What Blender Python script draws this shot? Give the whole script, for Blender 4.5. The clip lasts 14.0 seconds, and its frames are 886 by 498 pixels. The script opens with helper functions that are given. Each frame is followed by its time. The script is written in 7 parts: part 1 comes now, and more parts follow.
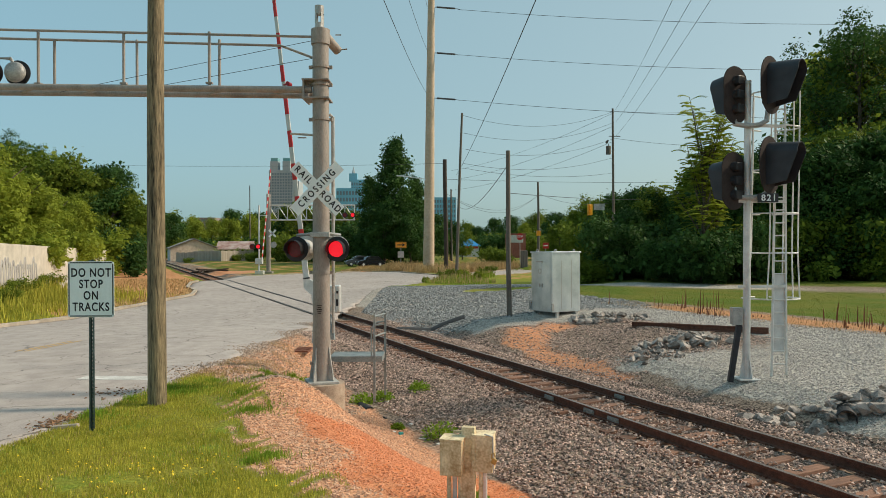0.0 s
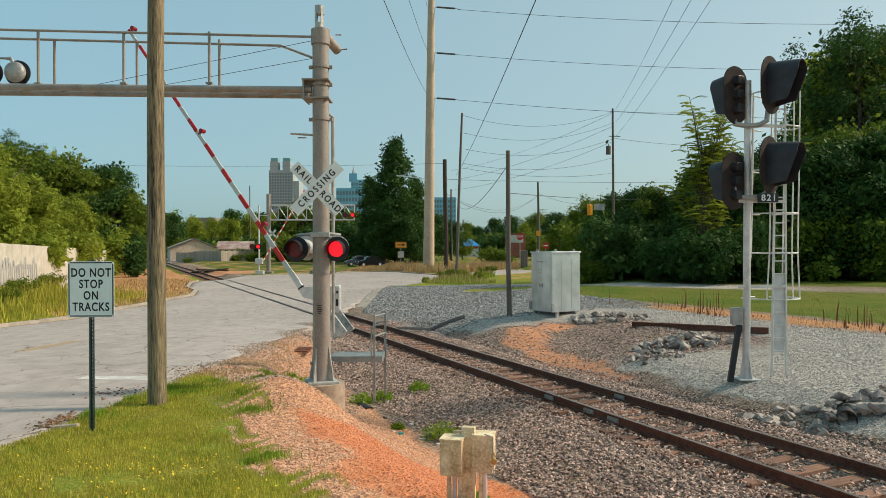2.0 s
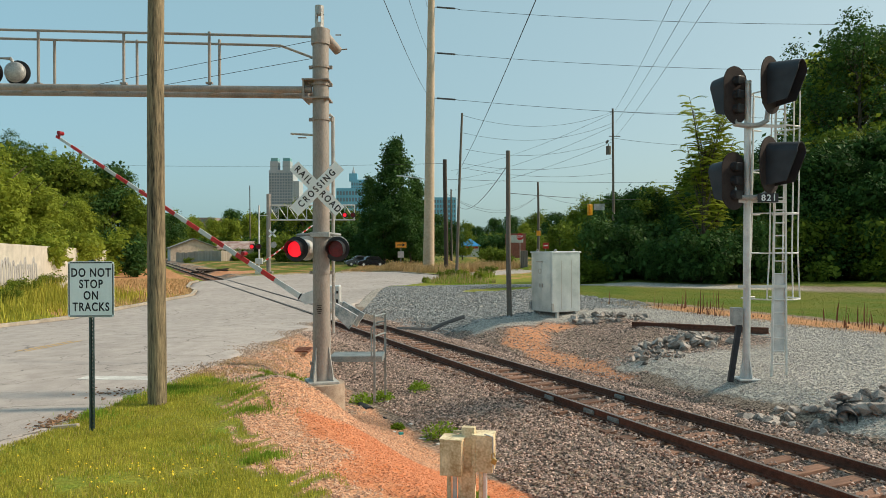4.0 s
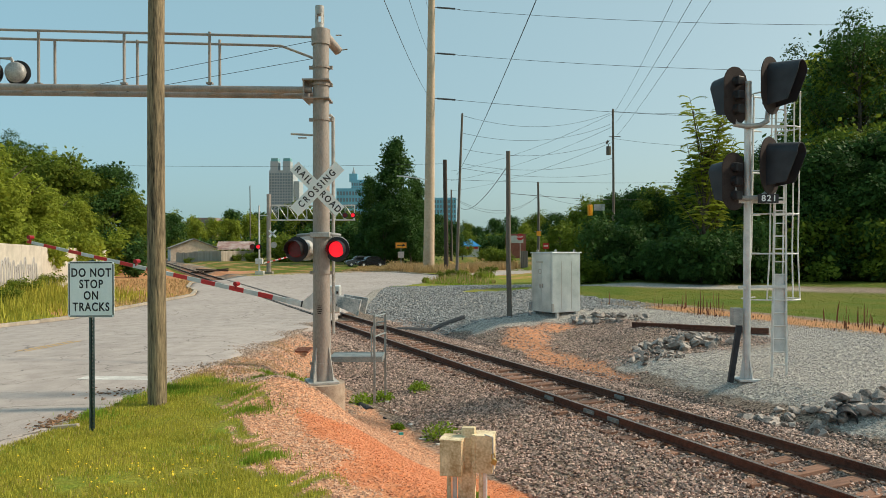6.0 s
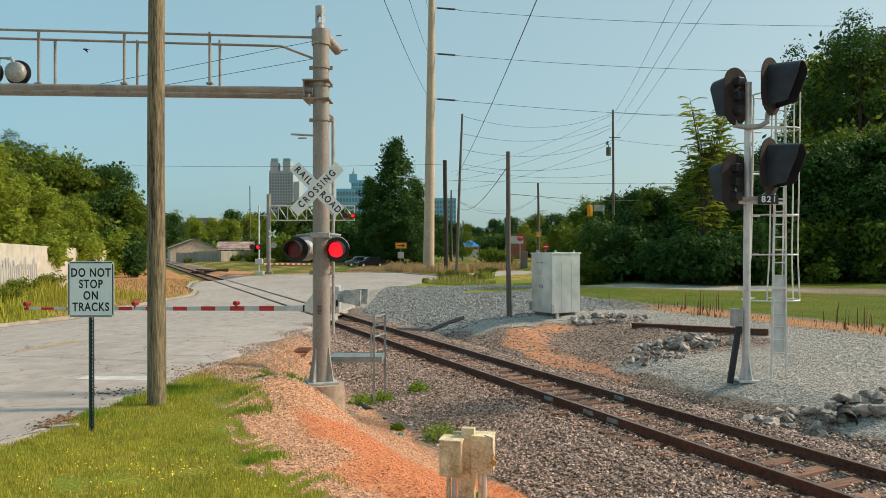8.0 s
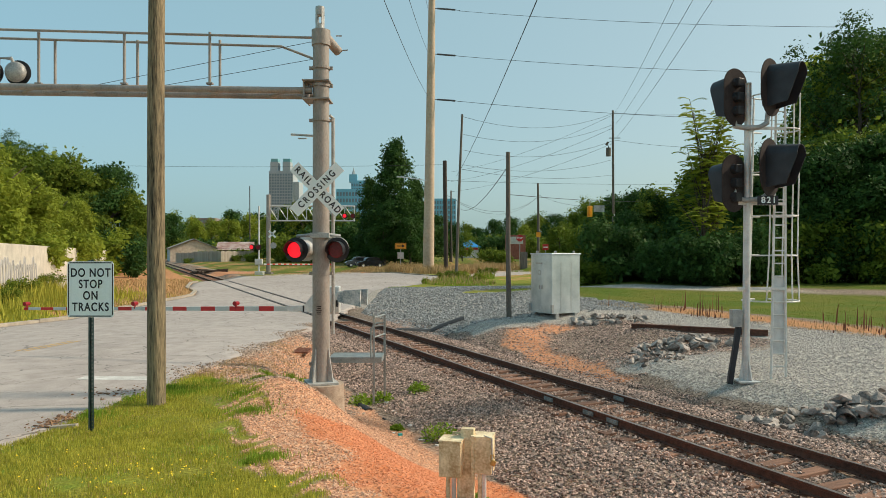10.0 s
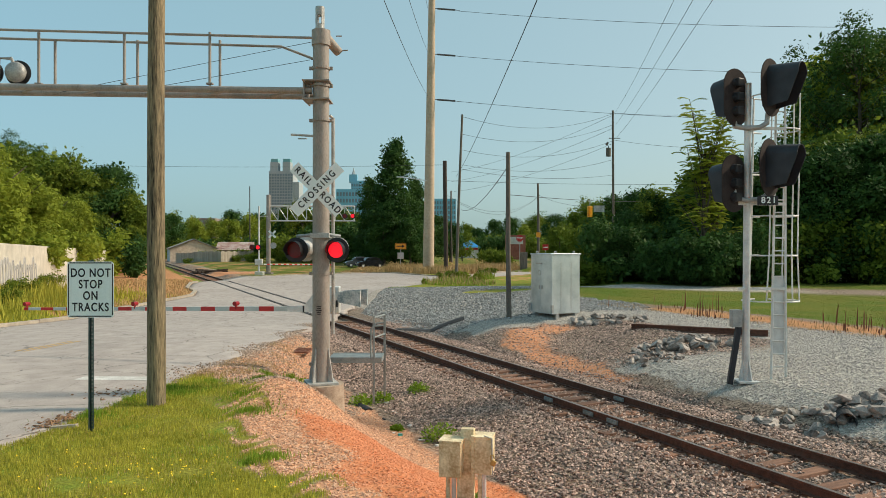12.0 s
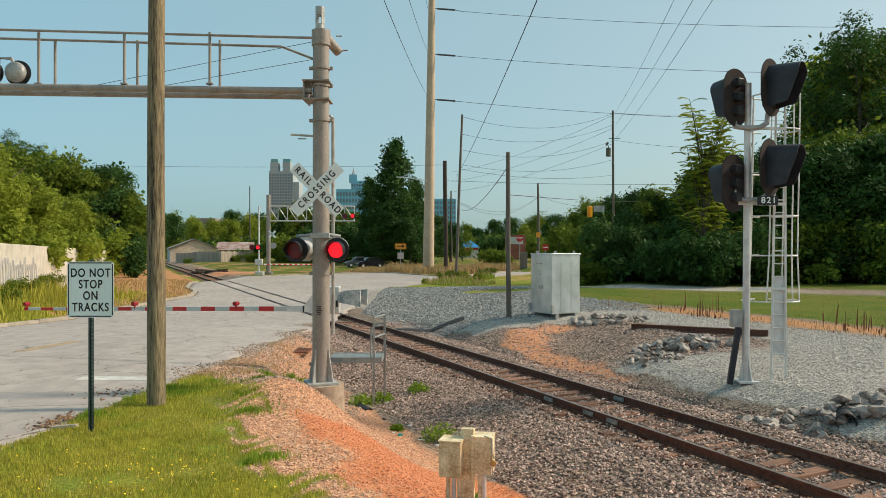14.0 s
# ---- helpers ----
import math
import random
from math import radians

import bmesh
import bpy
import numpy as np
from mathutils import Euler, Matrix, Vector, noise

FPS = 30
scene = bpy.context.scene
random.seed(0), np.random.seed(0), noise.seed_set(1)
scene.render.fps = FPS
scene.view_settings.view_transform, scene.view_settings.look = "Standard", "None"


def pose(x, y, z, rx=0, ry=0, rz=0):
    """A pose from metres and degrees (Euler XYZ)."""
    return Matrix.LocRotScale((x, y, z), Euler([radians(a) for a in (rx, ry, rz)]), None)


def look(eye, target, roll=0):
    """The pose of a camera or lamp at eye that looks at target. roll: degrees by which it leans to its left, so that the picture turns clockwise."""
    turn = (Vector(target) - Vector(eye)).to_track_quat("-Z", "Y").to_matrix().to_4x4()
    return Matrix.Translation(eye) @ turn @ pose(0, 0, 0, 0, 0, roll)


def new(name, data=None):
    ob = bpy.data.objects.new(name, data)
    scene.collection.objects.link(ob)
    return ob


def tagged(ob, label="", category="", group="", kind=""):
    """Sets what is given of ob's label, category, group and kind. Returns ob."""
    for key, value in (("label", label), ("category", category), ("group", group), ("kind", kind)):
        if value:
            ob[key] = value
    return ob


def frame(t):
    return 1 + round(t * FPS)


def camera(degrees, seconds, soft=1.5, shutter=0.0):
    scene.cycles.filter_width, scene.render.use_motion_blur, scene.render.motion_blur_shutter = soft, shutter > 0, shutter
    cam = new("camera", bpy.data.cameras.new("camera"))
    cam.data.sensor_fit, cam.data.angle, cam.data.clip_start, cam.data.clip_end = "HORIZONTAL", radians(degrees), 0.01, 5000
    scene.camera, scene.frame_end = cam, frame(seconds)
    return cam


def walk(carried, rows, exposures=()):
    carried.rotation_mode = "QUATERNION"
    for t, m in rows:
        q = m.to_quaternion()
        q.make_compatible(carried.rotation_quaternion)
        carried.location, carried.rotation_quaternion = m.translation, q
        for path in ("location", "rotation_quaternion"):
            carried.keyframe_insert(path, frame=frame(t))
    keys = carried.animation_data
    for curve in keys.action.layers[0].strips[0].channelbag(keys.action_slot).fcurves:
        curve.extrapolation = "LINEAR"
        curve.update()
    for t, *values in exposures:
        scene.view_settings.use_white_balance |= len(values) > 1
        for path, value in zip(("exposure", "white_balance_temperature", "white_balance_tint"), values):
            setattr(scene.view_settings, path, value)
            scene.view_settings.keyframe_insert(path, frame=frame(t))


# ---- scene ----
cam = camera(65.0, 14.0, soft=0.75)
EYE = (0.0, 0.0, 3.39)
# the tripod settles very slightly between 3 s and 10 s
walk(cam, [(0.0, look(EYE, (-0.03, 100.0, 3.39 - 0.20), -0.19)),
           (3.2, look(EYE, (-0.03, 100.0, 3.39 - 0.20), -0.19)),
           (6.5, look(EYE, (-0.05, 100.0, 3.39 - 0.14), -0.13)),
           (10.3, look(EYE, (0.0, 100.0, 3.39 - 0.02), 0.0)),
           (14.0, look(EYE, (0.0, 100.0, 3.39), 0.0))],
     exposures=[(0.0, -0.16), (0.5, -0.13), (1.0, -0.10), (2.0, -0.08), (3.0, -0.04), (14.0, -0.04)])

# ---- light ----
SUN_EL, SUN_AZ = radians(39), radians(81)     # azimuth clockwise from +Y
world = bpy.data.worlds.new("sky")
scene.world = world
world.use_nodes = True
wn = world.node_tree
sky = wn.nodes.new("ShaderNodeTexSky")
sky.sky_type = 'NISHITA'
sky.sun_disc = False
sky.sun_elevation, sky.sun_rotation = SUN_EL, SUN_AZ
sky.air_density, sky.dust_density, sky.ozone_density = 1.0, 3.0, 2.5
bg = wn.nodes["Background"]
bg.inputs[1].default_value = 0.15
# thin haze over the clear sky, whiter towards the sun
haze = wn.nodes.new("ShaderNodeMix")
haze.data_type = 'RGBA'
haze.inputs[0].default_value = 0.62
veil = wn.nodes.new("ShaderNodeMix")
veil.data_type = 'RGBA'
veil.inputs[6].default_value = (2.35, 4.35, 4.85, 1)
veil.inputs[7].default_value = (3.35, 4.5, 4.15, 1)
toward = wn.nodes.new("ShaderNodeTexCoord")
facing = wn.nodes.new("ShaderNodeVectorMath")
facing.operation = 'DOT_PRODUCT'
facing.inputs[1].default_value = (math.sin(SUN_AZ), math.cos(SUN_AZ), 0)
spread = wn.nodes.new("ShaderNodeMapRange")
spread.inputs[1].default_value, spread.inputs[2].default_value = -0.5, 0.75
wn.links.new(toward.outputs["Generated"], facing.inputs[0])
wn.links.new(facing.outputs["Value"], spread.inputs[0])
wn.links.new(spread.outputs[0], veil.inputs[0])
wn.links.new(veil.outputs[2], haze.inputs[7])
wn.links.new(sky.outputs[0], haze.inputs[6])
wn.links.new(haze.outputs[2], bg.inputs[0])
sun = new("sun", bpy.data.lights.new("sun", 'SUN'))
sun.data.energy, sun.data.angle, sun.data.color = 4.2, radians(7), (1.0, 0.86, 0.66)
sun_dir = Vector((math.cos(SUN_EL) * math.sin(SUN_AZ), math.cos(SUN_EL) * math.cos(SUN_AZ), math.sin(SUN_EL)))
sun.matrix_world = look(sun_dir * 50, (0, 0, 0))

# ---- materials ----
def material(name, dark, light, scale=6.0, rough=0.8, metal=0.0, bump=0.3, fine=60.0, coarse=0.6, random_tint=0.0,
             island=False, stretch=(1, 1, 1), emit=None, glow=0.0, spec=0.4, coord="Object", leaf=0.0):
    m = bpy.data.materials.new(name)
    m.use_nodes = True
    n, l = m.node_tree.nodes, m.node_tree.links
    b = n["Principled BSDF"]
    tc = n.new("ShaderNodeTexCoord")
    mp = n.new("ShaderNodeMapping")
    mp.inputs["Scale"].default_value = stretch
    l.new(tc.outputs[coord], mp.inputs[0])
    n1 = n.new("ShaderNodeTexNoise"); n1.inputs["Scale"].default_value = scale; n1.inputs["Detail"].default_value = 6
    n2 = n.new("ShaderNodeTexNoise"); n2.inputs["Scale"].default_value = fine; n2.inputs["Detail"].default_value = 3
    n3 = n.new("ShaderNodeTexNoise"); n3.inputs["Scale"].default_value = coarse; n3.inputs["Detail"].default_value = 4
    for q in (n1, n2, n3):
        l.new(mp.outputs[0], q.inputs["Vector"])
    a1 = n.new("ShaderNodeMath"); a1.operation = 'MULTIPLY_ADD'; a1.inputs[1].default_value = 0.6
    l.new(n1.outputs[0], a1.inputs[0])
    a2 = n.new("ShaderNodeMath"); a2.operation = 'MULTIPLY_ADD'; a2.inputs[1].default_value = 0.5
    l.new(n2.outputs[0], a2.inputs[0]); l.new(a1.outputs[0], a2.inputs[2])
    a3 = n.new("ShaderNodeMath"); a3.operation = 'MULTIPLY'; a3.inputs[1].default_value = 0.5
    l.new(n3.outputs[0], a3.inputs[0]); l.new(a3.outputs[0], a1.inputs[2])
    r = n.new("ShaderNodeMapRange"); r.inputs[1].default_value = 0.62; r.inputs[2].default_value = 0.98
    l.new(a2.outputs[0], r.inputs[0])
    fac = r.outputs[0]
    if random_tint:
        src = n.new("ShaderNodeNewGeometry").outputs["Random Per Island"] if island else n.new("ShaderNodeObjectInfo").outputs["Random"]
        mx = n.new("ShaderNodeMix"); mx.inputs[0].default_value = random_tint
        l.new(fac, mx.inputs[2]); l.new(src, mx.inputs[3])
        fac = mx.outputs[0]
    c = n.new("ShaderNodeMix"); c.data_type = 'RGBA'
    c.inputs[6].default_value, c.inputs[7].default_value = (*dark, 1), (*light, 1)
    l.new(fac, c.inputs[0]); l.new(c.outputs[2], b.inputs["Base Color"])
    b.inputs["Roughness"].default_value, b.inputs["Metallic"].default_value = rough, metal
    b.inputs["Specular IOR Level"].default_value = 0.08 if leaf else spec
    if bump:
        bp = n.new("ShaderNodeBump"); bp.inputs["Strength"].default_value = bump; bp.inputs["Distance"].default_value = 0.02
        l.new(a2.outputs[0], bp.inputs["Height"]); l.new(bp.outputs[0], b.inputs["Normal"])
    if leaf:
        tr = n.new("ShaderNodeBsdfTranslucent"); mixs = n.new("ShaderNodeMixShader"); mixs.inputs[0].default_value = leaf
        l.new(c.outputs[2], tr.inputs[0]); l.new(b.outputs[0], mixs.inputs[1]); l.new(tr.outputs[0], mixs.inputs[2])
        l.new(mixs.outputs[0], n["Material Output"].inputs[0])
    if emit:
        b.inputs["Emission Color"].default_value = (*emit, 1); b.inputs["Emission Strength"].default_value = glow
    return m

GALV = material("galvanised_steel", (0.26, 0.26, 0.25), (0.54, 0.53, 0.50), 6, 0.5, 0.3, 0.08, 40, 1.0)
MASTPAINT = material("weathered_silver_paint", (0.235, 0.20, 0.172), (0.38, 0.335, 0.295), 5, 0.6, 0.15, 0.06, 50, 1.5, stretch=(1, 1, 0.35))
ALU = material("aluminium", (0.50, 0.50, 0.49), (0.74, 0.73, 0.70), 5, 0.45, 0.3, 0.05)
WHITESTEEL = material("white_painted_steel", (0.55, 0.54, 0.50), (0.8, 0.78, 0.74), 5, 0.5, 0.0, 0.05)
BLACK = material("black_paint", (0.012, 0.012, 0.014), (0.03, 0.03, 0.034), 6, 0.5, 0, 0.05)
BLACKSIG = material("faded_black_paint", (0.012, 0.013, 0.017), (0.034, 0.036, 0.044), 3, 0.5, 0, 0.05)
BROWNBLK = material("brown_black_paint", (0.028, 0.022, 0.021), (0.06, 0.048, 0.045), 3, 0.8, 0, 0.05, spec=0.1)
WOODPOLE = material("weathered_pole_wood", (0.018, 0.016, 0.010), (0.36, 0.28, 0.165), 26, 0.88, 0, 1.0, 90, 4.0, stretch=(1.3, 1.3, 0.09))
DARKPOLE = material("creosoted_wood", (0.03, 0.022, 0.018), (0.09, 0.065, 0.05), 9, 0.85, 0, 0.5, 60, 0.7, stretch=(1, 1, 0.1))
GREYPOLE = material("grey_pole_wood", (0.07, 0.06, 0.05), (0.2, 0.17, 0.14), 9, 0.85, 0, 0.5, 60, 0.7, stretch=(1, 1, 0.1))
CONCPOLE = material("pale_tan_steel", (0.44, 0.33, 0.23), (0.60, 0.46, 0.34), 3, 0.8, 0, 0.1)
CONCRETE = material("stained_concrete", (0.24, 0.17, 0.12), (0.48, 0.39, 0.30), 5, 0.9, 0, 0.35, 50, 1.5)
KERB = material("kerb_concrete", (0.27, 0.23, 0.18), (0.48, 0.41, 0.33), 4, 0.9, 0, 0.3)
SIGNWHITE = material("sign_white_sheeting", (0.74, 0.79, 0.77), (0.86, 0.90, 0.88), 3, 0.4, 0, 0.0)
SIGNGREEN = material("green_post_steel", (0.05, 0.075, 0.07), (0.10, 0.14, 0.13), 8, 0.5, 0.3, 0.05)
RAILRUST = material("rusty_rail_steel", (0.065, 0.030, 0.021), (0.175, 0.080, 0.053), 12, 0.75, 0.3, 0.2, 80)
RAILTOP = material("worn_rail_head", (0.16, 0.12, 0.10), (0.30, 0.25, 0.22), 12, 0.4, 0.7, 0.05)
TIE = material("weathered_tie_wood", (0.06, 0.032, 0.023), (0.38, 0.20, 0.13), 10, 0.9, 0, 0.6, 70, 1.5, 0.5, stretch=(0.25, 3, 3))
BALLAST = material("ballast_stone", (0.036, 0.025, 0.022), (0.74, 0.53, 0.43), 8, 0.9, 0, 0.2, 60, 0.8, 0.85, island=True)
PALEGRAVEL = material("pale_gravel", (0.19, 0.176, 0.168), (0.66, 0.60, 0.56), 8, 0.9, 0, 0.2, 60, 0.8, 0.75, island=True)
RIPRAP = material("grey_riprap_stone", (0.055, 0.055, 0.053), (0.56, 0.48, 0.42), 9, 0.9, 0, 0.9, 40, 2.5, 0.5)
RED = material("red_reflective", (0.42, 0.02, 0.02), (0.58, 0.035, 0.03), 4, 0.4, 0, 0)
ARMWHITE = material("arm_white_sheeting", (0.42, 0.44, 0.42), (0.58, 0.6, 0.57), 4, 0.4, 0, 0)
REDLAMP = material("lit_red_lamp", (0.5, 0.01, 0.015), (0.6, 0.015, 0.02), 4, 0.35, 0, 0, emit=(1.0, 0.012, 0.03), glow=0.85)
REDDARK = material("unlit_red_lens", (0.10, 0.008, 0.010), (0.17, 0.012, 0.015), 30, 0.25, 0, 0.1)
CABINET = material("brushed_aluminium_sheet", (0.46, 0.52, 0.54), (0.74, 0.78, 0.79), 2.2, 0.36, 0.8, 0.03, 30, 0.9)
PLATFORM = material("blue_grey_steel", (0.17, 0.20, 0.20), (0.36, 0.39, 0.38), 6, 0.5, 0.3, 0.05)
# Blades darkened like the field's ground, with tree shade in their colour.
FIELD = material("field_grass_blade", (0.05, 0.085, 0.008), (0.17, 0.205, 0.024), 0.4, 0.6, 0, 0, 3, 0.15, 0.45, island=True, leaf=0.3)
BEIGE = material("chipped_beige_paint", (0.40, 0.27, 0.13), (0.86, 0.74, 0.50), 9, 0.7, 0, 0.25, 50, 4)
ASPHALT = material("worn_asphalt", (0.29, 0.25, 0.226), (0.45, 0.392, 0.355), 2.5, 0.9, 0, 0.2, 50, 0.22, stretch=(1, 0.6, 1))

def add_cracks(m, scale, width, dark):
    """Thin dark wandering cracks over a material's colour."""
    n, l = m.node_tree.nodes, m.node_tree.links
    b = n["Principled BSDF"]
    src = b.inputs["Base Color"].links[0].from_socket
    tc = n.new("ShaderNodeTexCoord")
    nz = n.new("ShaderNodeTexNoise"); nz.inputs["Scale"].default_value = 0.8; nz.inputs["Detail"].default_value = 6
    l.new(tc.outputs["Object"], nz.inputs["Vector"])
    mv = n.new("ShaderNodeVectorMath"); mv.operation = 'MULTIPLY_ADD'; mv.inputs[1].default_value = (1.6, 1.6, 0)
    l.new(nz.outputs["Color"], mv.inputs[0]); l.new(tc.outputs["Object"], mv.inputs[2])
    v = n.new("ShaderNodeTexVoronoi"); v.feature = 'DISTANCE_TO_EDGE'; v.inputs["Scale"].default_value = scale
    l.new(mv.outputs[0], v.inputs["Vector"])
    r = n.new("ShaderNodeMapRange"); r.inputs[1].default_value = width * 0.3; r.inputs[2].default_value = width; r.inputs[3].default_value = 0.75; r.inputs[4].default_value = 0.0
    l.new(v.outputs["Distance"], r.inputs[0])
    c = n.new("ShaderNodeMix"); c.data_type = 'RGBA'; c.inputs[7].default_value = (*dark, 1)
    l.new(r.outputs[0], c.inputs[0]); l.new(src, c.inputs[6]); l.new(c.outputs[2], b.inputs["Base Color"])
add_cracks(ASPHALT, 0.32, 0.007, (0.08, 0.07, 0.06))
add_cracks(ASPHALT, 0.8, 0.008, (0.20, 0.17, 0.15))
LEAF1 = material("leaf_green", (0.050, 0.090, 0.010), (0.25, 0.31, 0.040), 0.5, 0.6, 0, 0, 3, 0.12, 0.45, island=True, leaf=0.4)
LEAF2 = material("leaf_yellow_green", (0.10, 0.145, 0.012), (0.38, 0.43, 0.055), 0.5, 0.6, 0, 0, 3, 0.12, 0.45, island=True, leaf=0.42)
LEAF3 = material("leaf_dark_green", (0.014, 0.042, 0.011), (0.085, 0.165, 0.036), 0.5, 0.6, 0, 0, 3, 0.12, 0.45, island=True, leaf=0.22)
BARK = material("bark", (0.04, 0.03, 0.02), (0.14, 0.11, 0.08), 8, 0.9, 0, 0.5, 60, 0.7, stretch=(1, 1, 0.2))
WIRE = material("wire_black", (0.02, 0.02, 0.022), (0.05, 0.05, 0.055), 4, 0.6, 0, 0)
ORANGE = material("sign_orange", (0.85, 0.30, 0.02), (0.95, 0.38, 0.03), 3, 0.5, 0, 0)

# ---- mesh helpers ----
def finish(name, bm, mat, parent=None, label="", smooth=False):
    me = bpy.data.meshes.new(name)
    bm.to_mesh(me); bm.free()
    mats = mat if isinstance(mat, (list, tuple)) else [mat]
    for m in mats:
        me.materials.append(m)
    if smooth:
        me.shade_smooth()
        me.set_sharp_from_angle(angle=radians(40))
    ob = new(name, me)
    if parent is not None:
        ob.parent = parent
    if label:
        ob["label"] = label
    return ob

def part(name, bm, mat, parent, label="", smooth=False):
    return finish(name, bm, mat, parent, label, smooth)

def thing(name, m, label, category, group="", kind=""):
    ob = new(name)
    ob.matrix_basis = m
    return tagged(ob, label, category, group, kind)

def box(bm, size, at=(0, 0, 0), rot=(0, 0, 0), bevel=0.0):
    r = bmesh.ops.create_cube(bm, size=1)
    vs = r["verts"]
    bmesh.ops.scale(bm, vec=size, verts=vs)
    if bevel:
        es = list({e for v in vs for e in v.link_edges})
        g = bmesh.ops.bevel(bm, geom=es, offset=bevel, segments=2, affect='EDGES', profile=0.5)
        vs = list({v for f in g["faces"] for v in f.verts} | {v for v in vs if v.is_valid})
    bmesh.ops.transform(bm, matrix=pose(*at, *rot), verts=vs)
    return vs

def tube(bm, a, b, r0, r1=None, seg=10, cap=True):
    a, b = Vector(a), Vector(b)
    d = b - a
    r = bmesh.ops.create_cone(bm, cap_ends=cap, segments=seg, radius1=r0, radius2=r0 if r1 is None else r1, depth=d.length)
    m = Matrix.Translation((a + b) / 2) @ d.to_track_quat("Z", "Y").to_matrix().to_4x4()
    bmesh.ops.transform(bm, matrix=m, verts=r["verts"])
    return r["verts"]

def pipe(bm, pts, r, seg=8):
    """One bent tube through pts."""
    pts = [Vector(p) for p in pts]
    rows, u = [], None
    for i, p in enumerate(pts):
        d = (pts[min(i + 1, len(pts) - 1)] - pts[max(i - 1, 0)]).normalized()
        if u is None:
            u = d.orthogonal()
        u = (u - d * u.dot(d)).normalized()
        w = d.cross(u)
        k = 1.0
        if 0 < i < len(pts) - 1:
            k = min(1.5, 1 / max(0.5, math.cos((pts[i] - pts[i - 1]).angle(pts[i + 1] - pts[i]) / 2)))
        rows.append([bm.verts.new(p + (u * math.cos(a) + w * math.sin(a)) * r * k) for a in (2 * math.pi * j / seg for j in range(seg))])
    for r0, r1 in zip(rows, rows[1:]):
        for j in range(seg):
            bm.faces.new((r0[j], r0[(j + 1) % seg], r1[(j + 1) % seg], r1[j]))
    bm.faces.new(rows[0][::-1]); bm.faces.new(rows[-1])

def ring(bm, outer, inner, depth, seg=28, m=Matrix()):
    """A flat ring round the local y axis."""
    vs = []
    for y in (-depth / 2, depth / 2):
        for r in (outer, inner):
            vs.append([bm.verts.new(m @ Vector((r * math.cos(a), y, r * math.sin(a)))) for a in (2 * math.pi * i / seg for i in range(seg))])
    for i in range(seg):
        j = (i + 1) % seg
        bm.faces.new((vs[0][i], vs[0][j], vs[1][j], vs[1][i]))
        bm.faces.new((vs[3][i], vs[3][j], vs[2][j], vs[2][i]))
        bm.faces.new((vs[2][i], vs[2][j], vs[0][j], vs[0][i]))
        bm.faces.new((vs[1][i], vs[1][j], vs[3][j], vs[3][i]))
    return vs

def prism(bm, outline, thick):
    """A plate with its outline in x and z, lying round y."""
    y0 = outline[0][1]
    a, b = ([bm.verts.new((x, y0 + k * thick / 2, z)) for x, y, z in outline] for k in (-1, 1))
    bm.faces.new(a); bm.faces.new(b[::-1])
    for i in range(len(a)):
        j = (i + 1) % len(a)
        bm.faces.new((a[i], b[i], b[j], a[j]))
    bmesh.ops.recalc_face_normals(bm, faces=bm.faces)

def mesh_of(name, verts, faces, mat, smooth=False):
    me = bpy.data.meshes.new(name)
    me.from_pydata([tuple(v) for v in verts] if not isinstance(verts, np.ndarray) else verts.tolist(), [], faces if isinstance(faces, list) else faces.tolist())
    for m in (mat if isinstance(mat, (list, tuple)) else [mat]):
        me.materials.append(m)
    if smooth:
        me.shade_smooth()
    me.update()
    return me

def text_part(s, size, mat, parent, m, name="lettering", squeeze=1.0, spacing=1.0):
    cu = bpy.data.curves.new(name, 'FONT')
    cu.body, cu.size, cu.align_x, cu.align_y, cu.space_character = s, size, 'CENTER', 'CENTER', spacing
    cu.extrude, cu.offset = 0.001, size * 0.022
    cu.materials.append(mat)
    ob = new(name, cu)
    ob.parent = parent
    ob.matrix_basis = m @ Matrix.Diagonal((squeeze, 1, 1, 1))
    return ob

# ---- the lie of the land ----
TX, TY, DX, DY = 4.235, 14.15, -0.4232, 0.906      # a point of the track's centre line, and its direction

def smooth01(x):
    x = np.clip(x, 0, 1)
    return x * x * (3 - 2 * x)

def across(x, y):
    return (x - TX) * DY - (y - TY) * DX

def on_track(p, s, z=0.0):
    return Vector((TX + p * DY + s * DX, TY - p * DX + s * DY, z))

def road_right(y):
    return np.interp(y, [0, 50, 58, 72, 85, 92, 100], [-5.3, -5.3, -4.4, 0.5, 6, 22, 70])

def road_left(y):
    return np.interp(y, [0, 50, 55, 60, 68, 74, 79, 90, 112], [-18, -18, -19.5, -22, -24.6, -25.4, -24.0, -24.5, -26])

def far_side(x):
    """How far the street's far edge is set back from a straight line."""
    return np.interp(x, [-50, -22, -11.7, -6.5, -3.5, 0, 4, 9, 13, 70], [-14, -12, -1, -2, -8, -14, -8, 3, 5, 10])

def unsheared(x, y):
    k = far_side(x) / 28
    return np.where(y > 70, (y + 70 * k) / (1 + k), y)

def road_z(y):
    return np.interp(y, [-10, 6, 9, 13, 20, 27, 33.5, 80, 125], [1.2, 1.08, 0.92, 0.76, 0.5, 0.25, -0.012, -0.012, 0.12])

def in_road(x, y, margin=0.0):
    v = unsheared(x, y)
    return (x > road_left(v) - margin) & (x < road_right(v) + margin) & (v < 98 + margin)

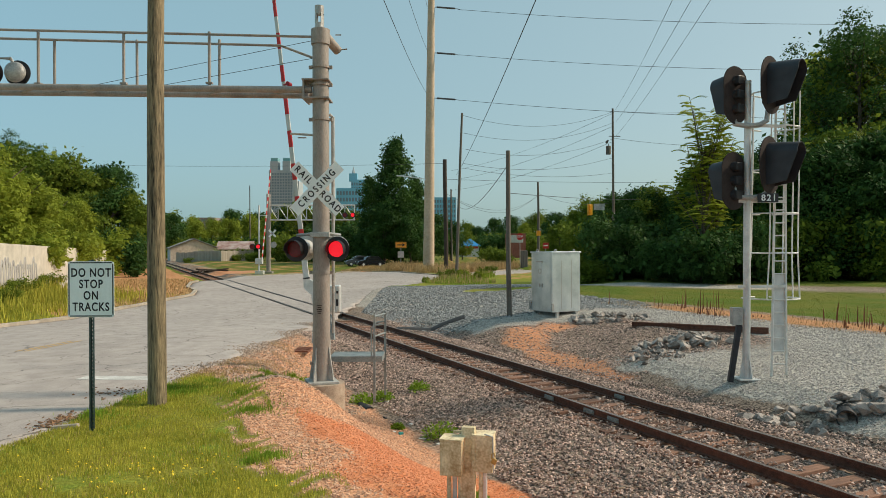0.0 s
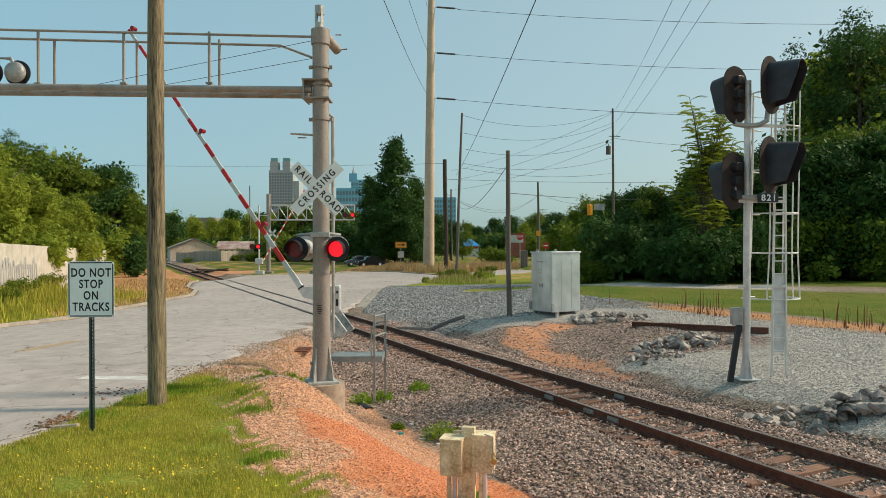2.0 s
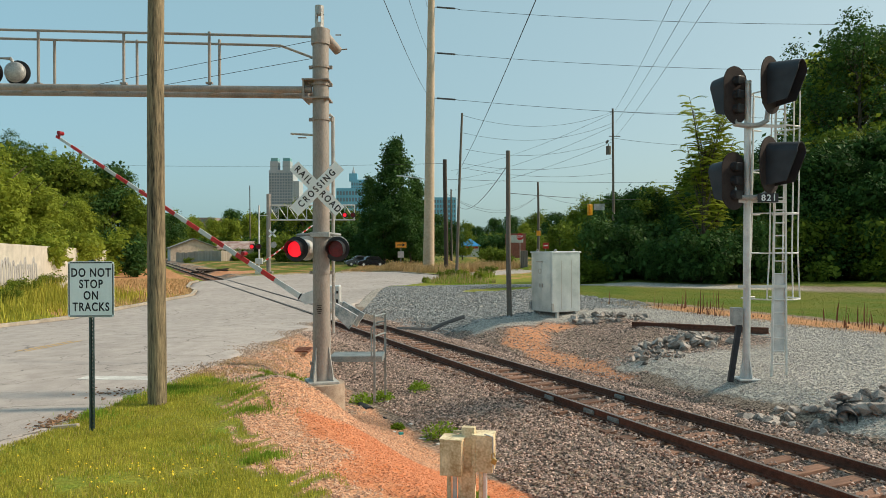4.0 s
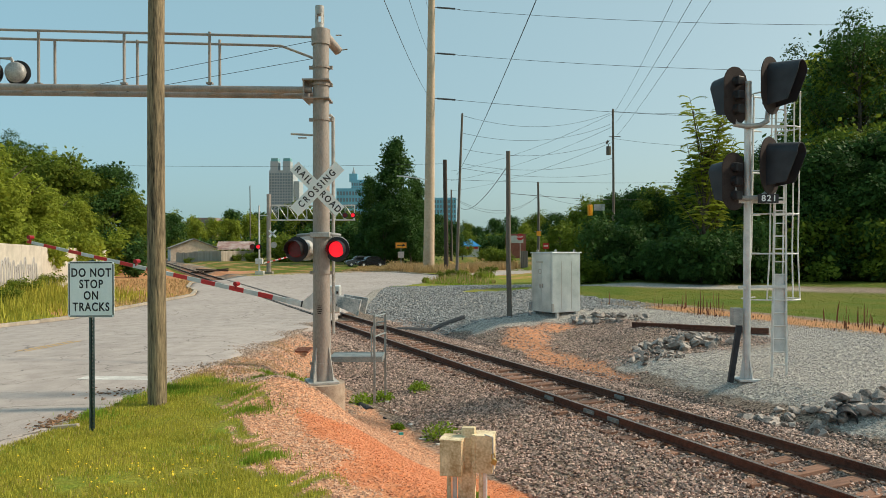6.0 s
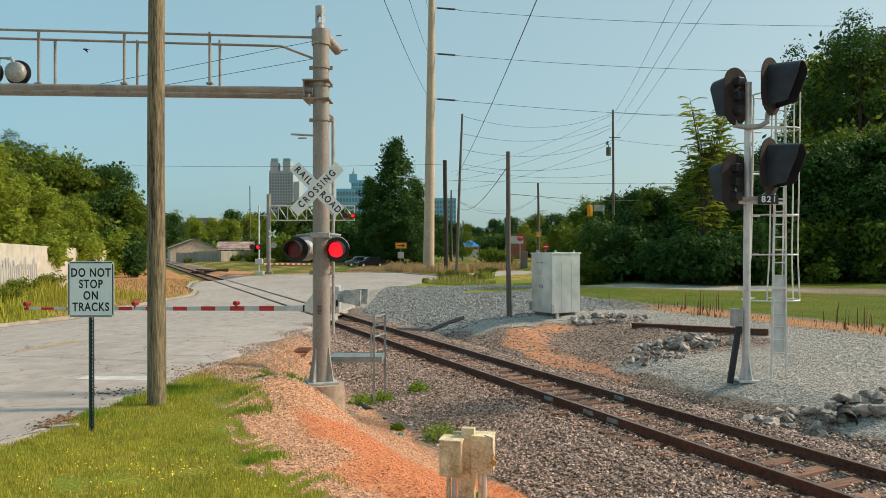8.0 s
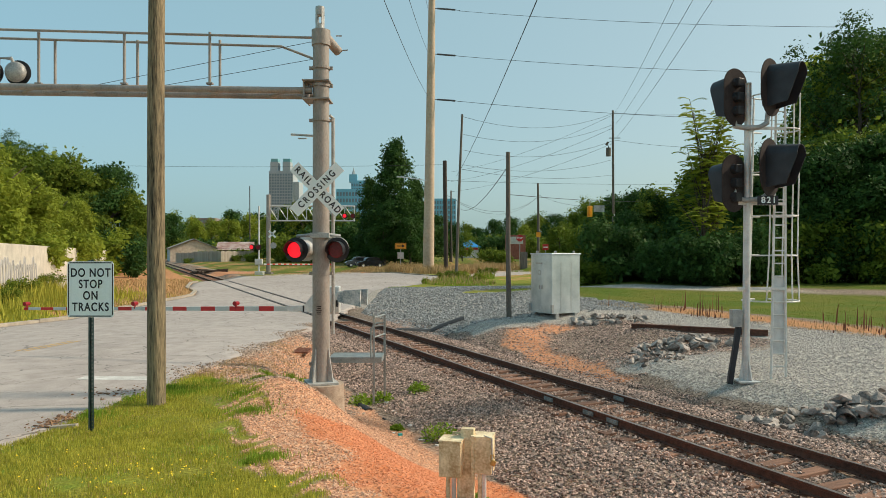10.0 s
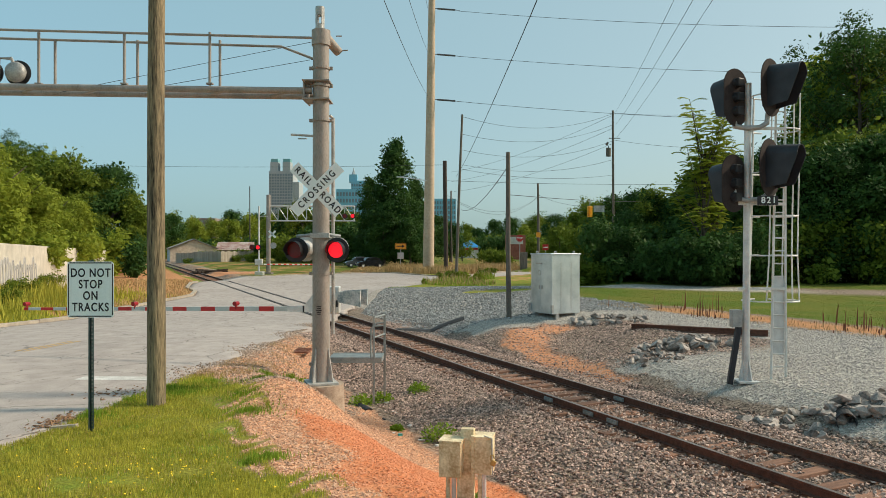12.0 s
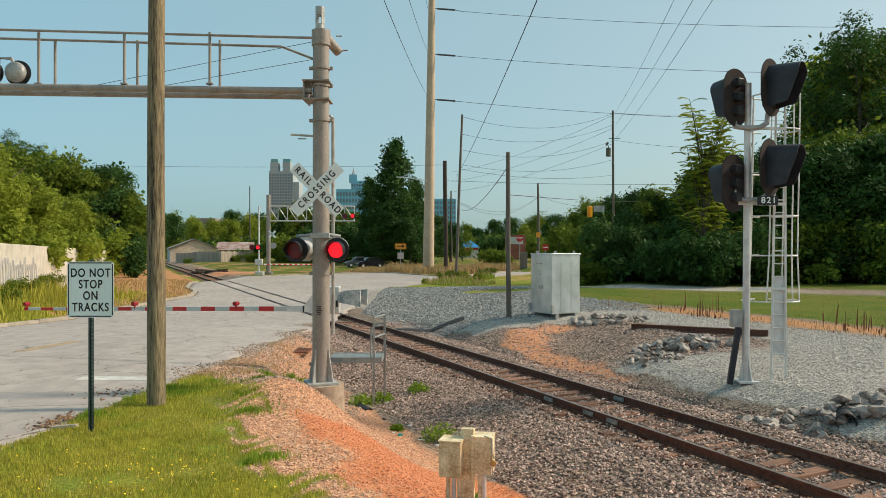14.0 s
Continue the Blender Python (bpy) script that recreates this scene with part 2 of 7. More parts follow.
def land(x, y):
    x, y = np.asarray(x, float), np.asarray(y, float)
    p = across(x, y)
    top = np.interp(y, [-50, 6, 9, 11, 13, 20, 27, 34, 60, 110, 300], [1.3, 1.22, 0.98, 0.93, 0.82, 0.52, 0.27, 0.0, 0.0, 0.15, 0.6])
    k = smooth01((p + 7.5) / 3.2)
    left = top * (1 - k) - 0.55 * k
    left = np.where(p > -4.0, np.interp(p, [-4.0, -3.6, -2.1, -1.7], [-0.55, -0.5, -0.25, -0.235]), left)
    right = np.interp(p, [1.7, 2.0, 2.7, 3.3, 4.2, 8, 13, 40], [-0.235, -0.25, -0.36, -0.1, 0.2, 0.45, 0.75, 0.85])
    right = right - 0.35 * np.exp(-(((x - 4.6) / 2.2) ** 2 + ((y - 24.5) / 3.5) ** 2)) * smooth01((p - 1.9) / 1.0)
    right = right + 0.28 * np.exp(-(((x - 4.8) / 3.0) ** 2 + ((y - 30) / 2.5) ** 2))
    z = np.where(p < 0, left, right)
    w = smooth01((y - 20) / 9)
    flat = np.where(p < 0, top, np.interp(p, [0, 2.5, 9, 14, 40], [-0.2, -0.15, 0.5, 0.75, 0.85]))
    z = z * (1 - w * (p < 1.5)) + flat * w * (p < 1.5)
    g = smooth01((y - 29) / 8)
    z = np.where(p >= 1.5, z * (1 - g) + flat * g, z)
    # made-up shoulder beside the road
    e = smooth01((road_right(y) + 1.9 - x) / 1.7) * (y < 40) * (p < -1.9)
    z = z * (1 - e) + (road_z(y) + np.where(y < 16, 0.05, 0.012)) * e
    z = np.where(np.abs(p) < 1.9, np.where(y < 27, -0.235, np.minimum(z, -0.22)), z)
    z = np.where((p < -1.9) & (y > 18), np.minimum(z, -0.235 + (-p - 1.9) * 0.3), z)
    z = z + 0.28 * np.exp(-(((x - 7.0) / 1.6) ** 2 + ((y - 24.6) / 1.3) ** 2)) * (p > 4)
    # gravel heaped against the mast's foundation
    z = z + 0.32 * np.exp(-(((x + 2.65) / 1.0) ** 2 + ((y - 12.3) / 1.3) ** 2)) * (p < -4.2)
    street = smooth01((y - 47) / 14) * smooth01((15 - x) / 5) * (p > 2.5)
    z = z * (1 - street) + 0.10 * street
    far = smooth01((y - 90) / 60) * smooth01((np.abs(p) - 4.5) / 3.0)
    z = z * (1 - far) + 0.5 * far
    r = in_road(x, y, 0.02)
    z = np.where(r, np.minimum(z, road_z(y) - 0.06), z)
    n = 0.02 * np.sin(1.7 * x + 0.9 * np.sin(2.3 * y)) * np.sin(1.3 * y + 1.1 * np.sin(1.9 * x)) + 0.008 * np.sin(6.1 * x + 2 * np.sin(4.2 * y)) * np.sin(5.3 * y)
    return z + n * (np.abs(p) > 1.9) * (~r)

def gz(x, y):
    return float(land(np.array([x]), np.array([y]))[0])

# ---- ground, one sheet to the horizon ----
def wobble(x, y):
    return 0.5 * np.sin(0.9 * x + 1.3 * np.sin(0.7 * y)) + 0.35 * np.sin(2.3 * y + 1.7 * np.sin(1.9 * x)) + 0.2 * np.sin(5.1 * x + 3.7 * y)

def regions(x, y):
    """How far the ground at x, y is lawn, red soil, pale gravel, dry grass; the rest is ballast."""
    p = across(x, y)
    w = wobble(x, y)
    edge = np.interp(y, [3, 6.1, 8.25, 10, 12, 14.2, 15.5], [-0.2, -0.9, -2.3, -2.6, -3.3, -4.9, -6.5])
    lawn = smooth01((edge - x + 0.5 * w + 0.25 * np.sin(9 * y + 4 * np.sin(7 * x))) / 0.8 + 0.5) * (p < 0)
    soil = smooth01((-3.9 - p + 0.3 * w) / 0.5) * (1 - lawn)
    r = smooth01((p - 3.0 + 0.35 * w) / 0.5)
    pale = r * smooth01((12.0 - p + 0.4 * w) / 0.6)
    vein = np.interp(y, [18.5, 20, 23, 26.4, 29], [5.1, 4.5, 3.7, 3.2, 3.0])
    orange = np.exp(-((x - vein + 0.4 * w) / (0.55 + 0.05 * np.abs(y - 19))) ** 2) * smooth01((y - 18.3) / 1.5) * smooth01((28.6 - y) / 1.5) * (p > 1.9)
    orange = np.maximum(orange, 0.9 * np.exp(-(((x - 4.4) / 1.3) ** 2 + ((y - 27.4 + 0.3 * w) / 0.8) ** 2)))
    soil = np.maximum(soil, 0.85 * smooth01(orange * 1.2 - 0.15))
    gully = smooth01((y - 19.5 + 0.5 * w) / 2.2) * smooth01((28.3 - y + 0.3 * w) / 1.0) * smooth01((9.3 - p + 0.3 * w) / 1.2)
    pale = pale * (1 - gully)
    pale = pale * (1 - 0.35 * smooth01((y - 34) / 4))
    lane = np.exp(-((y - (50.5 - 0.62 * (x - 10)) + 0.5 * w) / 3.8) ** 2) * (x > 6) * (x < 40)
    pale = pale * (1 - soil)
    lawn = np.maximum(lawn, smooth01((p - 13.1 + 0.4 * w) / 0.6)) * (1 - lane)
    pale = np.maximum(pale, lane * (1 - 0.8 * smooth01((x - 19) / 5)))
    dry = np.exp(-((p - 12.3) / 0.8) ** 2) * smooth01((32.5 - y) / 2.0)
    heap = smooth01((p - 2.2 + 0.3 * w) / 0.8) * smooth01((y - 29.5 - 0.25 * x) / 1.5) * smooth01((8.5 - x) / 2.0)
    lawn = np.where(p > 2.2, lawn * (1 - heap * (y < 57)), lawn)
    lawn = np.maximum(lawn, np.exp(-((y - 45.0 + 0.5 * w) / 1.2) ** 2) * smooth01((x - 0.5) / 1.5) * smooth01((9 - x) / 2.0))
    island = smooth01((y - 57.5 + 0.6 * w) / 1.5) * (p > 10)
    lawn = np.maximum(lawn, island)
    pale = pale * (1 - island)
    past = smooth01((y - 62) / 3) * smooth01((np.abs(p) - 3.6 + 0.5 * w) / 0.8)
    lawn = np.maximum(lawn, past)
    soil = np.where(y > 62, soil * (np.abs(p) < 0), soil)
    dirt = np.exp(-(((x + 30) / 5.5) ** 2 + ((y - 95 + 2 * w) / 5.0) ** 2))
    soil = np.maximum(soil, smooth01(1.6 * dirt)); lawn = lawn * (1 - smooth01(1.6 * dirt))
    west = (x < road_left(y)) & (p < -2.6)
    lawn = np.where(west, 1.0, lawn); soil = np.where(west, 0, soil)
    dry = np.where(west, smooth01(0.5 + 0.8 * w + (y - 40) / 18), dry)
    dry = np.where((y > 72) & (p > 2.6), smooth01(0.2 + 0.7 * w), dry)
    clay = smooth01((p + 8.2 + 0.4 * w) / 0.8) * smooth01((11.5 - y + 0.5 * w + 0.5 * (x + 1.0)) / 1.0) * (p < -3.5) + 0.42 * (p > 1.9)
    # Darker green that stands in for tree shade on the field; also far lawns.
    shaded_meadow = np.maximum(smooth01((p - 11.5) / 1.0) * smooth01((57 - y) / 3.0), smooth01((y - 88) / 6))
    return lawn, soil, pale, dry, clay, shaded_meadow

def spans(*knots):
    out = []
    for (a, b, n) in knots:
        out += list(np.linspace(a, b, n, endpoint=False))
    return np.array(out + [knots[-1][1]])

def build_ground():
    xs = spans((-2500, -200, 8), (-200, -120, 10), (-120, -40, 76), (-40, -18, 50), (-18, -6, 70), (-6, 14, 200), (14, 30, 50), (30, 80, 40), (80, 300, 18), (300, 2500, 7))
    ys = spans((-2500, -60, 6), (-60, 3, 20), (3, 34, 270), (34, 70, 120), (70, 130, 60), (130, 270, 80), (270, 400, 10), (400, 3500, 8))
    gx, gy = np.meshgrid(xs, ys)
    x, y = gx.ravel(), gy.ravel()
    verts = np.stack([x, y, land(x, y)], 1)
    nx, ny = len(xs), len(ys)
    i = np.arange((nx - 1) * (ny - 1))
    a = (i // (nx - 1)) * nx + i % (nx - 1)
    faces = np.stack([a, a + 1, a + nx + 1, a + nx], 1)
    m = bpy.data.materials.new("ground_cover")
    m.use_nodes = True
    n, l = m.node_tree.nodes, m.node_tree.links
    b = n["Principled BSDF"]
    b.inputs["Roughness"].default_value = 0.95
    b.inputs["Specular IOR Level"].default_value = 0.15
    geo = n.new("ShaderNodeNewGeometry")
    def nz(scale, detail=5):
        q = n.new("ShaderNodeTexNoise"); q.inputs["Scale"].default_value = scale; q.inputs["Detail"].default_value = detail
        l.new(geo.outputs["Position"], q.inputs["Vector"])
        return q.outputs[0]
    fine, mid, big = nz(26), nz(5), nz(0.5)
    vor = n.new("ShaderNodeTexVoronoi"); vor.inputs["Scale"].default_value = 24
    l.new(geo.outputs["Position"], vor.inputs["Vector"])
    vcol = n.new("ShaderNodeSeparateColor"); l.new(vor.outputs["Color"], vcol.inputs[0])
    def ramp(fac, lo, hi, c0, c1):
        r = n.new("ShaderNodeMapRange"); r.inputs[1].default_value = lo; r.inputs[2].default_value = hi
        l.new(fac, r.inputs[0])
        c = n.new("ShaderNodeMix"); c.data_type = 'RGBA'
        c.inputs[6].default_value, c.inputs[7].default_value = (*c0, 1), (*c1, 1)
        l.new(r.outputs[0], c.inputs[0])
        return c.outputs[2]
    def blend(fac, a, b_, kind='MIX'):
        c = n.new("ShaderNodeMix"); c.data_type = 'RGBA'; c.blend_type = kind
        if isinstance(fac, float): c.inputs[0].default_value = fac
        else: l.new(fac, c.inputs[0])
        l.new(a, c.inputs[6]); l.new(b_, c.inputs[7])
        return c.outputs[2]
    def mask(name):
        at = n.new("ShaderNodeAttribute"); at.attribute_name = name
        s = n.new("ShaderNodeMath"); s.operation = 'MULTIPLY_ADD'; s.inputs[1].default_value = 1.1
        l.new(mid, s.inputs[0])
        sub = n.new("ShaderNodeMath"); sub.operation = 'ADD'
        l.new(at.outputs["Fac"], sub.inputs[0]); l.new(s.outputs[0], sub.inputs[1]); s.inputs[2].default_value = -0.55
        r = n.new("ShaderNodeMapRange"); r.inputs[1].default_value = 0.22; r.inputs[2].default_value = 0.78
        l.new(sub.outputs[0], r.inputs[0])
        return r.outputs[0]
    # Ballast ground darkened so the gaps between loose stones look like shaded pits.
    ballast = ramp(vcol.outputs[0], 0, 1, (0.065, 0.048, 0.038), (0.37, 0.28, 0.215))
    pale = ramp(vcol.outputs[1], 0, 1, (0.21, 0.19, 0.165), (0.56, 0.51, 0.44))
    soil_a = ramp(mid, 0.35, 0.65, (0.56, 0.17, 0.06), (0.66, 0.27, 0.13))
    soil_b = ramp(vcol.outputs[2], 0, 1, (0.36, 0.15, 0.075), (0.74, 0.41, 0.24))
    soil = blend(mask("clay"), soil_b, soil_a)
    grass = ramp(fine, 0.3, 0.7, (0.13, 0.125, 0.014), (0.30, 0.28, 0.04))
    grass = blend(ramp(nz(1.2), 0.45, 0.62, (0, 0, 0), (1, 1, 1)), grass, ramp(fine, 0.3, 0.7, (0.12, 0.17, 0.015), (0.21, 0.27, 0.03)))
    # Field grass: greener, with the shade of trees darkened into its colour.
    grass = blend(mask("shaded_meadow"), grass, blend(ramp(nz(0.35), 0.4, 0.6, (0, 0, 0), (1, 1, 1)), ramp(fine, 0.3, 0.7, (0.05, 0.085, 0.008), (0.12, 0.165, 0.016)), ramp(fine, 0.3, 0.7, (0.09, 0.10, 0.012), (0.18, 0.18, 0.03))))
    dry = ramp(fine, 0.3, 0.7, (0.33, 0.14, 0.055), (0.60, 0.32, 0.16))
    c = blend(mask("pale"), ballast, pale)
    c = blend(mask("soil"), c, soil)
    c = blend(mask("lawn"), c, grass)
    c = blend(mask("dry"), c, dry)
    l.new(c, b.inputs["Base Color"])
    bp = n.new("ShaderNodeBump"); bp.inputs["Strength"].default_value = 0.4; bp.inputs["Distance"].default_value = 0.04
    hsum = n.new("ShaderNodeMath"); hsum.operation = 'ADD'
    l.new(fine, hsum.inputs[0]); l.new(vor.outputs["Distance"], hsum.inputs[1])
    l.new(hsum.outputs[0], bp.inputs["Height"]); l.new(bp.outputs[0], b.inputs["Normal"])
    me = mesh_of("ground", verts, faces, m, True)
    for name, values in zip(("lawn", "soil", "pale", "dry", "clay", "shaded_meadow"), regions(x, y)):
        at = me.attributes.new(name, 'FLOAT', 'POINT')
        at.data.foreach_set("value", np.asarray(values, dtype=np.float32))
    tagged(new("ground", me), "uneven ground of grass, red soil and gravel beside the track", "ground", kind="structure")

build_ground()

# ---- road ----
def build_road():
    ys = spans((-20, 34, 110), (34, 98, 140))
    us = np.linspace(0, 1, 41)
    rows = []
    for y in ys:
        a, b = float(road_left(y)), float(road_right(y))
        b += 0.12 * math.sin(1.9 * y) + 0.08 * math.sin(4.7 * y)
        k = max(0.0, (y - 70) / 28)
        rows.append([(a + (b - a) * u, y + k * float(far_side(a + (b - a) * u)), float(road_z(y)) + 0.05 * math.sin(math.pi * u) * (1 if y < 28 else 0)) for u in us])
    v = [q for r in rows for q in r]
    n = len(us)
    f = [(i * n + j, i * n + j + 1, (i + 1) * n + j + 1, (i + 1) * n + j) for i in range(len(ys) - 1) for j in range(n - 1)]
    me = mesh_of("road", v, f, ASPHALT, True)
    ob = tagged(new("road", me), "worn grey asphalt road with cracks and patches", "road", kind="structure")
    s = ob.modifiers.new("thickness", 'SOLIDIFY'); s.thickness, s.offset = 0.12, -1
build_road()

# ---- track ----
def rail_profile():
    return [(-0.036, 0.0), (0.036, 0.0), (0.036, -0.035), (0.009, -0.048), (0.009, -0.14), (0.07, -0.155), (0.07, -0.17),
            (-0.07, -0.17), (-0.07, -0.155), (-0.009, -0.14), (-0.009, -0.048), (-0.036, -0.035)]

def build_rails():
    prof = rail_profile()
    n = len(prof)
    ends = (-30, -18, -6, 6, 18, 30, 60, 120, 200, 300)
    for p0 in (-0.753, 0.753):
        rail = thing("rail", pose(0, 0, 0), "rust-brown steel rail with a worn running surface", "rail", "rails of the track")
        for s0, s1 in zip(ends, ends[1:]):
            bm = bmesh.new()
            rows = [[bm.verts.new(on_track(p0 + u, s, z)) for u, z in prof] for s in (s0 + 0.003, s1 - 0.003)]
            for k in range(n):
                m = (k + 1) % n
                f = bm.faces.new((rows[0][k], rows[0][m], rows[1][m], rows[1][k]))
                f.material_index = 1 if k == 0 else 0
            bm.faces.new(rows[0][::-1]); bm.faces.new(rows[1])
            bmesh.ops.recalc_face_normals(bm, faces=bm.faces)
            part("rail_length", bm, [RAILRUST, RAILTOP], rail)
build_rails()

# ---- road sign ----
def build_stop_sign():
    x, y = -4.63, 9.16
    t = thing("road_sign", pose(x, y, gz(x, y)), "white traffic sign with black lettering on a green steel post", "road sign")
    zb = 2.49 - t.location.z
    H = zb + 0.75
    bm = bmesh.new()
    for sx in (-1, 1):
        box(bm, (0.006, 0.03, H + 0.1), (sx * 0.019, 0.004, H / 2 - 0.05)); box(bm, (0.014, 0.005, H + 0.1), (sx * 0.029, -0.010, H / 2 - 0.05))
        box(bm, (0.012, 0.005, H + 0.1), (sx * 0.012, 0.018, H / 2 - 0.05))
    k = 0
    while k * 0.05 < H:
        box(bm, (0.014, 0.005, 0.028), (0, 0.018, k * 0.05))
        k += 1
    part("post", bm, SIGNGREEN, t, "green channel post punched with holes")
    zc = zb + 0.367
    bm = bmesh.new()
    R, hw, hh = 0.04, 0.305, 0.3675
    rim = [(sx * (hw - R) + R * math.cos(a), sz * (hh - R) + R * math.sin(a)) for sx, sz, a0 in ((1, 1, 0), (-1, 1, 90), (-1, -1, 180), (1, -1, 270)) for a in (radians(a0 + 22.5 * i) for i in range(5))]
    front, back = ([bm.verts.new((px, yy, zc + pz)) for px, pz in rim] for yy in (-0.026, -0.022))
    bm.faces.new(front); bm.faces.new(back[::-1])
    for i in range(len(rim)):
        bm.faces.new((front[i], back[i], back[(i + 1) % len(rim)], front[(i + 1) % len(rim)]))
    bmesh.ops.recalc_face_normals(bm, faces=bm.faces)
    plate = part("panel", bm, SIGNWHITE, t)
    bm = bmesh.new()
    for sx in (-1, 1):
        box(bm, (0.014, 0.002, 0.67), (sx * 0.288, -0.0275, zc)); box(bm, (0.55, 0.002, 0.014), (0, -0.0275, zc + sx * 0.35))
    part("border", bm, BLACK, plate)
    for i, s in enumerate(("DO NOT", "STOP", "ON", "TRACKS")):
        text_part(s, 0.155, BLACK, plate, pose(0, -0.0285, zc + 0.215 - i * 0.15, 90, 0, 0), squeeze=0.76, spacing=1.16)
build_stop_sign()

# ---- poles ----
def pole(x, y, top, r0, r1, mat, label, lean=(0, 0), name="utility_pole", z=None):
    zb = gz(x, y) if z is None else z
    bm = bmesh.new()
    n, seg, h = 12, 18, top - zb + 0.3
    rows = []
    for i in range(n + 1):
        a = i / n
        r = r0 + (r1 - r0) * a
        bow = r0 * 0.12 * math.sin(5.0 * a + x) * (0 if name == "transmission_pole" else 1)
        rows.append([bm.verts.new((lean[0] * a + bow + r * math.cos(q), lean[1] * a + r * math.sin(q), -0.3 + h * a)) for q in (2 * math.pi * j / seg for j in range(seg))])
    for ra, rb in zip(rows, rows[1:]):
        for j in range(seg):
            bm.faces.new((ra[j], ra[(j + 1) % seg], rb[(j + 1) % seg], rb[j]))
    bm.faces.new(rows[0][::-1]); bm.faces.new(rows[-1])
    ob = finish(name, bm, mat, smooth=True)
    ob.matrix_basis = pose(x, y, zb)
    return tagged(ob, label, "utility pole")
pole(-4.635, 11.2, 9.5, 0.146, 0.118, WOODPOLE, "weathered grey-brown wooden utility pole in grass", (0.05, 0))

# ---- cantilever mast with crossing lights ----
def lamp_head(parent, at, yaw, lit_name, seg=28):
    """A flashing light: housing, black disc, hood and a turning lens, one side lit and the other dark. Faces local -y."""
    m = Matrix.Translation(at) @ pose(0, 0, 0, 0, 0, yaw)
    bm = bmesh.new()
    ring(bm, 0.232, 0.0, 0.012, seg, m @ pose(0, 0.02, 0))
    disc = part("background_disc", bm, BLACK, parent)
    bm = bmesh.new()
    n = 18
    prev = None
    for i in range(n + 1):
        a = radians(-35 + 250 * i / n)
        d = 0.20 if 20 < i * 250 / n < 230 else 0.12
        row = [bm.verts.new(m @ Vector((r * math.cos(a), yy, r * math.sin(a)))) for r, yy in ((0.168, 0.02), (0.168, -d), (0.162, -d), (0.162, 0.02))]
        if prev:
            for j in range(4):
                bm.faces.new((prev[j], prev[(j + 1) % 4], row[(j + 1) % 4], row[j]))
        prev = row
    part("hood", bm, BLACK, parent)
    bm = bmesh.new()
    tube(bm, m @ Vector((0, 0.03, 0)), m @ Vector((0, 0.10, 0)), 0.17, 0.165, 20); tube(bm, m @ Vector((0, 0.10, 0)), m @ Vector((0, 0.2, 0)), 0.165, 0.07, 20)
    part("housing", bm, ALU, parent)
    bm = bmesh.new()
    ring(bm, 0.148, 0.0, 0.014, seg)
    for f in bm.faces:
        f.material_index = 0 if f.calc_center_median().y < 0 else 1
    lens = part(lit_name, bm, [REDLAMP, REDDARK], parent)
    lens.matrix_basis = m @ pose(0, -0.03, 0)
    return lens, m

LENSES = []

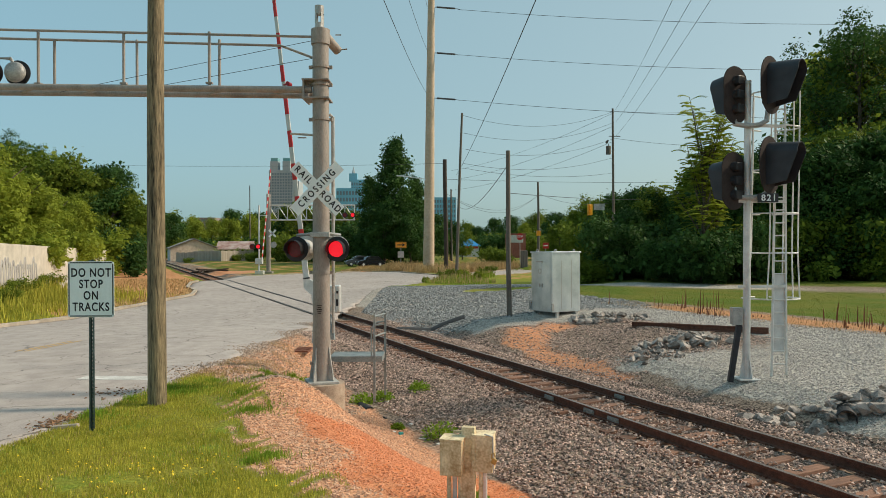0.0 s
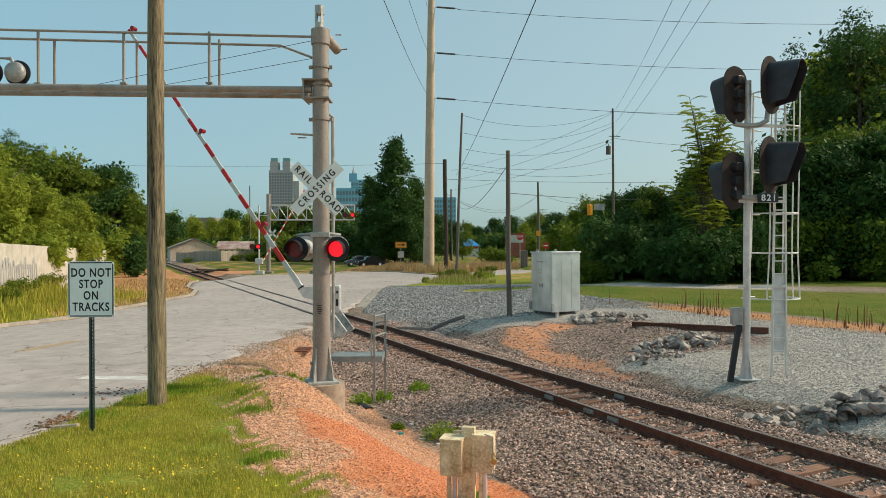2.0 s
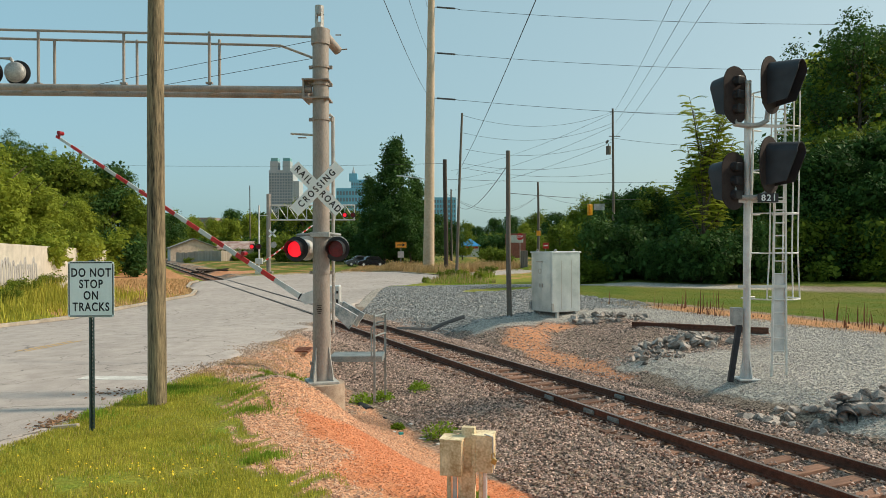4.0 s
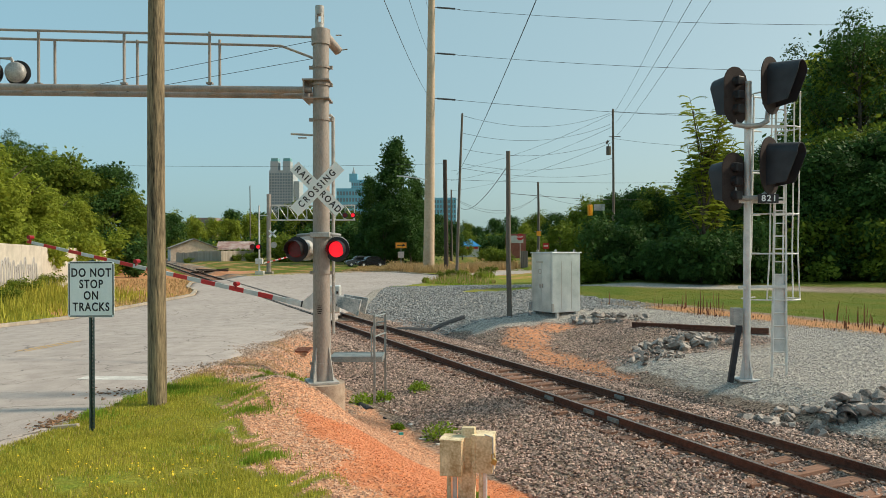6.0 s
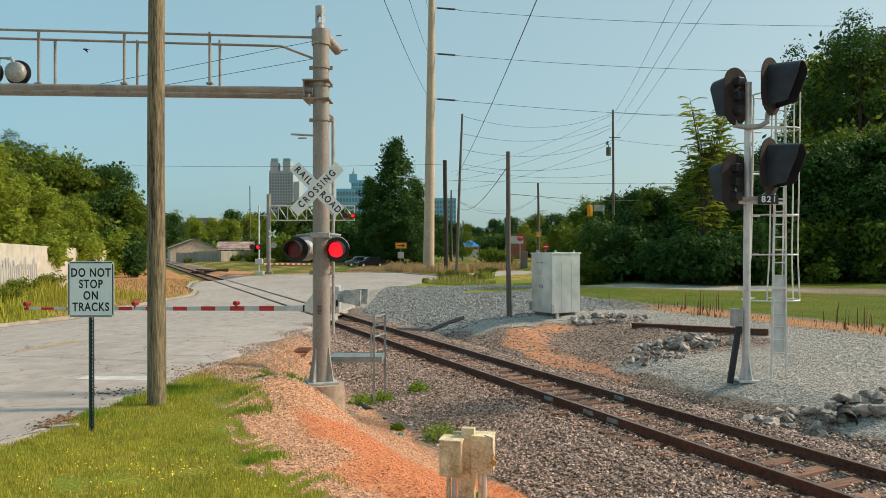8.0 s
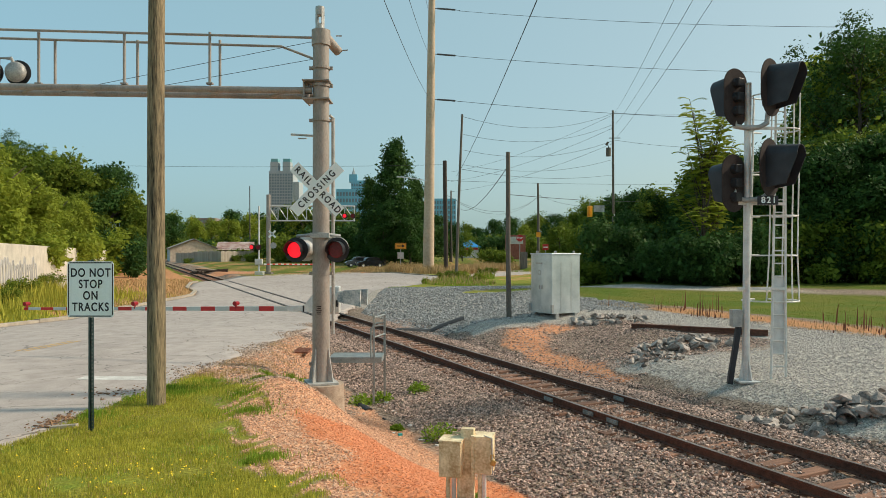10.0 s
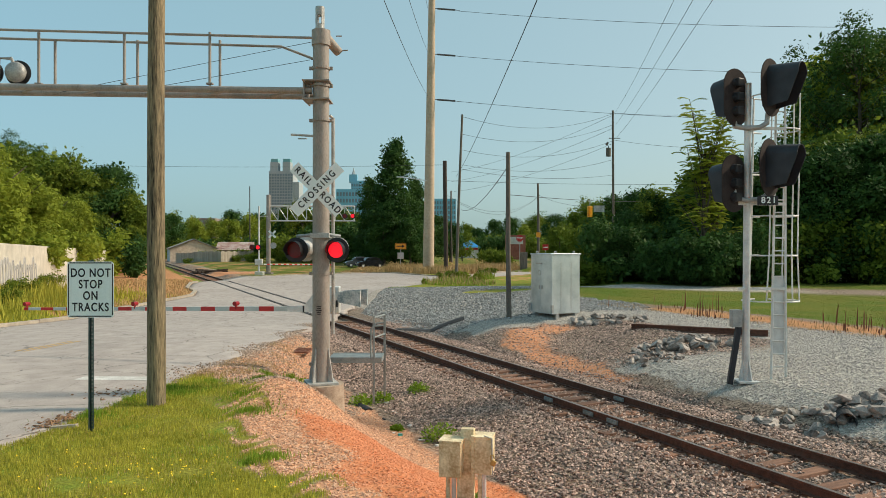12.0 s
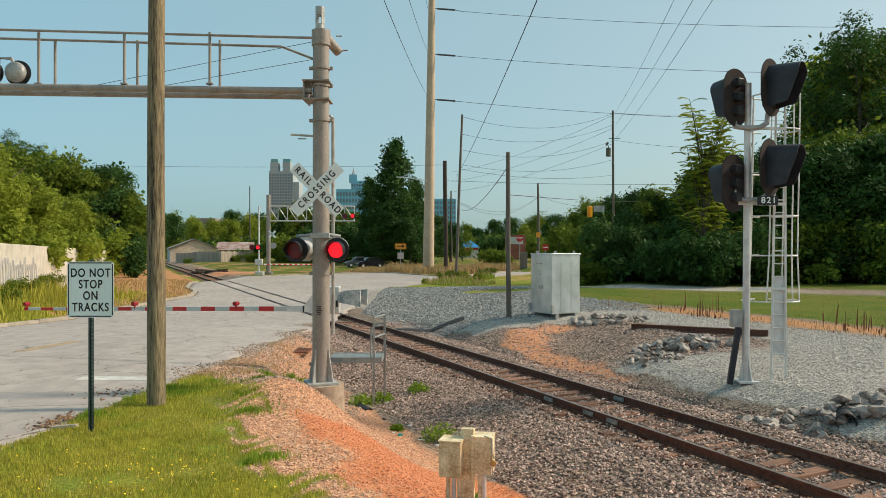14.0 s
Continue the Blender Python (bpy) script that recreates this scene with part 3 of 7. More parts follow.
def build_mast():
    x, y = -2.29, 13.06
    zb = 0.87
    t = thing("crossing_signal_mast", pose(x, y, zb), "silver cantilever signal mast with crossbuck and red flashing lights", "railroad signal")
    H = 7.47 - zb
    bm = bmesh.new(); tube(bm, (0, 0, 0.02), (0, 0, H), 0.163, 0.15, 28)
    part("mast_pole", bm, MASTPAINT, t, smooth=True)
    bm = bmesh.new(); box(bm, (0.56, 0.56, 0.045), (0, 0, 0.022), (0, 0, 20), 0.008)
    part("base_plate", bm, GALV, t)
    for a in range(4):
        bm = bmesh.new()
        r = bmesh.ops.create_cube(bm, size=1)["verts"]
        for v in r:
            v.co = Vector(((0.145 + (0.13 if v.co.z < 0 else 0.025)) if v.co.x > 0 else 0.14, v.co.y * 0.025, 0.045 + (0.62 if v.co.z > 0 else 0)))
        bmesh.ops.transform(bm, matrix=pose(0, 0, 0, 0, 0, 65 + 90 * a), verts=bm.verts)
        part("gusset", bm, GALV, t)
    # finial
    bm = bmesh.new(); tube(bm, (-0.02, 0, H), (-0.02, 0, H + 0.14), 0.085, 0.085, 20); tube(bm, (-0.02, 0, H + 0.30), (-0.02, 0, H + 0.46), 0.085, 0.085, 20)
    for a in range(4):
        box(bm, (0.05, 0.012, 0.2), (-0.02 + 0.08 * math.cos(a * 1.57 + .8), 0.08 * math.sin(a * 1.57 + .8), H + 0.22), (0, 0, 90 + math.degrees(a * 1.57 + .8)))
    part("finial", bm, GALV, t)
    # cross pipe at the top
    bm = bmesh.new(); tube(bm, (0.05, -0.05, H - 0.06), (0.27, 0.35, H - 0.28), 0.09, 0.09, 16)
    tube(bm, (0.25, 0.2, H - 0.02), (0.36, 0.2, H - 0.02), 0.012); tube(bm, (0.3, 0.3, H - 0.28), (0.46, 0.3, H - 0.26), 0.012)
    part("cross_pipe", bm, MASTPAINT, t, smooth=True)
    bm = bmesh.new(); tube(bm, (0, 0, H - 0.27), (0, 0, H + 0.015), 0.175, 0.175, 28)
    part("top_collar", bm, MASTPAINT, t, smooth=True)
    # clamps
    for zc in (1.23, 2.93, 5.80, 6.78, 6.45):
        bm = bmesh.new(); ring(bm, 0.172, 0.150, 0.045, 24, pose(0, 0, zc - zb, 90))
        box(bm, (0.06, 0.05, 0.06), (0.19, 0, zc - zb)); box(bm, (0.06, 0.05, 0.06), (-0.19, 0, zc - zb))
        part("clamp", bm, MASTPAINT, t)
    # cantilever
    za = 6.40 - zb
    for dy in (-0.05, 0.44):
        bm = bmesh.new(); tube(bm, (-0.16, dy, za - 0.05), (-11.5, dy, za + 0.10), 0.063, 0.063, 16)
        part("arm_chord", bm, MASTPAINT, t, smooth=True)
    for i in range(9):
        bm = bmesh.new(); tube(bm, (-0.5 - i * 1.2, -0.05, za - 0.045 + i * 0.016), (-1.1 - i * 1.2, 0.44, za - 0.037 + i * 0.016), 0.03)
        part("arm_brace", bm, MASTPAINT, t)
    bm = bmesh.new()
    box(bm, (0.03, 0.62, 0.36), (-0.30, 0.16, za - 0.05)); box(bm, (0.5, 0.5, 0.025), (-0.07, 0.05, za + 0.12)); box(bm, (0.5, 0.5, 0.025), (-0.07, 0.05, za - 0.22))
    part("arm_bracket", bm, MASTPAINT, t)
    zt = 7.44 - zb
    bm = bmesh.new(); tube(bm, (-0.14, -0.05, zt - 0.10), (-11.5, -0.05, zt + 0.20), 0.024)
    part("handrail", bm, MASTPAINT, t)
    bm = bmesh.new(); pipe(bm, [(-0.14, 0.30, zt - 0.42), (-0.85, 0.44, zt - 0.12), (-11.5, 0.44, zt + 0.19)], 0.024)
    part("handrail", bm, MASTPAINT, t)
    for i in range(7):
        xp = -2.06 - i * 1.6
        for dy, dx in ((-0.05, 0), (0.44, -0.09)):
            bm = bmesh.new(); tube(bm, (xp + dx + dy * 0.25, dy, za + 0.05), (xp + dx + dy * 0.25, dy, zt + 0.0), 0.026); box(bm, (0.12, 0.08, 0.03), (xp + dx + dy * 0.25, dy, za + 0.08))
            part("handrail_post", bm, MASTPAINT, t)
    for z0, x1 in ((zt - 0.08, -5.0), (zt - 0.42, -3.75)):
        bm = bmesh.new(); tube(bm, (-0.1, 0.2, z0), (x1, 0.2, za - 0.02), 0.005, seg=6)
        part("guy_wire", bm, WIRE, t)
    # conduit on the far side
    bm = bmesh.new(); pipe(bm, [(0.2, 0.16, 0.9), (0.2, 0.16, 5.0), (0.14, 0.12, 5.05)], 0.03)
    part("conduit", bm, GALV, t)
    bm = bmesh.new(); tube(bm, (-0.1, 0.2, 4.67), (-0.62, 0.25, 4.71), 0.022); box(bm, (0.16, 0.05, 0.02), (-0.4, 0.24, 4.63))
    part("side_bracket", bm, GALV, t)
    # stencilled rows
    for i, wd in enumerate((0.09, 0.07, 0.10, 0.08, 0.06)):
        bm = bmesh.new(); box(bm, (wd, 0.006, 0.014), (-0.01, -0.162, 2.32 - zb - i * 0.035))
        part("stencil_row", bm, BROWNBLK, t)
    # crossbuck
    zc = 4.49 - zb
    for sgn, words in ((1, "CROSSING"), (-1, "RAIL    ROAD")):
        bm = bmesh.new(); box(bm, (1.20, 0.008, 0.225), (0, 0, 0), (0, 0, 0))
        blade = part("crossbuck_blade", bm, SIGNWHITE, t, "white blade with black capital letters")
        blade.matrix_basis = pose(-0.04, -0.20 - (0.012 if sgn > 0 else 0), zc, 0, -sgn * 45, 0)
        if sgn > 0:
            text_part("CROSSING", 0.172, BLACK, blade, pose(0, -0.006, 0, 90, 0, 0), squeeze=0.82, spacing=1.46)
        else:
            text_part("RAIL", 0.172, BLACK, blade, pose(-0.355, -0.006, 0, 90, 0, 0), squeeze=0.88, spacing=1.36)
            text_part("ROAD", 0.172, BLACK, blade, pose(0.345, -0.006, 0, 90, 0, 0), squeeze=0.86, spacing=1.30)
    # flashing lights
    zl = 3.37 - zb
    bm = bmesh.new(); pipe(bm, [(-0.46, 0.02, zl + 0.26), (-0.2, -0.05, zl + 0.28), (0.2, -0.05, zl + 0.28), (0.36, 0.02, zl + 0.26)], 0.03); box(bm, (0.36, 0.36, 0.1), (0, 0, zl + 0.27), (0, 0, 0), 0.01)
    part("crossarm", bm, GALV, t)
    for i, lx in enumerate((-0.45, 0.31)):
        lens, m = lamp_head(t, (lx, -0.12, zl), -6 if i else -10, "lens")
        LENSES.append((lens, m @ pose(0, -0.03, 0), i))
    for lx in (-0.36, -0.16 + 0.4):
        bm = bmesh.new(); tube(bm, (lx, 0.1, zl + 0.02), (lx, 0.32, zl + 0.02), 0.12, 0.17, 20); ring(bm, 0.24, 0.0, 0.012, 24, pose(lx, 0.34, zl + 0.02))
        part("rear_light", bm, ALU, t)
    # lights on the arm, from behind
    for lx in (-6.02, -6.56):
        bm = bmesh.new(); ring(bm, 0.25, 0.0, 0.015, 28, pose(lx, 0.55, za + 0.43))
        part("background_disc", bm, BLACK, t)
        bm = bmesh.new(); bmesh.ops.create_uvsphere(bm, u_segments=20, v_segments=12, radius=0.2)
        bmesh.ops.scale(bm, vec=(1, 0.7, 1), verts=bm.verts); bmesh.ops.translate(bm, vec=(lx, 0.46, za + 0.43), verts=bm.verts)
        part("lamp_housing", bm, GALV, t, "round weathered silver lamp housing", True)
        bm = bmesh.new(); pipe(bm, [(lx, 0.45, za + 0.55), (lx - 0.05, 0.4, za + 0.68), (lx - 0.3, 0.4, za + 0.68), (lx - 0.3, 0.4, za + 0.05)], 0.03)
        part("lamp_bracket", bm, GALV, t)
    # foundation
    bm = bmesh.new(); tube(bm, (0.02, 0, -1.2), (0.02, 0, 0), 0.44, 0.405, 32)
    f = finish("concrete_foundation", bm, CONCRETE, smooth=True)
    f.matrix_basis = pose(x, y, zb - 0.002)
    tagged(f, "round stained concrete foundation block under the signal mast", "foundation")
build_mast()

# ---- gate ----
PIVOT = Vector((-2.93, 16.6, 2.278))

def build_gate():
    x, y = -2.80, 16.85
    zb = gz(x, y)
    t = thing("crossing_gate_machine", pose(x, y, zb), "grey crossing gate mechanism with a striped arm", "crossing gate")
    zp = PIVOT.z - zb
    bm = bmesh.new(); tube(bm, (0, 0, -0.3), (0, 0, zp + 0.5), 0.064, 0.064, 16)
    part("gate_mast", bm, GALV, t)
    bm = bmesh.new(); box(bm, (0.36, 0.30, 0.66), (0.13, 0.0, zp - 0.12), bevel=0.03)
    case = part("mechanism_case", bm, ALU, t, "pale grey steel mechanism case")
    bm = bmesh.new(); box(bm, (0.05, 0.02, 0.16), (0.25, -0.16, zp - 0.2)); box(bm, (0.05, 0.02, 0.06), (0.25, -0.16, zp + 0.05))
    part("notice", bm, BLACK, case)
    arm = new("gate_arm")
    arm.parent = t
    arm.matrix_basis = Matrix.Translation(PIVOT - Vector((x, y, zb)))
    tagged(arm, "red and white striped gate arm")
    zo = -0.315
    def seg(name, a, b, mat, h0):
        bm = bmesh.new(); box(bm, (b - a, 0.035, h0), (-(a + b) / 2, 0, zo), bevel=0.004)
        return part(name, bm, mat, arm)
    bm = bmesh.new()
    prism(bm, ((0.12, 0, 0.08), (-0.16, 0, 0.06), (-0.40, 0, zo + 0.09), (-0.42, 0, zo - 0.07), (-0.2, 0, zo - 0.09), (0.1, 0, -0.12)), 0.05)
    part("arm_bracket", bm, ALU, arm, "pale grey arm bracket")
    bm = bmesh.new(); box(bm, (0.035, 0.07, 0.15), (-0.43, 0, zo))
    part("arm_joint", bm, BLACK, arm)
    seg("arm_root", 0.44, 0.86, ALU, 0.14)
    L, k, q = 8.56, 0.86, 0
    while k < L - 0.02:
        b = min(k + (0.355 if q == 0 else 0.4), L)
        seg("stripe", k, b, ARMWHITE if q % 2 == 0 else RED, 0.125 - 0.055 * k / L)
        k, q = b, q + 1
    for d in (2.24, 5.13, 8.48):
        bm = bmesh.new(); tube(bm, (-d, -0.075, zo + 0.13), (-d, 0.075, zo + 0.13), 0.055, 0.055, 14); box(bm, (0.07, 0.06, 0.09), (-d, 0, zo + 0.12), bevel=0.015); box(bm, (0.03, 0.05, 0.1), (-d, 0, zo + 0.05))
        part("arm_light", bm, ARMLAMP, arm, "small red arm light")
    bm = bmesh.new(); tube(bm, (0, -0.22, 0), (0, 0.22, 0), 0.06, 0.06, 16)
    part("shaft", bm, GALV, arm)
    for dy in (-0.24, 0.24):
        bm = bmesh.new(); box(bm, (0.85, 0.03, 0.15), (0.42, dy, -0.02), (0, -6, 0), 0.008)
        part("support_arm", bm, ALU, arm)
        bm = bmesh.new()
        prism(bm, ((0.50, dy, 0.10), (1.12, dy, 0.13), (1.10, dy, -0.25), (0.56, dy, -0.14)), 0.06)
        part("counterweight", bm, WORNPLATE, arm, "bluish-grey steel counterweight plate")
    return t, arm
WORNPLATE = material("worn_blue_grey_plate", (0.16, 0.22, 0.24), (0.58, 0.60, 0.59), 5, 0.5, 0.3, 0.1, 25, 2.5)
ARMLAMP = material("small_red_lamp", (0.22, 0.008, 0.012), (0.36, 0.012, 0.018), 20, 0.3, 0, 0)
GATE, ARM = build_gate()

# ---- wayside signal ----
def build_signal():
    x, y = 7.4, 17.0
    zb = gz(x, y)
    t = thing("wayside_signal", pose(x, y, zb), "silver railway signal mast with four black heads and a caged ladder", "railway signal")
    H = 7.44 - zb
    bm = bmesh.new(); tube(bm, (0, 0, 0), (0.06, 0, H), 0.09, 0.08, 16)
    part("mast_pole", bm, ALU, t, smooth=True)
    bm = bmesh.new(); box(bm, (0.5, 0.5, 0.04), (0, 0, 0.02))
    for a in range(4):
        r = bmesh.ops.create_cube(bm, size=1)["verts"]
        for v in r:
            v.co = Vector(((0.08 + (0.13 if v.co.z < 0 else 0.01)) if v.co.x > 0 else 0.07, v.co.y * 0.02, 0.04 + (0.55 if v.co.z > 0 else 0)))
        bmesh.ops.transform(bm, matrix=pose(0, 0, 0, 0, 0, 20 + 90 * a), verts=r)
    part("base", bm, ALU, t)
    def oval(bm, w, h, d, m, seg=28):
        vs = []
        for yy in (-d / 2, d / 2):
            vs.append([bm.verts.new(m @ Vector((w / 2 * math.cos(a), yy, (h / 2 - w / 2) * (1 if math.sin(a) > 0 else -1) + w / 2 * math.sin(a)))) for a in (2 * math.pi * (i + 0.5) / seg for i in range(seg))])
        bm.faces.new(vs[0]); bm.faces.new(vs[1][::-1])
        for i in range(seg):
            bm.faces.new((vs[0][i], vs[1][i], vs[1][(i + 1) % seg], vs[0][(i + 1) % seg]))
    def head(px, pz, yaw, W, deep):
        m = Matrix.Translation((px, -0.15, pz - zb)) @ pose(0, 0, 0, 0, 0, yaw)
        h = new("signal_head"); h.parent = t; h.matrix_basis = m
        bm = bmesh.new(); oval(bm, W, 1.40, 0.02, Matrix())
        part("backplate", bm, BROWNBLK, h)
        bm = bmesh.new()
        prev = None
        n = 20
        for i in range(n + 1):
            a = math.pi * i / n
            xx, zz = 0.25 * math.cos(a), 0.30 + 0.25 * math.sin(a)
            row = [bm.verts.new((xx, 0, zz)), bm.verts.new((xx, -deep, zz - 0.06)), bm.verts.new((xx * 0.97, -deep, zz - 0.07)), bm.verts.new((xx * 0.97, 0, zz - 0.01))]
            if prev:
                for j in range(4):
                    bm.faces.new((prev[j], prev[(j + 1) % 4], row[(j + 1) % 4], row[j]))
            prev = row
        for sx in (-1, 1):
            r = bmesh.ops.create_cube(bm, size=1)["verts"]
            for v in r:
                v.co = Vector((sx * 0.245 + v.co.x * 0.012, -deep * (0.5 - v.co.y) * (0.66 if v.co.y < 0 and v.co.z < 0 else 1.0), (0.30 if v.co.z > 0 else (-0.5 if v.co.y > 0 else -0.42)) - (0.06 if v.co.y < 0 and v.co.z > 0 else 0)))
        part("hood", bm, BLACKSIG, h)
        for i in range(3):
            bm = bmesh.new(); tube(bm, (0, 0.01, 0.34 - i * 0.34), (0, 0.10, 0.34 - i * 0.34), 0.13, 0.11, 16); box(bm, (0.2, 0.12, 0.2), (0, 0.12, 0.34 - i * 0.34), bevel=0.02)
            part("lamp_case", bm, BLACK, h)
            bm = bmesh.new(); tube(bm, (0, -0.012, 0.34 - i * 0.34), (0, -0.03, 0.34 - i * 0.34), 0.1, 0.1, 16)
            part("lens", bm, BLACK, h)
        return h
    head(-0.31, 7.06, 207, 0.80, 0.55); head(0.55, 7.30, 41, 1.08, 0.74)
    head(-0.36, 4.98, 207, 0.80, 0.55); head(0.52, 5.36, 41, 1.08, 0.74)
    for zz in (6.35, 4.6):
        bm = bmesh.new(); pipe(bm, [(-0.33, -0.08, zz - zb + 0.25), (-0.30, -0.1, zz - zb + 0.02), (-0.05, -0.12, zz - zb - 0.03), (0.3, -0.1, zz - zb), (0.47, -0.1, zz - zb + 0.1), (0.5, -0.1, zz - zb + 0.35)], 0.06, 12)
        part("head_bracket", bm, GALV, t)
    bm = bmesh.new(); box(bm, (0.5, 0.01, 0.22), (0.42, -0.26, 4.56 - zb))
    plate = part("number_plate", bm, BLACK, t, "black plate with white numerals")
    text_part("821", 0.21, SIGNWHITE, plate, pose(0.44, -0.268, 4.56 - zb, 90, 0, 0), name="numerals", spacing=1.25)
    # box and cable duct
    bm = bmesh.new(); box(bm, (0.24, 0.2, 0.42), (-0.24, 0, 1.55), bevel=0.01)
    part("junction_box", bm, GALV, t)
    bm = bmesh.new(); box(bm, (0.12, 0.1, 1.45), (-0.29, -0.02, 0.66), (0, 9, 0))
    part("cable_duct", bm, BLACKSIG, t)
    # ladder
    a0, a1 = Vector((0.62, 0.0, 0.05)), Vector((0.92, 0.35, H + 0.0))
    side = Vector((0.36, 0.0, 0))
    for k in (0, 1):
        bm = bmesh.new(); tube(bm, a0 + side * k, a1 + side * k * 0.6 , 0.03, 0.03, 6)
        part("ladder_rail", bm, WHITESTEEL, t)
    n = int(H / 0.305)
    for i in range(1, n):
        q = a0.lerp(a1, i / n)
        k = 1 - 0.4 * i / n
        bm = bmesh.new(); tube(bm, q, q + side * k, 0.016, seg=6)
        part("ladder_rung", bm, WHITESTEEL, t)
    bm = bmesh.new(); box(bm, (0.29, 0.01, 1.9), (0.855, 0.115, 1.6), (-2.7, 2.0, 0))
    part("climb_guard", bm, ALU, t)
    # cage
    def hoop(z, rx, ry):
        q = a0.lerp(a1, (z - 0.05) / H) + Vector((0.19, 0, 0))
        return [q + Vector((rx * math.sin(a), -0.02 + ry * (1 - math.cos(a)), 0)) for a in [radians(-165 + 330 * i / 12) for i in range(13)]]
    hoops = []
    for z in (1.95, 3.1, 4.1, 5.2, 6.3, 7.2):
        w = 0.70 if z < 2 else 0.6
        hoops.append(hoop(z, w, w * 0.75))
        bm = bmesh.new(); pipe(bm, hoops[-1], 0.02, 6)
        part("cage_hoop", bm, WHITESTEEL, t)
    for i in (1, 3, 5, 7, 9, 11):
        bm = bmesh.new(); pipe(bm, [h[i] for h in hoops], 0.018, 6)
        part("cage_bar", bm, WHITESTEEL, t)
    for z in (2.27, 4.35, 6.2):
        bm = bmesh.new(); box(bm, (1.25, 0.05, 0.07), (0.40, 0.02, z), (0, 0, 8))
        part("ladder_stay", bm, WHITESTEEL, t)
build_signal()

# ---- cabinet ----
def build_cabinet():
    Y = 29.0
    x = 4.78
    zb = gz(x, Y + 0.6) + 0.01
    t = thing("signal_cabinet", pose(x, Y + 0.6, zb, 0, 0, 30), "aluminium trackside equipment cabinet with hinged doors", "equipment cabinet")
    w, d, h = 1.5, 1.4, 3.16 - zb
    bm = bmesh.new(); box(bm, (w, d, h - 0.06), (0, 0, 0.06 + (h - 0.06) / 2), bevel=0.02)
    part("case", bm, CABINET, t)
    bm = bmesh.new(); box(bm, (w + 0.08, d + 0.08, 0.05), (0, 0, h + 0.02), bevel=0.01)
    part("roof_plate", bm, CABINET, t)
    return t
CABINET_OB = build_cabinet()

# ---- ties, tie plates, joint bars ----
def build_ties():
    rnd = random.Random(4)
    bm = bmesh.new(); box(bm, (2.6, 0.23, 0.18), bevel=0.012)
    me = bpy.data.meshes.new("tie"); bm.to_mesh(me); bm.free(); me.materials.append(TIE)
    bm = bmesh.new(); box(bm, (0.34, 0.19, 0.02)); 
    for dx in (-0.1, 0.1):
        box(bm, (0.03, 0.03, 0.05), (dx, 0.05, 0.02)); box(bm, (0.03, 0.03, 0.05), (dx, -0.05, 0.02))
    mp = bpy.data.meshes.new("tie_plate"); bm.to_mesh(mp); bm.free(); mp.materials.append(RAILRUST)
    ang = math.degrees(math.atan2(-DX, DY))
    t = thing("railroad_track_bed", pose(0, 0, 0), "row of weathered reddish wooden railroad ties under the rails", "railroad ties")
    s = -14.0
    while s < 120:
        if not (22.3 < s < 67):
            ob = new("tie", me); ob.parent = t
            ob.matrix_basis = Matrix.Translation(on_track(rnd.uniform(-0.05, 0.05), s, -0.262 + rnd.uniform(-0.012, 0.012))) @ pose(0, 0, 0, 0, 0, ang + rnd.uniform(-1.5, 1.5))
            for p in (-0.753, 0.753) if s < 22 else ():
                q = new("tie_plate", mp); q.parent = t
                q.matrix_basis = Matrix.Translation(on_track(p, s, -0.172)) @ pose(0, 0, 0, 0, 0, ang)
        s += 0.56 + rnd.uniform(-0.03, 0.03)
    for p, s in ((-0.753, 2.55), (-0.753, 1.05), (0.753, 1.9), (-0.753, 0.25)):
        bm = bmesh.new(); box(bm, (0.035, 0.34, 0.09), (-0.03, 0, 0), bevel=0.008)
        for i in range(3):
            tube(bm, (-0.04, -0.12 + i * 0.12, 0), (-0.075, -0.12 + i * 0.12, 0), 0.016, seg=6)
        ob = part("joint_bar", bm, PLATFORM, t, "grey steel joint bar on the rail")
        ob.matrix_basis = Matrix.Translation(on_track(p, s, -0.095)) @ pose(0, 0, 0, 0, 0, ang)
build_ties()

# ---- loose stone ----
def stones(name, pts, sizes, mat, label, category, seed=1, squash=0.75):
    """One object of many small angular stones at pts."""
    rng = np.random.default_rng(seed)
    n = len(pts)
    base = np.array([(1, 0, 0), (-1, 0, 0), (0, 1, 0), (0, -1, 0), (0, 0, 1), (0, 0, -1)], float)
    v = base[None] * (0.6 + 0.8 * rng.random((n, 6, 1))) + rng.normal(0, 0.22, (n, 6, 3))
    q = rng.normal(size=(n, 4)); q /= np.linalg.norm(q, axis=1, keepdims=True)
    w, x, y, z = q.T
    R = np.stack([1 - 2 * (y * y + z * z), 2 * (x * y - z * w), 2 * (x * z + y * w), 2 * (x * y + z * w), 1 - 2 * (x * x + z * z), 2 * (y * z - x * w),
                  2 * (x * z - y * w), 2 * (y * z + x * w), 1 - 2 * (x * x + y * y)], 1).reshape(n, 3, 3)
    v = np.einsum("nij,nkj->nki", R, v) * sizes[:, None, None]
    v[:, :, 2] *= squash
    v += pts[:, None, :]
    f = np.array([(0, 2, 4), (2, 1, 4), (1, 3, 4), (3, 0, 4), (2, 0, 5), (1, 2, 5), (3, 1, 5), (0, 3, 5)])
    faces = (np.arange(n)[:, None, None] * 6 + f[None]).reshape(-1, 3)
    ob = new(name, mesh_of(name, v.reshape(-1, 3), faces, mat))
    return tagged(ob, label, category, kind="stuff")

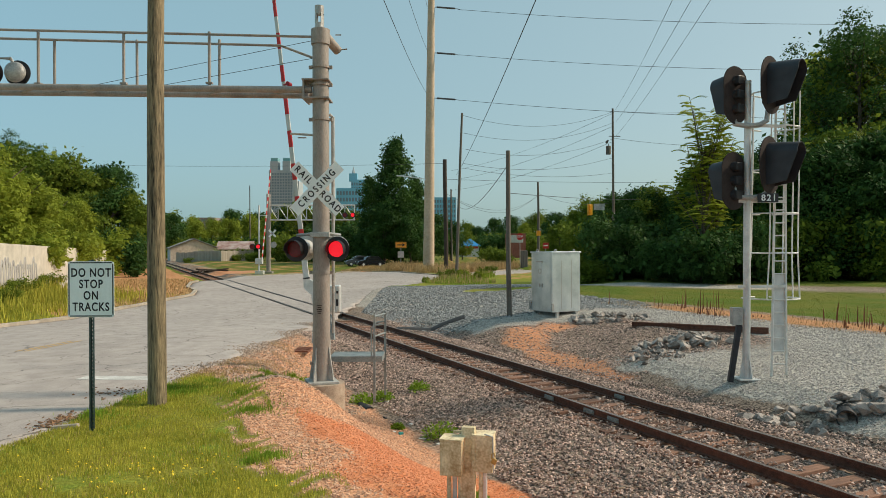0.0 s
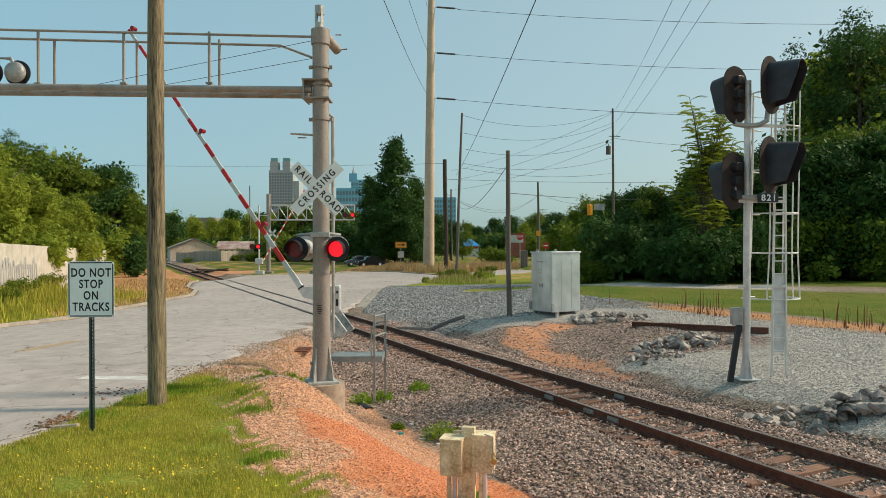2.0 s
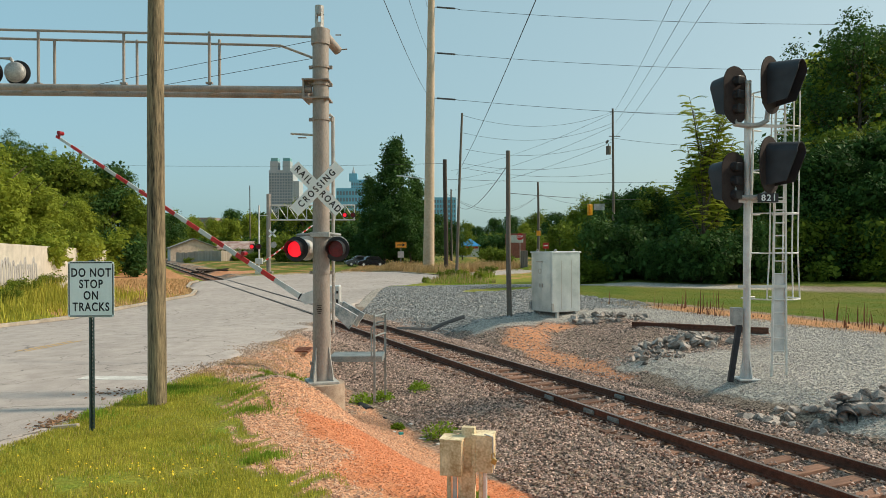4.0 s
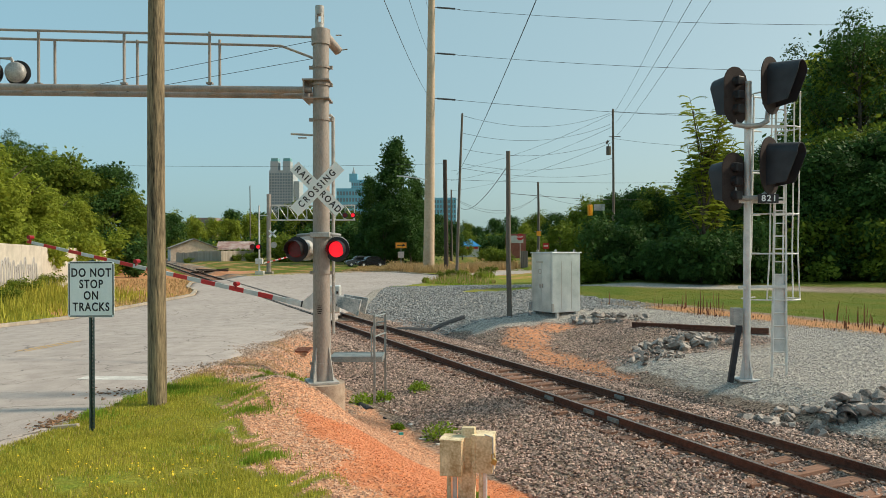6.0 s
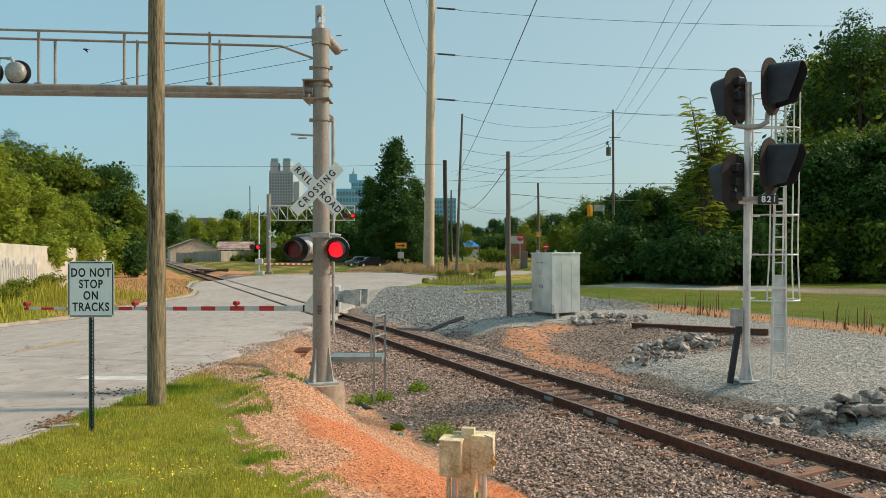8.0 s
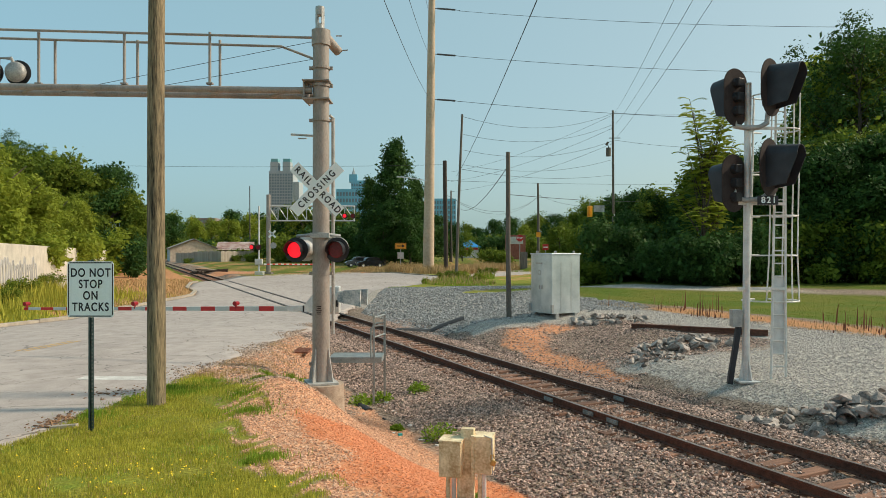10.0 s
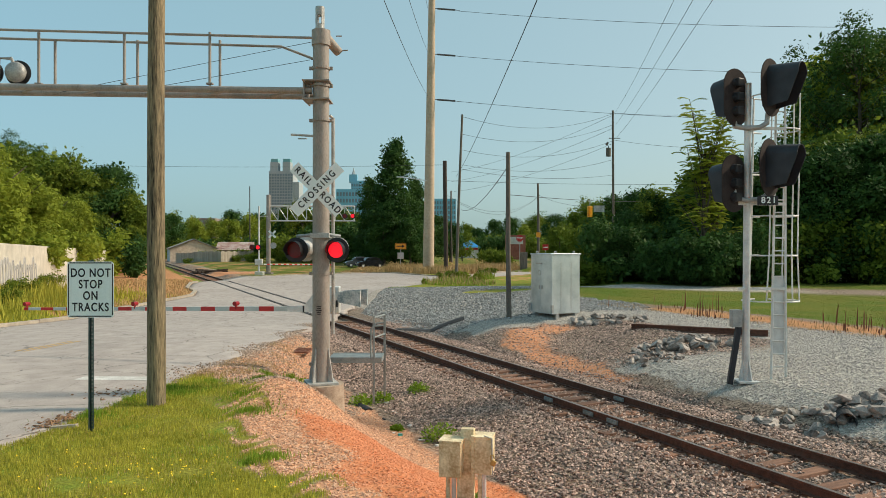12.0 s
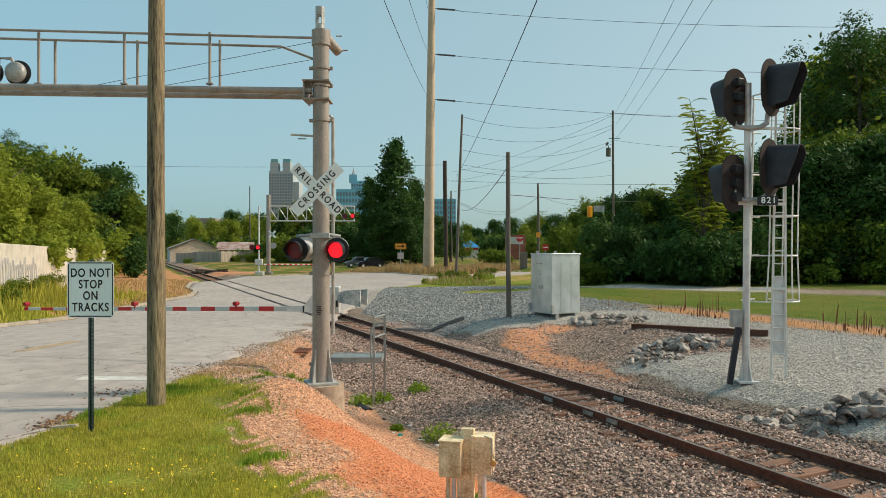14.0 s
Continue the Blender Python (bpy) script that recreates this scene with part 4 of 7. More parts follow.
def scatter(n, p0, p1, s0, s1, seed, keep=None, power=1.0):
    rng = np.random.default_rng(seed)
    p = rng.uniform(p0, p1, n)
    s = s0 + (s1 - s0) * rng.random(n) ** power
    x, y = TX + p * DY + s * DX, TY - p * DX + s * DY
    ok = ~in_road(x, y, 0.1)
    if keep is not None:
        ok &= keep(x, y, p, rng)
    x, y, p = x[ok], y[ok], p[ok]
    return x, y, p, rng

def build_ballast():
    def keep(x, y, p, rng):
        return (np.abs(np.abs(p) - 0.753) > 0.085)
    x, y, p, rng = scatter(95000, -3.95, 3.0, -9, 21, 11, keep, 1.25)
    mid = np.abs(p) < 1.25
    z = land(x, y) + np.where(np.abs(p) < 1.4, rng.uniform(-0.01, 0.025, len(x)), rng.uniform(-0.005, 0.025, len(x)))
    sz = np.where(mid, 0.024, 0.027) * rng.uniform(0.6, 1.45, len(x))
    stones("ballast", np.stack([x, y, z], 1), sz, BALLAST, "grey-brown crushed stone ballast along the track", "ballast", 2)
    x, y, p, rng = scatter(14000, -1.6, 1.6, -9, 21, 15, lambda x, y, p, r: (np.abs(np.abs(p) - 0.753) > 0.1) & (wobble(2 * x, 2 * y) > -0.1 - 0.5 * (np.abs(p) > 0.95)), 1.25)
    stones("ballast_on_ties", np.stack([x, y, np.full(len(x), -0.162) + rng.uniform(-0.012, 0.012, len(x))], 1), 0.028 * rng.uniform(0.6, 1.3, len(x)), BALLAST, "loose ballast stones strewn over the ties", "ballast", 12)
    x, y, p, rng = scatter(16000, 2.6, 9.0, 4, 15, 16, lambda x, y, p, r: (regions(x, y)[2] < 0.5) & ((regions(x, y)[1] < 0.5) | (r.random(len(x)) < 0.35)), 1.0)
    stones("gully_stone", np.stack([x, y, land(x, y) + 0.005], 1), 0.028 * rng.uniform(0.6, 1.5, len(x)), BALLAST, "brown crushed stone in a shallow gully", "ballast", 17)
    x, y, p, rng = scatter(90000, 3.0, 11.8, -7, 20, 12, lambda x, y, p, r: regions(x, y)[2] > r.random(len(x)) * 0.8, 1.2)
    stones("gravel", np.stack([x, y, land(x, y) + 0.004], 1), 0.015 * rng.uniform(0.6, 1.6, len(x)), PALEGRAVEL, "pale grey gravel round the signal and cabinet", "gravel", 3)
    SOILSTONE = material("reddish_gravel", (0.34, 0.17, 0.105), (0.74, 0.47, 0.31), 8, 0.9, 0, 0.2, 60, 0.8, 0.8, island=True)
    x, y, p, rng = scatter(110000, -9.5, -3.9, -9, 19, 13, lambda x, y, p, r: (regions(x, y)[1] > 0.5) & (regions(x, y)[4] < 0.25 + 0.5 * r.random(len(x))), 1.1)
    stones("soil_gravel", np.stack([x, y, land(x, y)], 1), 0.0145 * rng.uniform(0.5, 1.7, len(x)), SOILSTONE, "pinkish gravel strewn over red soil", "gravel", 4)
    CLOD = material("red_clay_clod", (0.50, 0.17, 0.07), (0.74, 0.34, 0.19), 8, 0.95, 0, 0.2, 60, 0.8, 0.7, island=True)
    x, y, p, rng = scatter(70000, -9.0, -3.9, -9, 3, 14, lambda x, y, p, r: (regions(x, y)[1] > 0.5) & (regions(x, y)[4] > 0.3 + 0.4 * r.random(len(x))), 1.1)
    stones("clay_clods", np.stack([x, y, land(x, y)], 1), 0.011 * rng.uniform(0.4, 1.8, len(x)), CLOD, "crumbled red clay on the ditch bank", "soil", 44)
build_ballast()

def build_shoulder_stone():
    rng = np.random.default_rng(61)
    x, y = rng.uniform(-5.4, -2.0, 16000), rng.uniform(12, 29, 16000)
    ok = ~in_road(x, y, 0.0) & (regions(x, y)[1] > 0.4)
    x, y = x[ok], y[ok]
    m = material("tan_shoulder_stone", (0.16, 0.10, 0.07), (0.62, 0.46, 0.34), 8, 0.9, 0, 0.2, 60, 0.8, 0.8, island=True)
    stones("shoulder_stone", np.stack([x, y, land(x, y) + 0.004], 1), 0.024 * rng.uniform(0.5, 1.6, len(x)), m, "tan crushed stone on the road shoulder", "gravel", 62)
build_shoulder_stone()

def build_road_grit():
    rng = np.random.default_rng(81)
    y = rng.uniform(12, 33, 5200)
    x = road_right(y) + 0.15 - 0.45 * np.abs(rng.normal(0, 1, len(y))) * (0.6 + 0.5 * np.sin(1.3 * y))
    z = np.where(in_road(x, y), road_z(y) + 0.012, land(x, y))
    m = material("tan_road_grit", (0.16, 0.11, 0.08), (0.58, 0.44, 0.34), 8, 0.9, 0, 0.2, 60, 0.8, 0.8, island=True)
    stones("road_grit", np.stack([x, y, z], 1), 0.019 * rng.uniform(0.4, 1.5, len(x)), m, "tan grit spilled over the crumbling road edge", "gravel", 82)
build_road_grit()

def build_stone_bank():
    rng = np.random.default_rng(71)
    n = 46000
    x, y = rng.uniform(-4.5, 9.5, n), 29.5 + 28 * rng.random(n) ** 1.3
    p = across(x, y)
    r = regions(x, y)
    ok = ~in_road(x, y, 0.15) & (p > 2.2) & (r[0] < 0.5) & (y > 29.5 + 0.25 * x + rng.normal(0, 0.5, n)) & (p < 24)
    x, y = x[ok], y[ok]
    m = material("blue_grey_stone", (0.09, 0.095, 0.095), (0.44, 0.435, 0.42), 8, 0.9, 0, 0.2, 60, 0.8, 0.85, island=True)
    stones("stone_bank", np.stack([x, y, land(x, y) + 0.012], 1), 0.045 * rng.uniform(0.5, 1.5, len(x)), m, "bank of coarse blue-grey crushed stone beside the crossing", "gravel", 72)
build_stone_bank()

def rock(name, x, y, z, r, seed):
    rnd = random.Random(seed)
    bm = bmesh.new()
    for k in range(13):
        d = Vector((rnd.gauss(0, 1), rnd.gauss(0, 1), rnd.gauss(0, 1))).normalized()
        bm.verts.new((d.x * r * rnd.uniform(0.9, 1.3), d.y * r * rnd.uniform(0.8, 1.1), d.z * r * rnd.uniform(0.55, 0.8)))
    h = bmesh.ops.convex_hull(bm, input=bm.verts)
    bmesh.ops.delete(bm, geom=[v for v in bm.verts if not v.link_faces], context='VERTS')
    ob = finish(name, bm, RIPRAP)
    ob.matrix_basis = pose(x, y, z, rnd.uniform(-35, 35), rnd.uniform(-35, 35), rnd.uniform(0, 360))
    return tagged(ob, "angular grey broken rock in a riprap heap", "rock", "riprap rocks")

def build_riprap():
    rnd = random.Random(9)
    k = 0
    for cx, cy, ex, ey, n, lift, s0, s1 in ((7.6, 21.9, 1.6, 1.0, 92, 0.24, 0.08, 0.22), (6.3, 20.4, 0.8, 0.9, 26, 0.06, 0.07, 0.16), (8.3, 13.9, 1.1, 0.5, 46, 0.12, 0.06, 0.18), (7.0, 14.7, 0.8, 0.45, 28, 0.06, 0.06, 0.16), (9.3, 13.9, 1.2, 0.9, 54, 0.24, 0.08, 0.22), (8.25, 14.25, 0.5, 0.3, 22, 0.32, 0.08, 0.19), (6.6, 28.0, 1.7, 0.8, 44, 0.12, 0.08, 0.2)):
        for i in range(n):
            a, r = rnd.uniform(0, 6.28), rnd.random() ** 0.6
            x, y = cx + ex * r * math.cos(a), cy + ey * r * math.sin(a)
            k += 1
            if math.hypot(x - 7.95, y - 13.4) < 0.52:
                continue
            s = rnd.uniform(s0, s1)
            rock("riprap_rock", x, y, gz(x, y) + s * 0.3 + lift * (1 - r), s, k)
build_riprap()

# ---- grass and weeds ----
def blades(name, x, y, z, h, w, mat, label, category, seed=1, bend=0.4):
    rng = np.random.default_rng(seed)
    n = len(x)
    a = rng.uniform(0, 2 * np.pi, n)
    b = rng.uniform(0, 2 * np.pi, n)
    k = h * bend * rng.random(n)
    base = np.stack([x, y, z], 1)
    side = np.stack([np.cos(a), np.sin(a), 0 * a], 1) * w[:, None] / 2
    lean = np.stack([np.cos(b) * k, np.sin(b) * k, h], 1)
    mid = base + lean * np.array([0.4, 0.4, 0.6])
    v = np.stack([base - side, base + side, mid + side * 0.8, mid - side * 0.8, base + lean], 1).reshape(-1, 3)
    i = np.arange(n)[:, None] * 5
    f = [tuple(q) for q in np.concatenate([i, i + 1, i + 2, i + 3], 1).tolist()] + [tuple(q) for q in np.concatenate([i + 3, i + 2, i + 4], 1).tolist()]
    ob = new(name, mesh_of(name, v, f, mat))
    return tagged(ob, label, category, kind="stuff")

GRASS = material("grass_blade", (0.16, 0.17, 0.015), (0.66, 0.59, 0.10), 2.2, 0.6, 0, 0, 9, 0.5, 0.5, island=True, leaf=0.35)
GRASSG = material("fresh_grass_blade", (0.10, 0.18, 0.014), (0.34, 0.46, 0.055), 0.9, 0.6, 0, 0, 3, 0.35, 0.5, island=True, leaf=0.35)
STRAW = material("dry_straw", (0.28, 0.17, 0.06), (0.60, 0.42, 0.20), 0.9, 0.7, 0, 0, 3, 0.35, 0.6, island=True)
REDSTALK = material("dry_red_stalk", (0.10, 0.035, 0.02), (0.28, 0.11, 0.06), 0.9, 0.8, 0, 0, 3, 0.35, 0.6, island=True)
YELLOW = material("yellow_flower", (0.75, 0.5, 0.02), (0.9, 0.65, 0.04), 4, 0.6, 0, 0)

def region_points(n, x0, x1, y0, y1, seed, keep):
    rng = np.random.default_rng(seed)
    x, y = rng.uniform(x0, x1, n), y0 + (y1 - y0) * rng.random(n) ** 1.3
    ok = keep(x, y, rng) & ~in_road(x, y, -0.05)
    x, y = x[ok], y[ok]
    return x, y, land(x, y) - 0.01, rng

def build_grass():
    near = lambda x, y, r: (regions(x, y)[0] > 0.15 + 0.8 * r.random(len(x))) & (wobble(1.7 * x + 3, 1.9 * y) > -0.75 * r.random(len(x)) - 0.15) & (across(x, y) < -6)
    x, y, z, r = region_points(270000, -7, 0.2, 3.8, 14.8, 21, near)
    blades("grass", x, y, z, r.uniform(0.025, 0.075, len(x)), r.uniform(0.004, 0.008, len(x)), GRASS, "short yellow-green roadside grass", "grass", 5)
    x, y, z, r = region_points(45000, -7, 0.2, 3.8, 14.8, 31, lambda x, y, r: near(x, y, r) & (wobble(2.1 * x, 1.4 * y + 2) > 0.1 - 0.5 * r.random(len(x))))
    blades("lawn_straw", x, y, z, r.uniform(0.02, 0.06, len(x)), r.uniform(0.003, 0.006, len(x)), STRAW, "dry straw mixed into the roadside grass", "dry grass", 35)
    x, y, z, r = region_points(30000, -6, -2.2, 14, 24, 32, lambda x, y, r: (wobble(1.2 * x, 1.3 * y) > 0.25) & (across(x, y) < -5) & (x < -3.2))
    blades("shoulder_grass", x, y, z, r.uniform(0.02, 0.09, len(x)), r.uniform(0.005, 0.009, len(x)), STRAW, "thin dry grass on the road shoulder", "dry grass", 36)
    # fresher tufts
    xs, ys, hs = [], [], []
    rng = np.random.default_rng(6)
    for cx, cy, rad, n, h in ((-1.95, 7.7, 0.24, 1400, 0.11), (-2.1, 7.5, 0.14, 500, 0.09), (-2.85, 10.3, 0.40, 1900, 0.10), (-3.3, 11.2, 0.5, 1300, 0.09), (-4.4, 13.4, 0.35, 900, 0.12), (-5.0, 12.6, 0.6, 2400, 0.14), (-3.4, 12.9, 0.4, 900, 0.12),
                             (-2.72, 12.5, 0.14, 400, 0.16), (-3.9, 15.4, 0.3, 700, 0.14), (-5.2, 10.2, 0.5, 1800, 0.14), (-5.3, 11.5, 0.3, 900, 0.15), (-4.6, 12.2, 0.7, 2600, 0.12)):
        n = int(n * 0.55)
        a, q = rng.uniform(0, 6.28, n), 0.75 * rad * np.abs(rng.normal(0, 0.75, n))
        xs.append(cx + q * np.cos(a) * 1.2); ys.append(cy + q * np.sin(a)); hs.append(h * rng.uniform(0.3, 0.95, n))
    x, y, h = np.concatenate(xs), np.concatenate(ys), np.concatenate(hs)
    blades("grass_tuft", x, y, land(x, y) - 0.01, h, np.full(len(x), 0.008), GRASSG, "fresh green tufts of grass", "grass", 7)
    # field beyond the signal
    far = lambda x, y, r: (across(x, y) > 13.0 + 0.6 * r.random(len(x))) & (regions(x, y)[0] > 0.5)
    x, y, z, r = region_points(150000, 3, 34, 20, 56, 22, far)
    blades("field_grass", x, y, z, r.uniform(0.015, 0.045, len(x)), r.uniform(0.008, 0.016, len(x)), FIELD, "mown grass field behind the track", "grass", 8)
    line = lambda x, y, r: np.abs(across(x, y) - 12.15) < 0.95
    x, y, z, r = region_points(30000, 4, 22, 14, 34, 23, line)
    blades("dry_grass", x, y, z, r.uniform(0.04, 0.17, len(x)), r.uniform(0.008, 0.016, len(x)), STRAW, "dry tan grass along the gravel's edge", "dry grass", 9)
    x, y, z, r = region_points(9000, 4, 22, 14, 34, 24, lambda x, y, r: line(x, y, r) & (np.sin(1.9 * x + 0.7 * np.sin(2.3 * y)) + 0.6 * np.sin(5.1 * x + 1.3 * y) + 0.5 * r.normal(size=len(x)) > 0.6))
    k = r.random(len(x)) ** 3
    blades("dock_stalks", x, y, z, 0.10 + 0.85 * k, r.uniform(0.02, 0.06, len(x)), REDSTALK, "dead reddish-brown weed stalks", "weeds", 10, 0.12)
    # island of weeds and the verge on the far side
    isl = lambda x, y, r: (across(x, y) > 10) & (x > road_right(y)) & (x < 0.068 * y + 0.5 * np.sin(y)) & (np.sin(0.5 * x + 0.3 * y) > -0.3)
    x, y, z, r = region_points(30000, -4.5, 14, 56, 84, 25, isl)
    blades("weeds", x, y, z, r.uniform(0.15, 0.7, len(x)) * np.clip((y - 56) / 14, 0.15, 1.3), r.uniform(0.02, 0.045, len(x)), GRASSG, "tall yellowish weeds on the verge", "weeds", 11, 0.3)
    x, y, z, r = region_points(9000, -4.5, 14, 62, 86, 26, isl)
    blades("straw_weeds", x, y, z, r.uniform(0.4, 1.3, len(x)) * np.clip((y - 58) / 14, 0.3, 1), r.uniform(0.02, 0.04, len(x)), STRAW, "tall straw-coloured weeds on the verge", "weeds", 12, 0.3)
    rng = np.random.default_rng(91)
    x = rng.uniform(-14, 12, 26000); y = 98.6 + far_side(x) + 20 * rng.random(len(x)) ** 1.5
    ok = ~in_road(x, y, 0.3) & (wobble(0.5 * x, 0.4 * y) > -0.5 * rng.random(len(x))); x, y = x[ok], y[ok]
    blades("far_straw", x, y, land(x, y) - 0.02, rng.uniform(0.3, 1.3, len(x)) * np.where(x < -8.5, 0.3, 1.0), rng.uniform(0.025, 0.05, len(x)), STRAW, "tall straw-coloured grass along the far kerb", "dry grass", 92, 0.35)
    west = lambda x, y, r: (x < road_left(y) - 0.3) & (across(x, y) < -3) & (y < 75)
    x, y, z, r = region_points(40000, -46, -18.2, 22, 75, 27, lambda x, y, r: west(x, y, r) & (y < 50))
    blades("verge_weeds", x, y, z, r.uniform(0.2, 0.7, len(x)) * np.clip((-x - 18) / 3, 0.3, 2.3), r.uniform(0.03, 0.06, len(x)), GRASS, "tall yellow-green weeds along the wall", "weeds", 13, 0.35)
    x, y, z, r = region_points(40000, -50, -18.2, 40, 78, 28, west)
    blades("verge_straw", x, y, z, r.uniform(0.08, 0.3, len(x)), r.uniform(0.03, 0.05, len(x)), STRAW, "dry tan grass on the corner verge", "dry grass", 14, 0.5)
    # yellow flowers in the lawn
    rng = np.random.default_rng(30)
    x, y = rng.normal(-2.9, 0.8, 90), rng.normal(6.7, 0.5, 90)
    ok = regions(x, y)[0] > 0.6
    x, y = x[ok], y[ok]
    stones("flowers", np.stack([x, y, land(x, y) + 0.09], 1), np.full(len(x), 0.012), YELLOW, "small yellow wild flowers in the grass", "flowers", 8)
build_grass()

# ---- trees ----
def crown_mesh(name, blobs, n, leaf, mat, seed, droop=0.0, core=0.12):
    """Leaves in small sprays over a set of clumps, with larger leaves inside that close each clump."""
    rng = np.random.default_rng(seed)
    blobs = np.array(blobs, float)
    vol = blobs[:, 3] ** 2
    def layer(n, leaf, spray, r0, r1, rough):
        g = n // spray + 1
        pick = rng.choice(len(blobs), g, p=vol / vol.sum())
        d = rng.normal(size=(g, 3)); d[:, 2] += 0.25; d /= np.linalg.norm(d, axis=1, keepdims=True)
        rad = blobs[pick, 3] * (r0 + (r1 - r0) * rng.random(g) ** 0.6)
        c = blobs[pick, :3] + d * rad[:, None] * np.array([1, 1, 0.8])
        c = np.repeat(c, spray, 0); d = np.repeat(d, spray, 0)
        m = len(c)
        c = c + rng.normal(size=(m, 3)) * leaf * 0.9
        nrm = d + np.array([0, 0, 0.35]) + rng.normal(size=(m, 3)) * rough
        nrm /= np.linalg.norm(nrm, axis=1, keepdims=True)
        a = np.cross(nrm, rng.normal(size=(m, 3))); a[:, 2] -= droop; a /= np.linalg.norm(a, axis=1, keepdims=True)
        b = np.cross(nrm, a)
        L = leaf * rng.uniform(0.6, 1.3, m)[:, None]
        return np.stack([c, c + a * L * 0.5 + b * L * 0.3, c + a * L, c + a * L * 0.5 - b * L * 0.3], 1).reshape(-1, 3)
    v = np.concatenate([layer(n, leaf, 6, 0.6, 1.15, 0.5), layer(int(n * core), min(leaf * 2.6, leaf * 0.9 + 0.35), 1, 0.2, 0.75, 0.4)])
    return mesh_of(name, v, np.arange(len(v)).reshape(-1, 4), mat)

def broad_blobs(h, w, seed, low=0.2, n=40):
    rnd = random.Random(seed)
    out = []
    for i in range(n):
        t = rnd.random()
        z = h * (low + (0.92 - low) * t)
        k = math.sin(math.pi * min(1, 0.2 + 0.75 * t)) ** 0.6
        a, r = rnd.uniform(0, 6.28), w / 2 * k * rnd.uniform(0.35, 0.88)
        out.append((r * math.cos(a), r * math.sin(a), z, w * rnd.uniform(0.10, 0.175)))
    return out

def cone_blobs(h, w, seed, n=170):
    """A dense evergreen with a steep side and a long sloping one."""
    rnd = random.Random(seed)
    out = []
    for i in range(n):
        t = (i + rnd.random()) / n
        t = t ** 1.1
        east = w * 0.36 * min(1, (1 - t) / 0.16) ** 0.7
        west = w * 0.62 * min(1, ((1 - t) / 0.55)) ** 0.9
        a = rnd.uniform(0, 6.28)
        r = (east if math.cos(a) > 0 else west) * rnd.random() ** 0.5 * 0.92
        out.append((r * math.cos(a), 0.75 * r * math.sin(a), h * (0.06 + 0.9 * t), w * rnd.uniform(0.085, 0.13) * (0.6 + 0.4 * (1 - t))))
    return out

def bush_blobs(h, w, seed, n=24):
    rnd = random.Random(seed)
    return [((rnd.random() - 0.5) * w, (rnd.random() - 0.5) * w * 0.7, h * (0.08 + 0.75 * rnd.random() ** 0.9), h * rnd.uniform(0.14, 0.24)) for i in range(n)]

def trunk_mesh(h, r, seed, limbs=7):
    rnd = random.Random(seed)
    bm = bmesh.new()
    pts = [Vector((0, 0, -0.4))]
    for i in range(1, 7):
        pts.append(Vector((rnd.uniform(-1, 1) * h * 0.012 * i, rnd.uniform(-1, 1) * h * 0.012 * i, h * 0.8 * i / 6)))
    for i in range(6):
        tube(bm, pts[i], pts[i + 1], r * (1 - i / 7), r * (1 - (i + 1) / 7), 8)
    for k in range(limbs):
        i = rnd.randint(1, 4)
        a = rnd.uniform(0, 6.28)
        b = pts[i].lerp(pts[i + 1], rnd.random())
        m = b + Vector((math.cos(a), math.sin(a), 0.7)) * h * 0.12
        e = m + Vector((math.cos(a + 0.3), math.sin(a + 0.3), 0.9)) * h * rnd.uniform(0.1, 0.17)
        tube(bm, b, m, r * 0.4, r * 0.28, 6); tube(bm, m, e, r * 0.28, r * 0.08, 6)
    me = bpy.data.meshes.new("trunk"); bm.to_mesh(me); bm.free(); me.materials.append(BARK)
    return me

def tall_meshes(h, r, seed, mat):
    """An open-crowned tall tree: long rising limbs, each ending in small separate clumps."""
    rnd = random.Random(seed)
    bm = bmesh.new()
    stem = [Vector((0.25 * math.sin(i * 1.1), 0.25 * math.cos(i * 1.7), -0.4 + h * 0.95 * i / 8)) for i in range(9)]
    for i in range(8):
        tube(bm, stem[i], stem[i + 1], r * (1 - i / 8.6), r * (1 - (i + 1) / 8.6), 8)
    blobs = [(stem[8].x, stem[8].y, h * 0.95, 1.0)]
    for k in range(46):
        t = 0.30 + 0.62 * (k + rnd.random()) / 46
        i = min(7, int(t * 8)); b = stem[i].lerp(stem[i + 1], t * 8 - i)
        a = k * 2.4 + rnd.uniform(-0.4, 0.4)
        reach = h * (0.27 * math.sin(math.pi * (0.15 + 0.8 * (t - 0.3) / 0.62)) + 0.02) * rnd.uniform(0.55, 1.1)
        d = Vector((math.cos(a), math.sin(a), rnd.uniform(0.35, 0.8)))
        m = b + d * reach * 0.5
        e = b + d * reach
        tube(bm, b, m, r * 0.30 * (1.2 - t), r * 0.2 * (1.2 - t), 6); tube(bm, m, e, r * 0.2 * (1.2 - t), 0.02, 6)
        for q, s in ((e, 1.05), (b.lerp(e, 0.72), 0.85), (b.lerp(e, 0.5), 0.6)):
            blobs.append((q.x + rnd.uniform(-0.5, 0.5), q.y + rnd.uniform(-0.5, 0.5), q.z + rnd.uniform(-0.2, 0.4), s * rnd.uniform(0.55, 1.0)))
    me = bpy.data.meshes.new("trunk"); bm.to_mesh(me); bm.free(); me.materials.append(BARK)
    return me, crown_mesh("crown", blobs, 16000, 0.24, mat, seed, core=0.04)

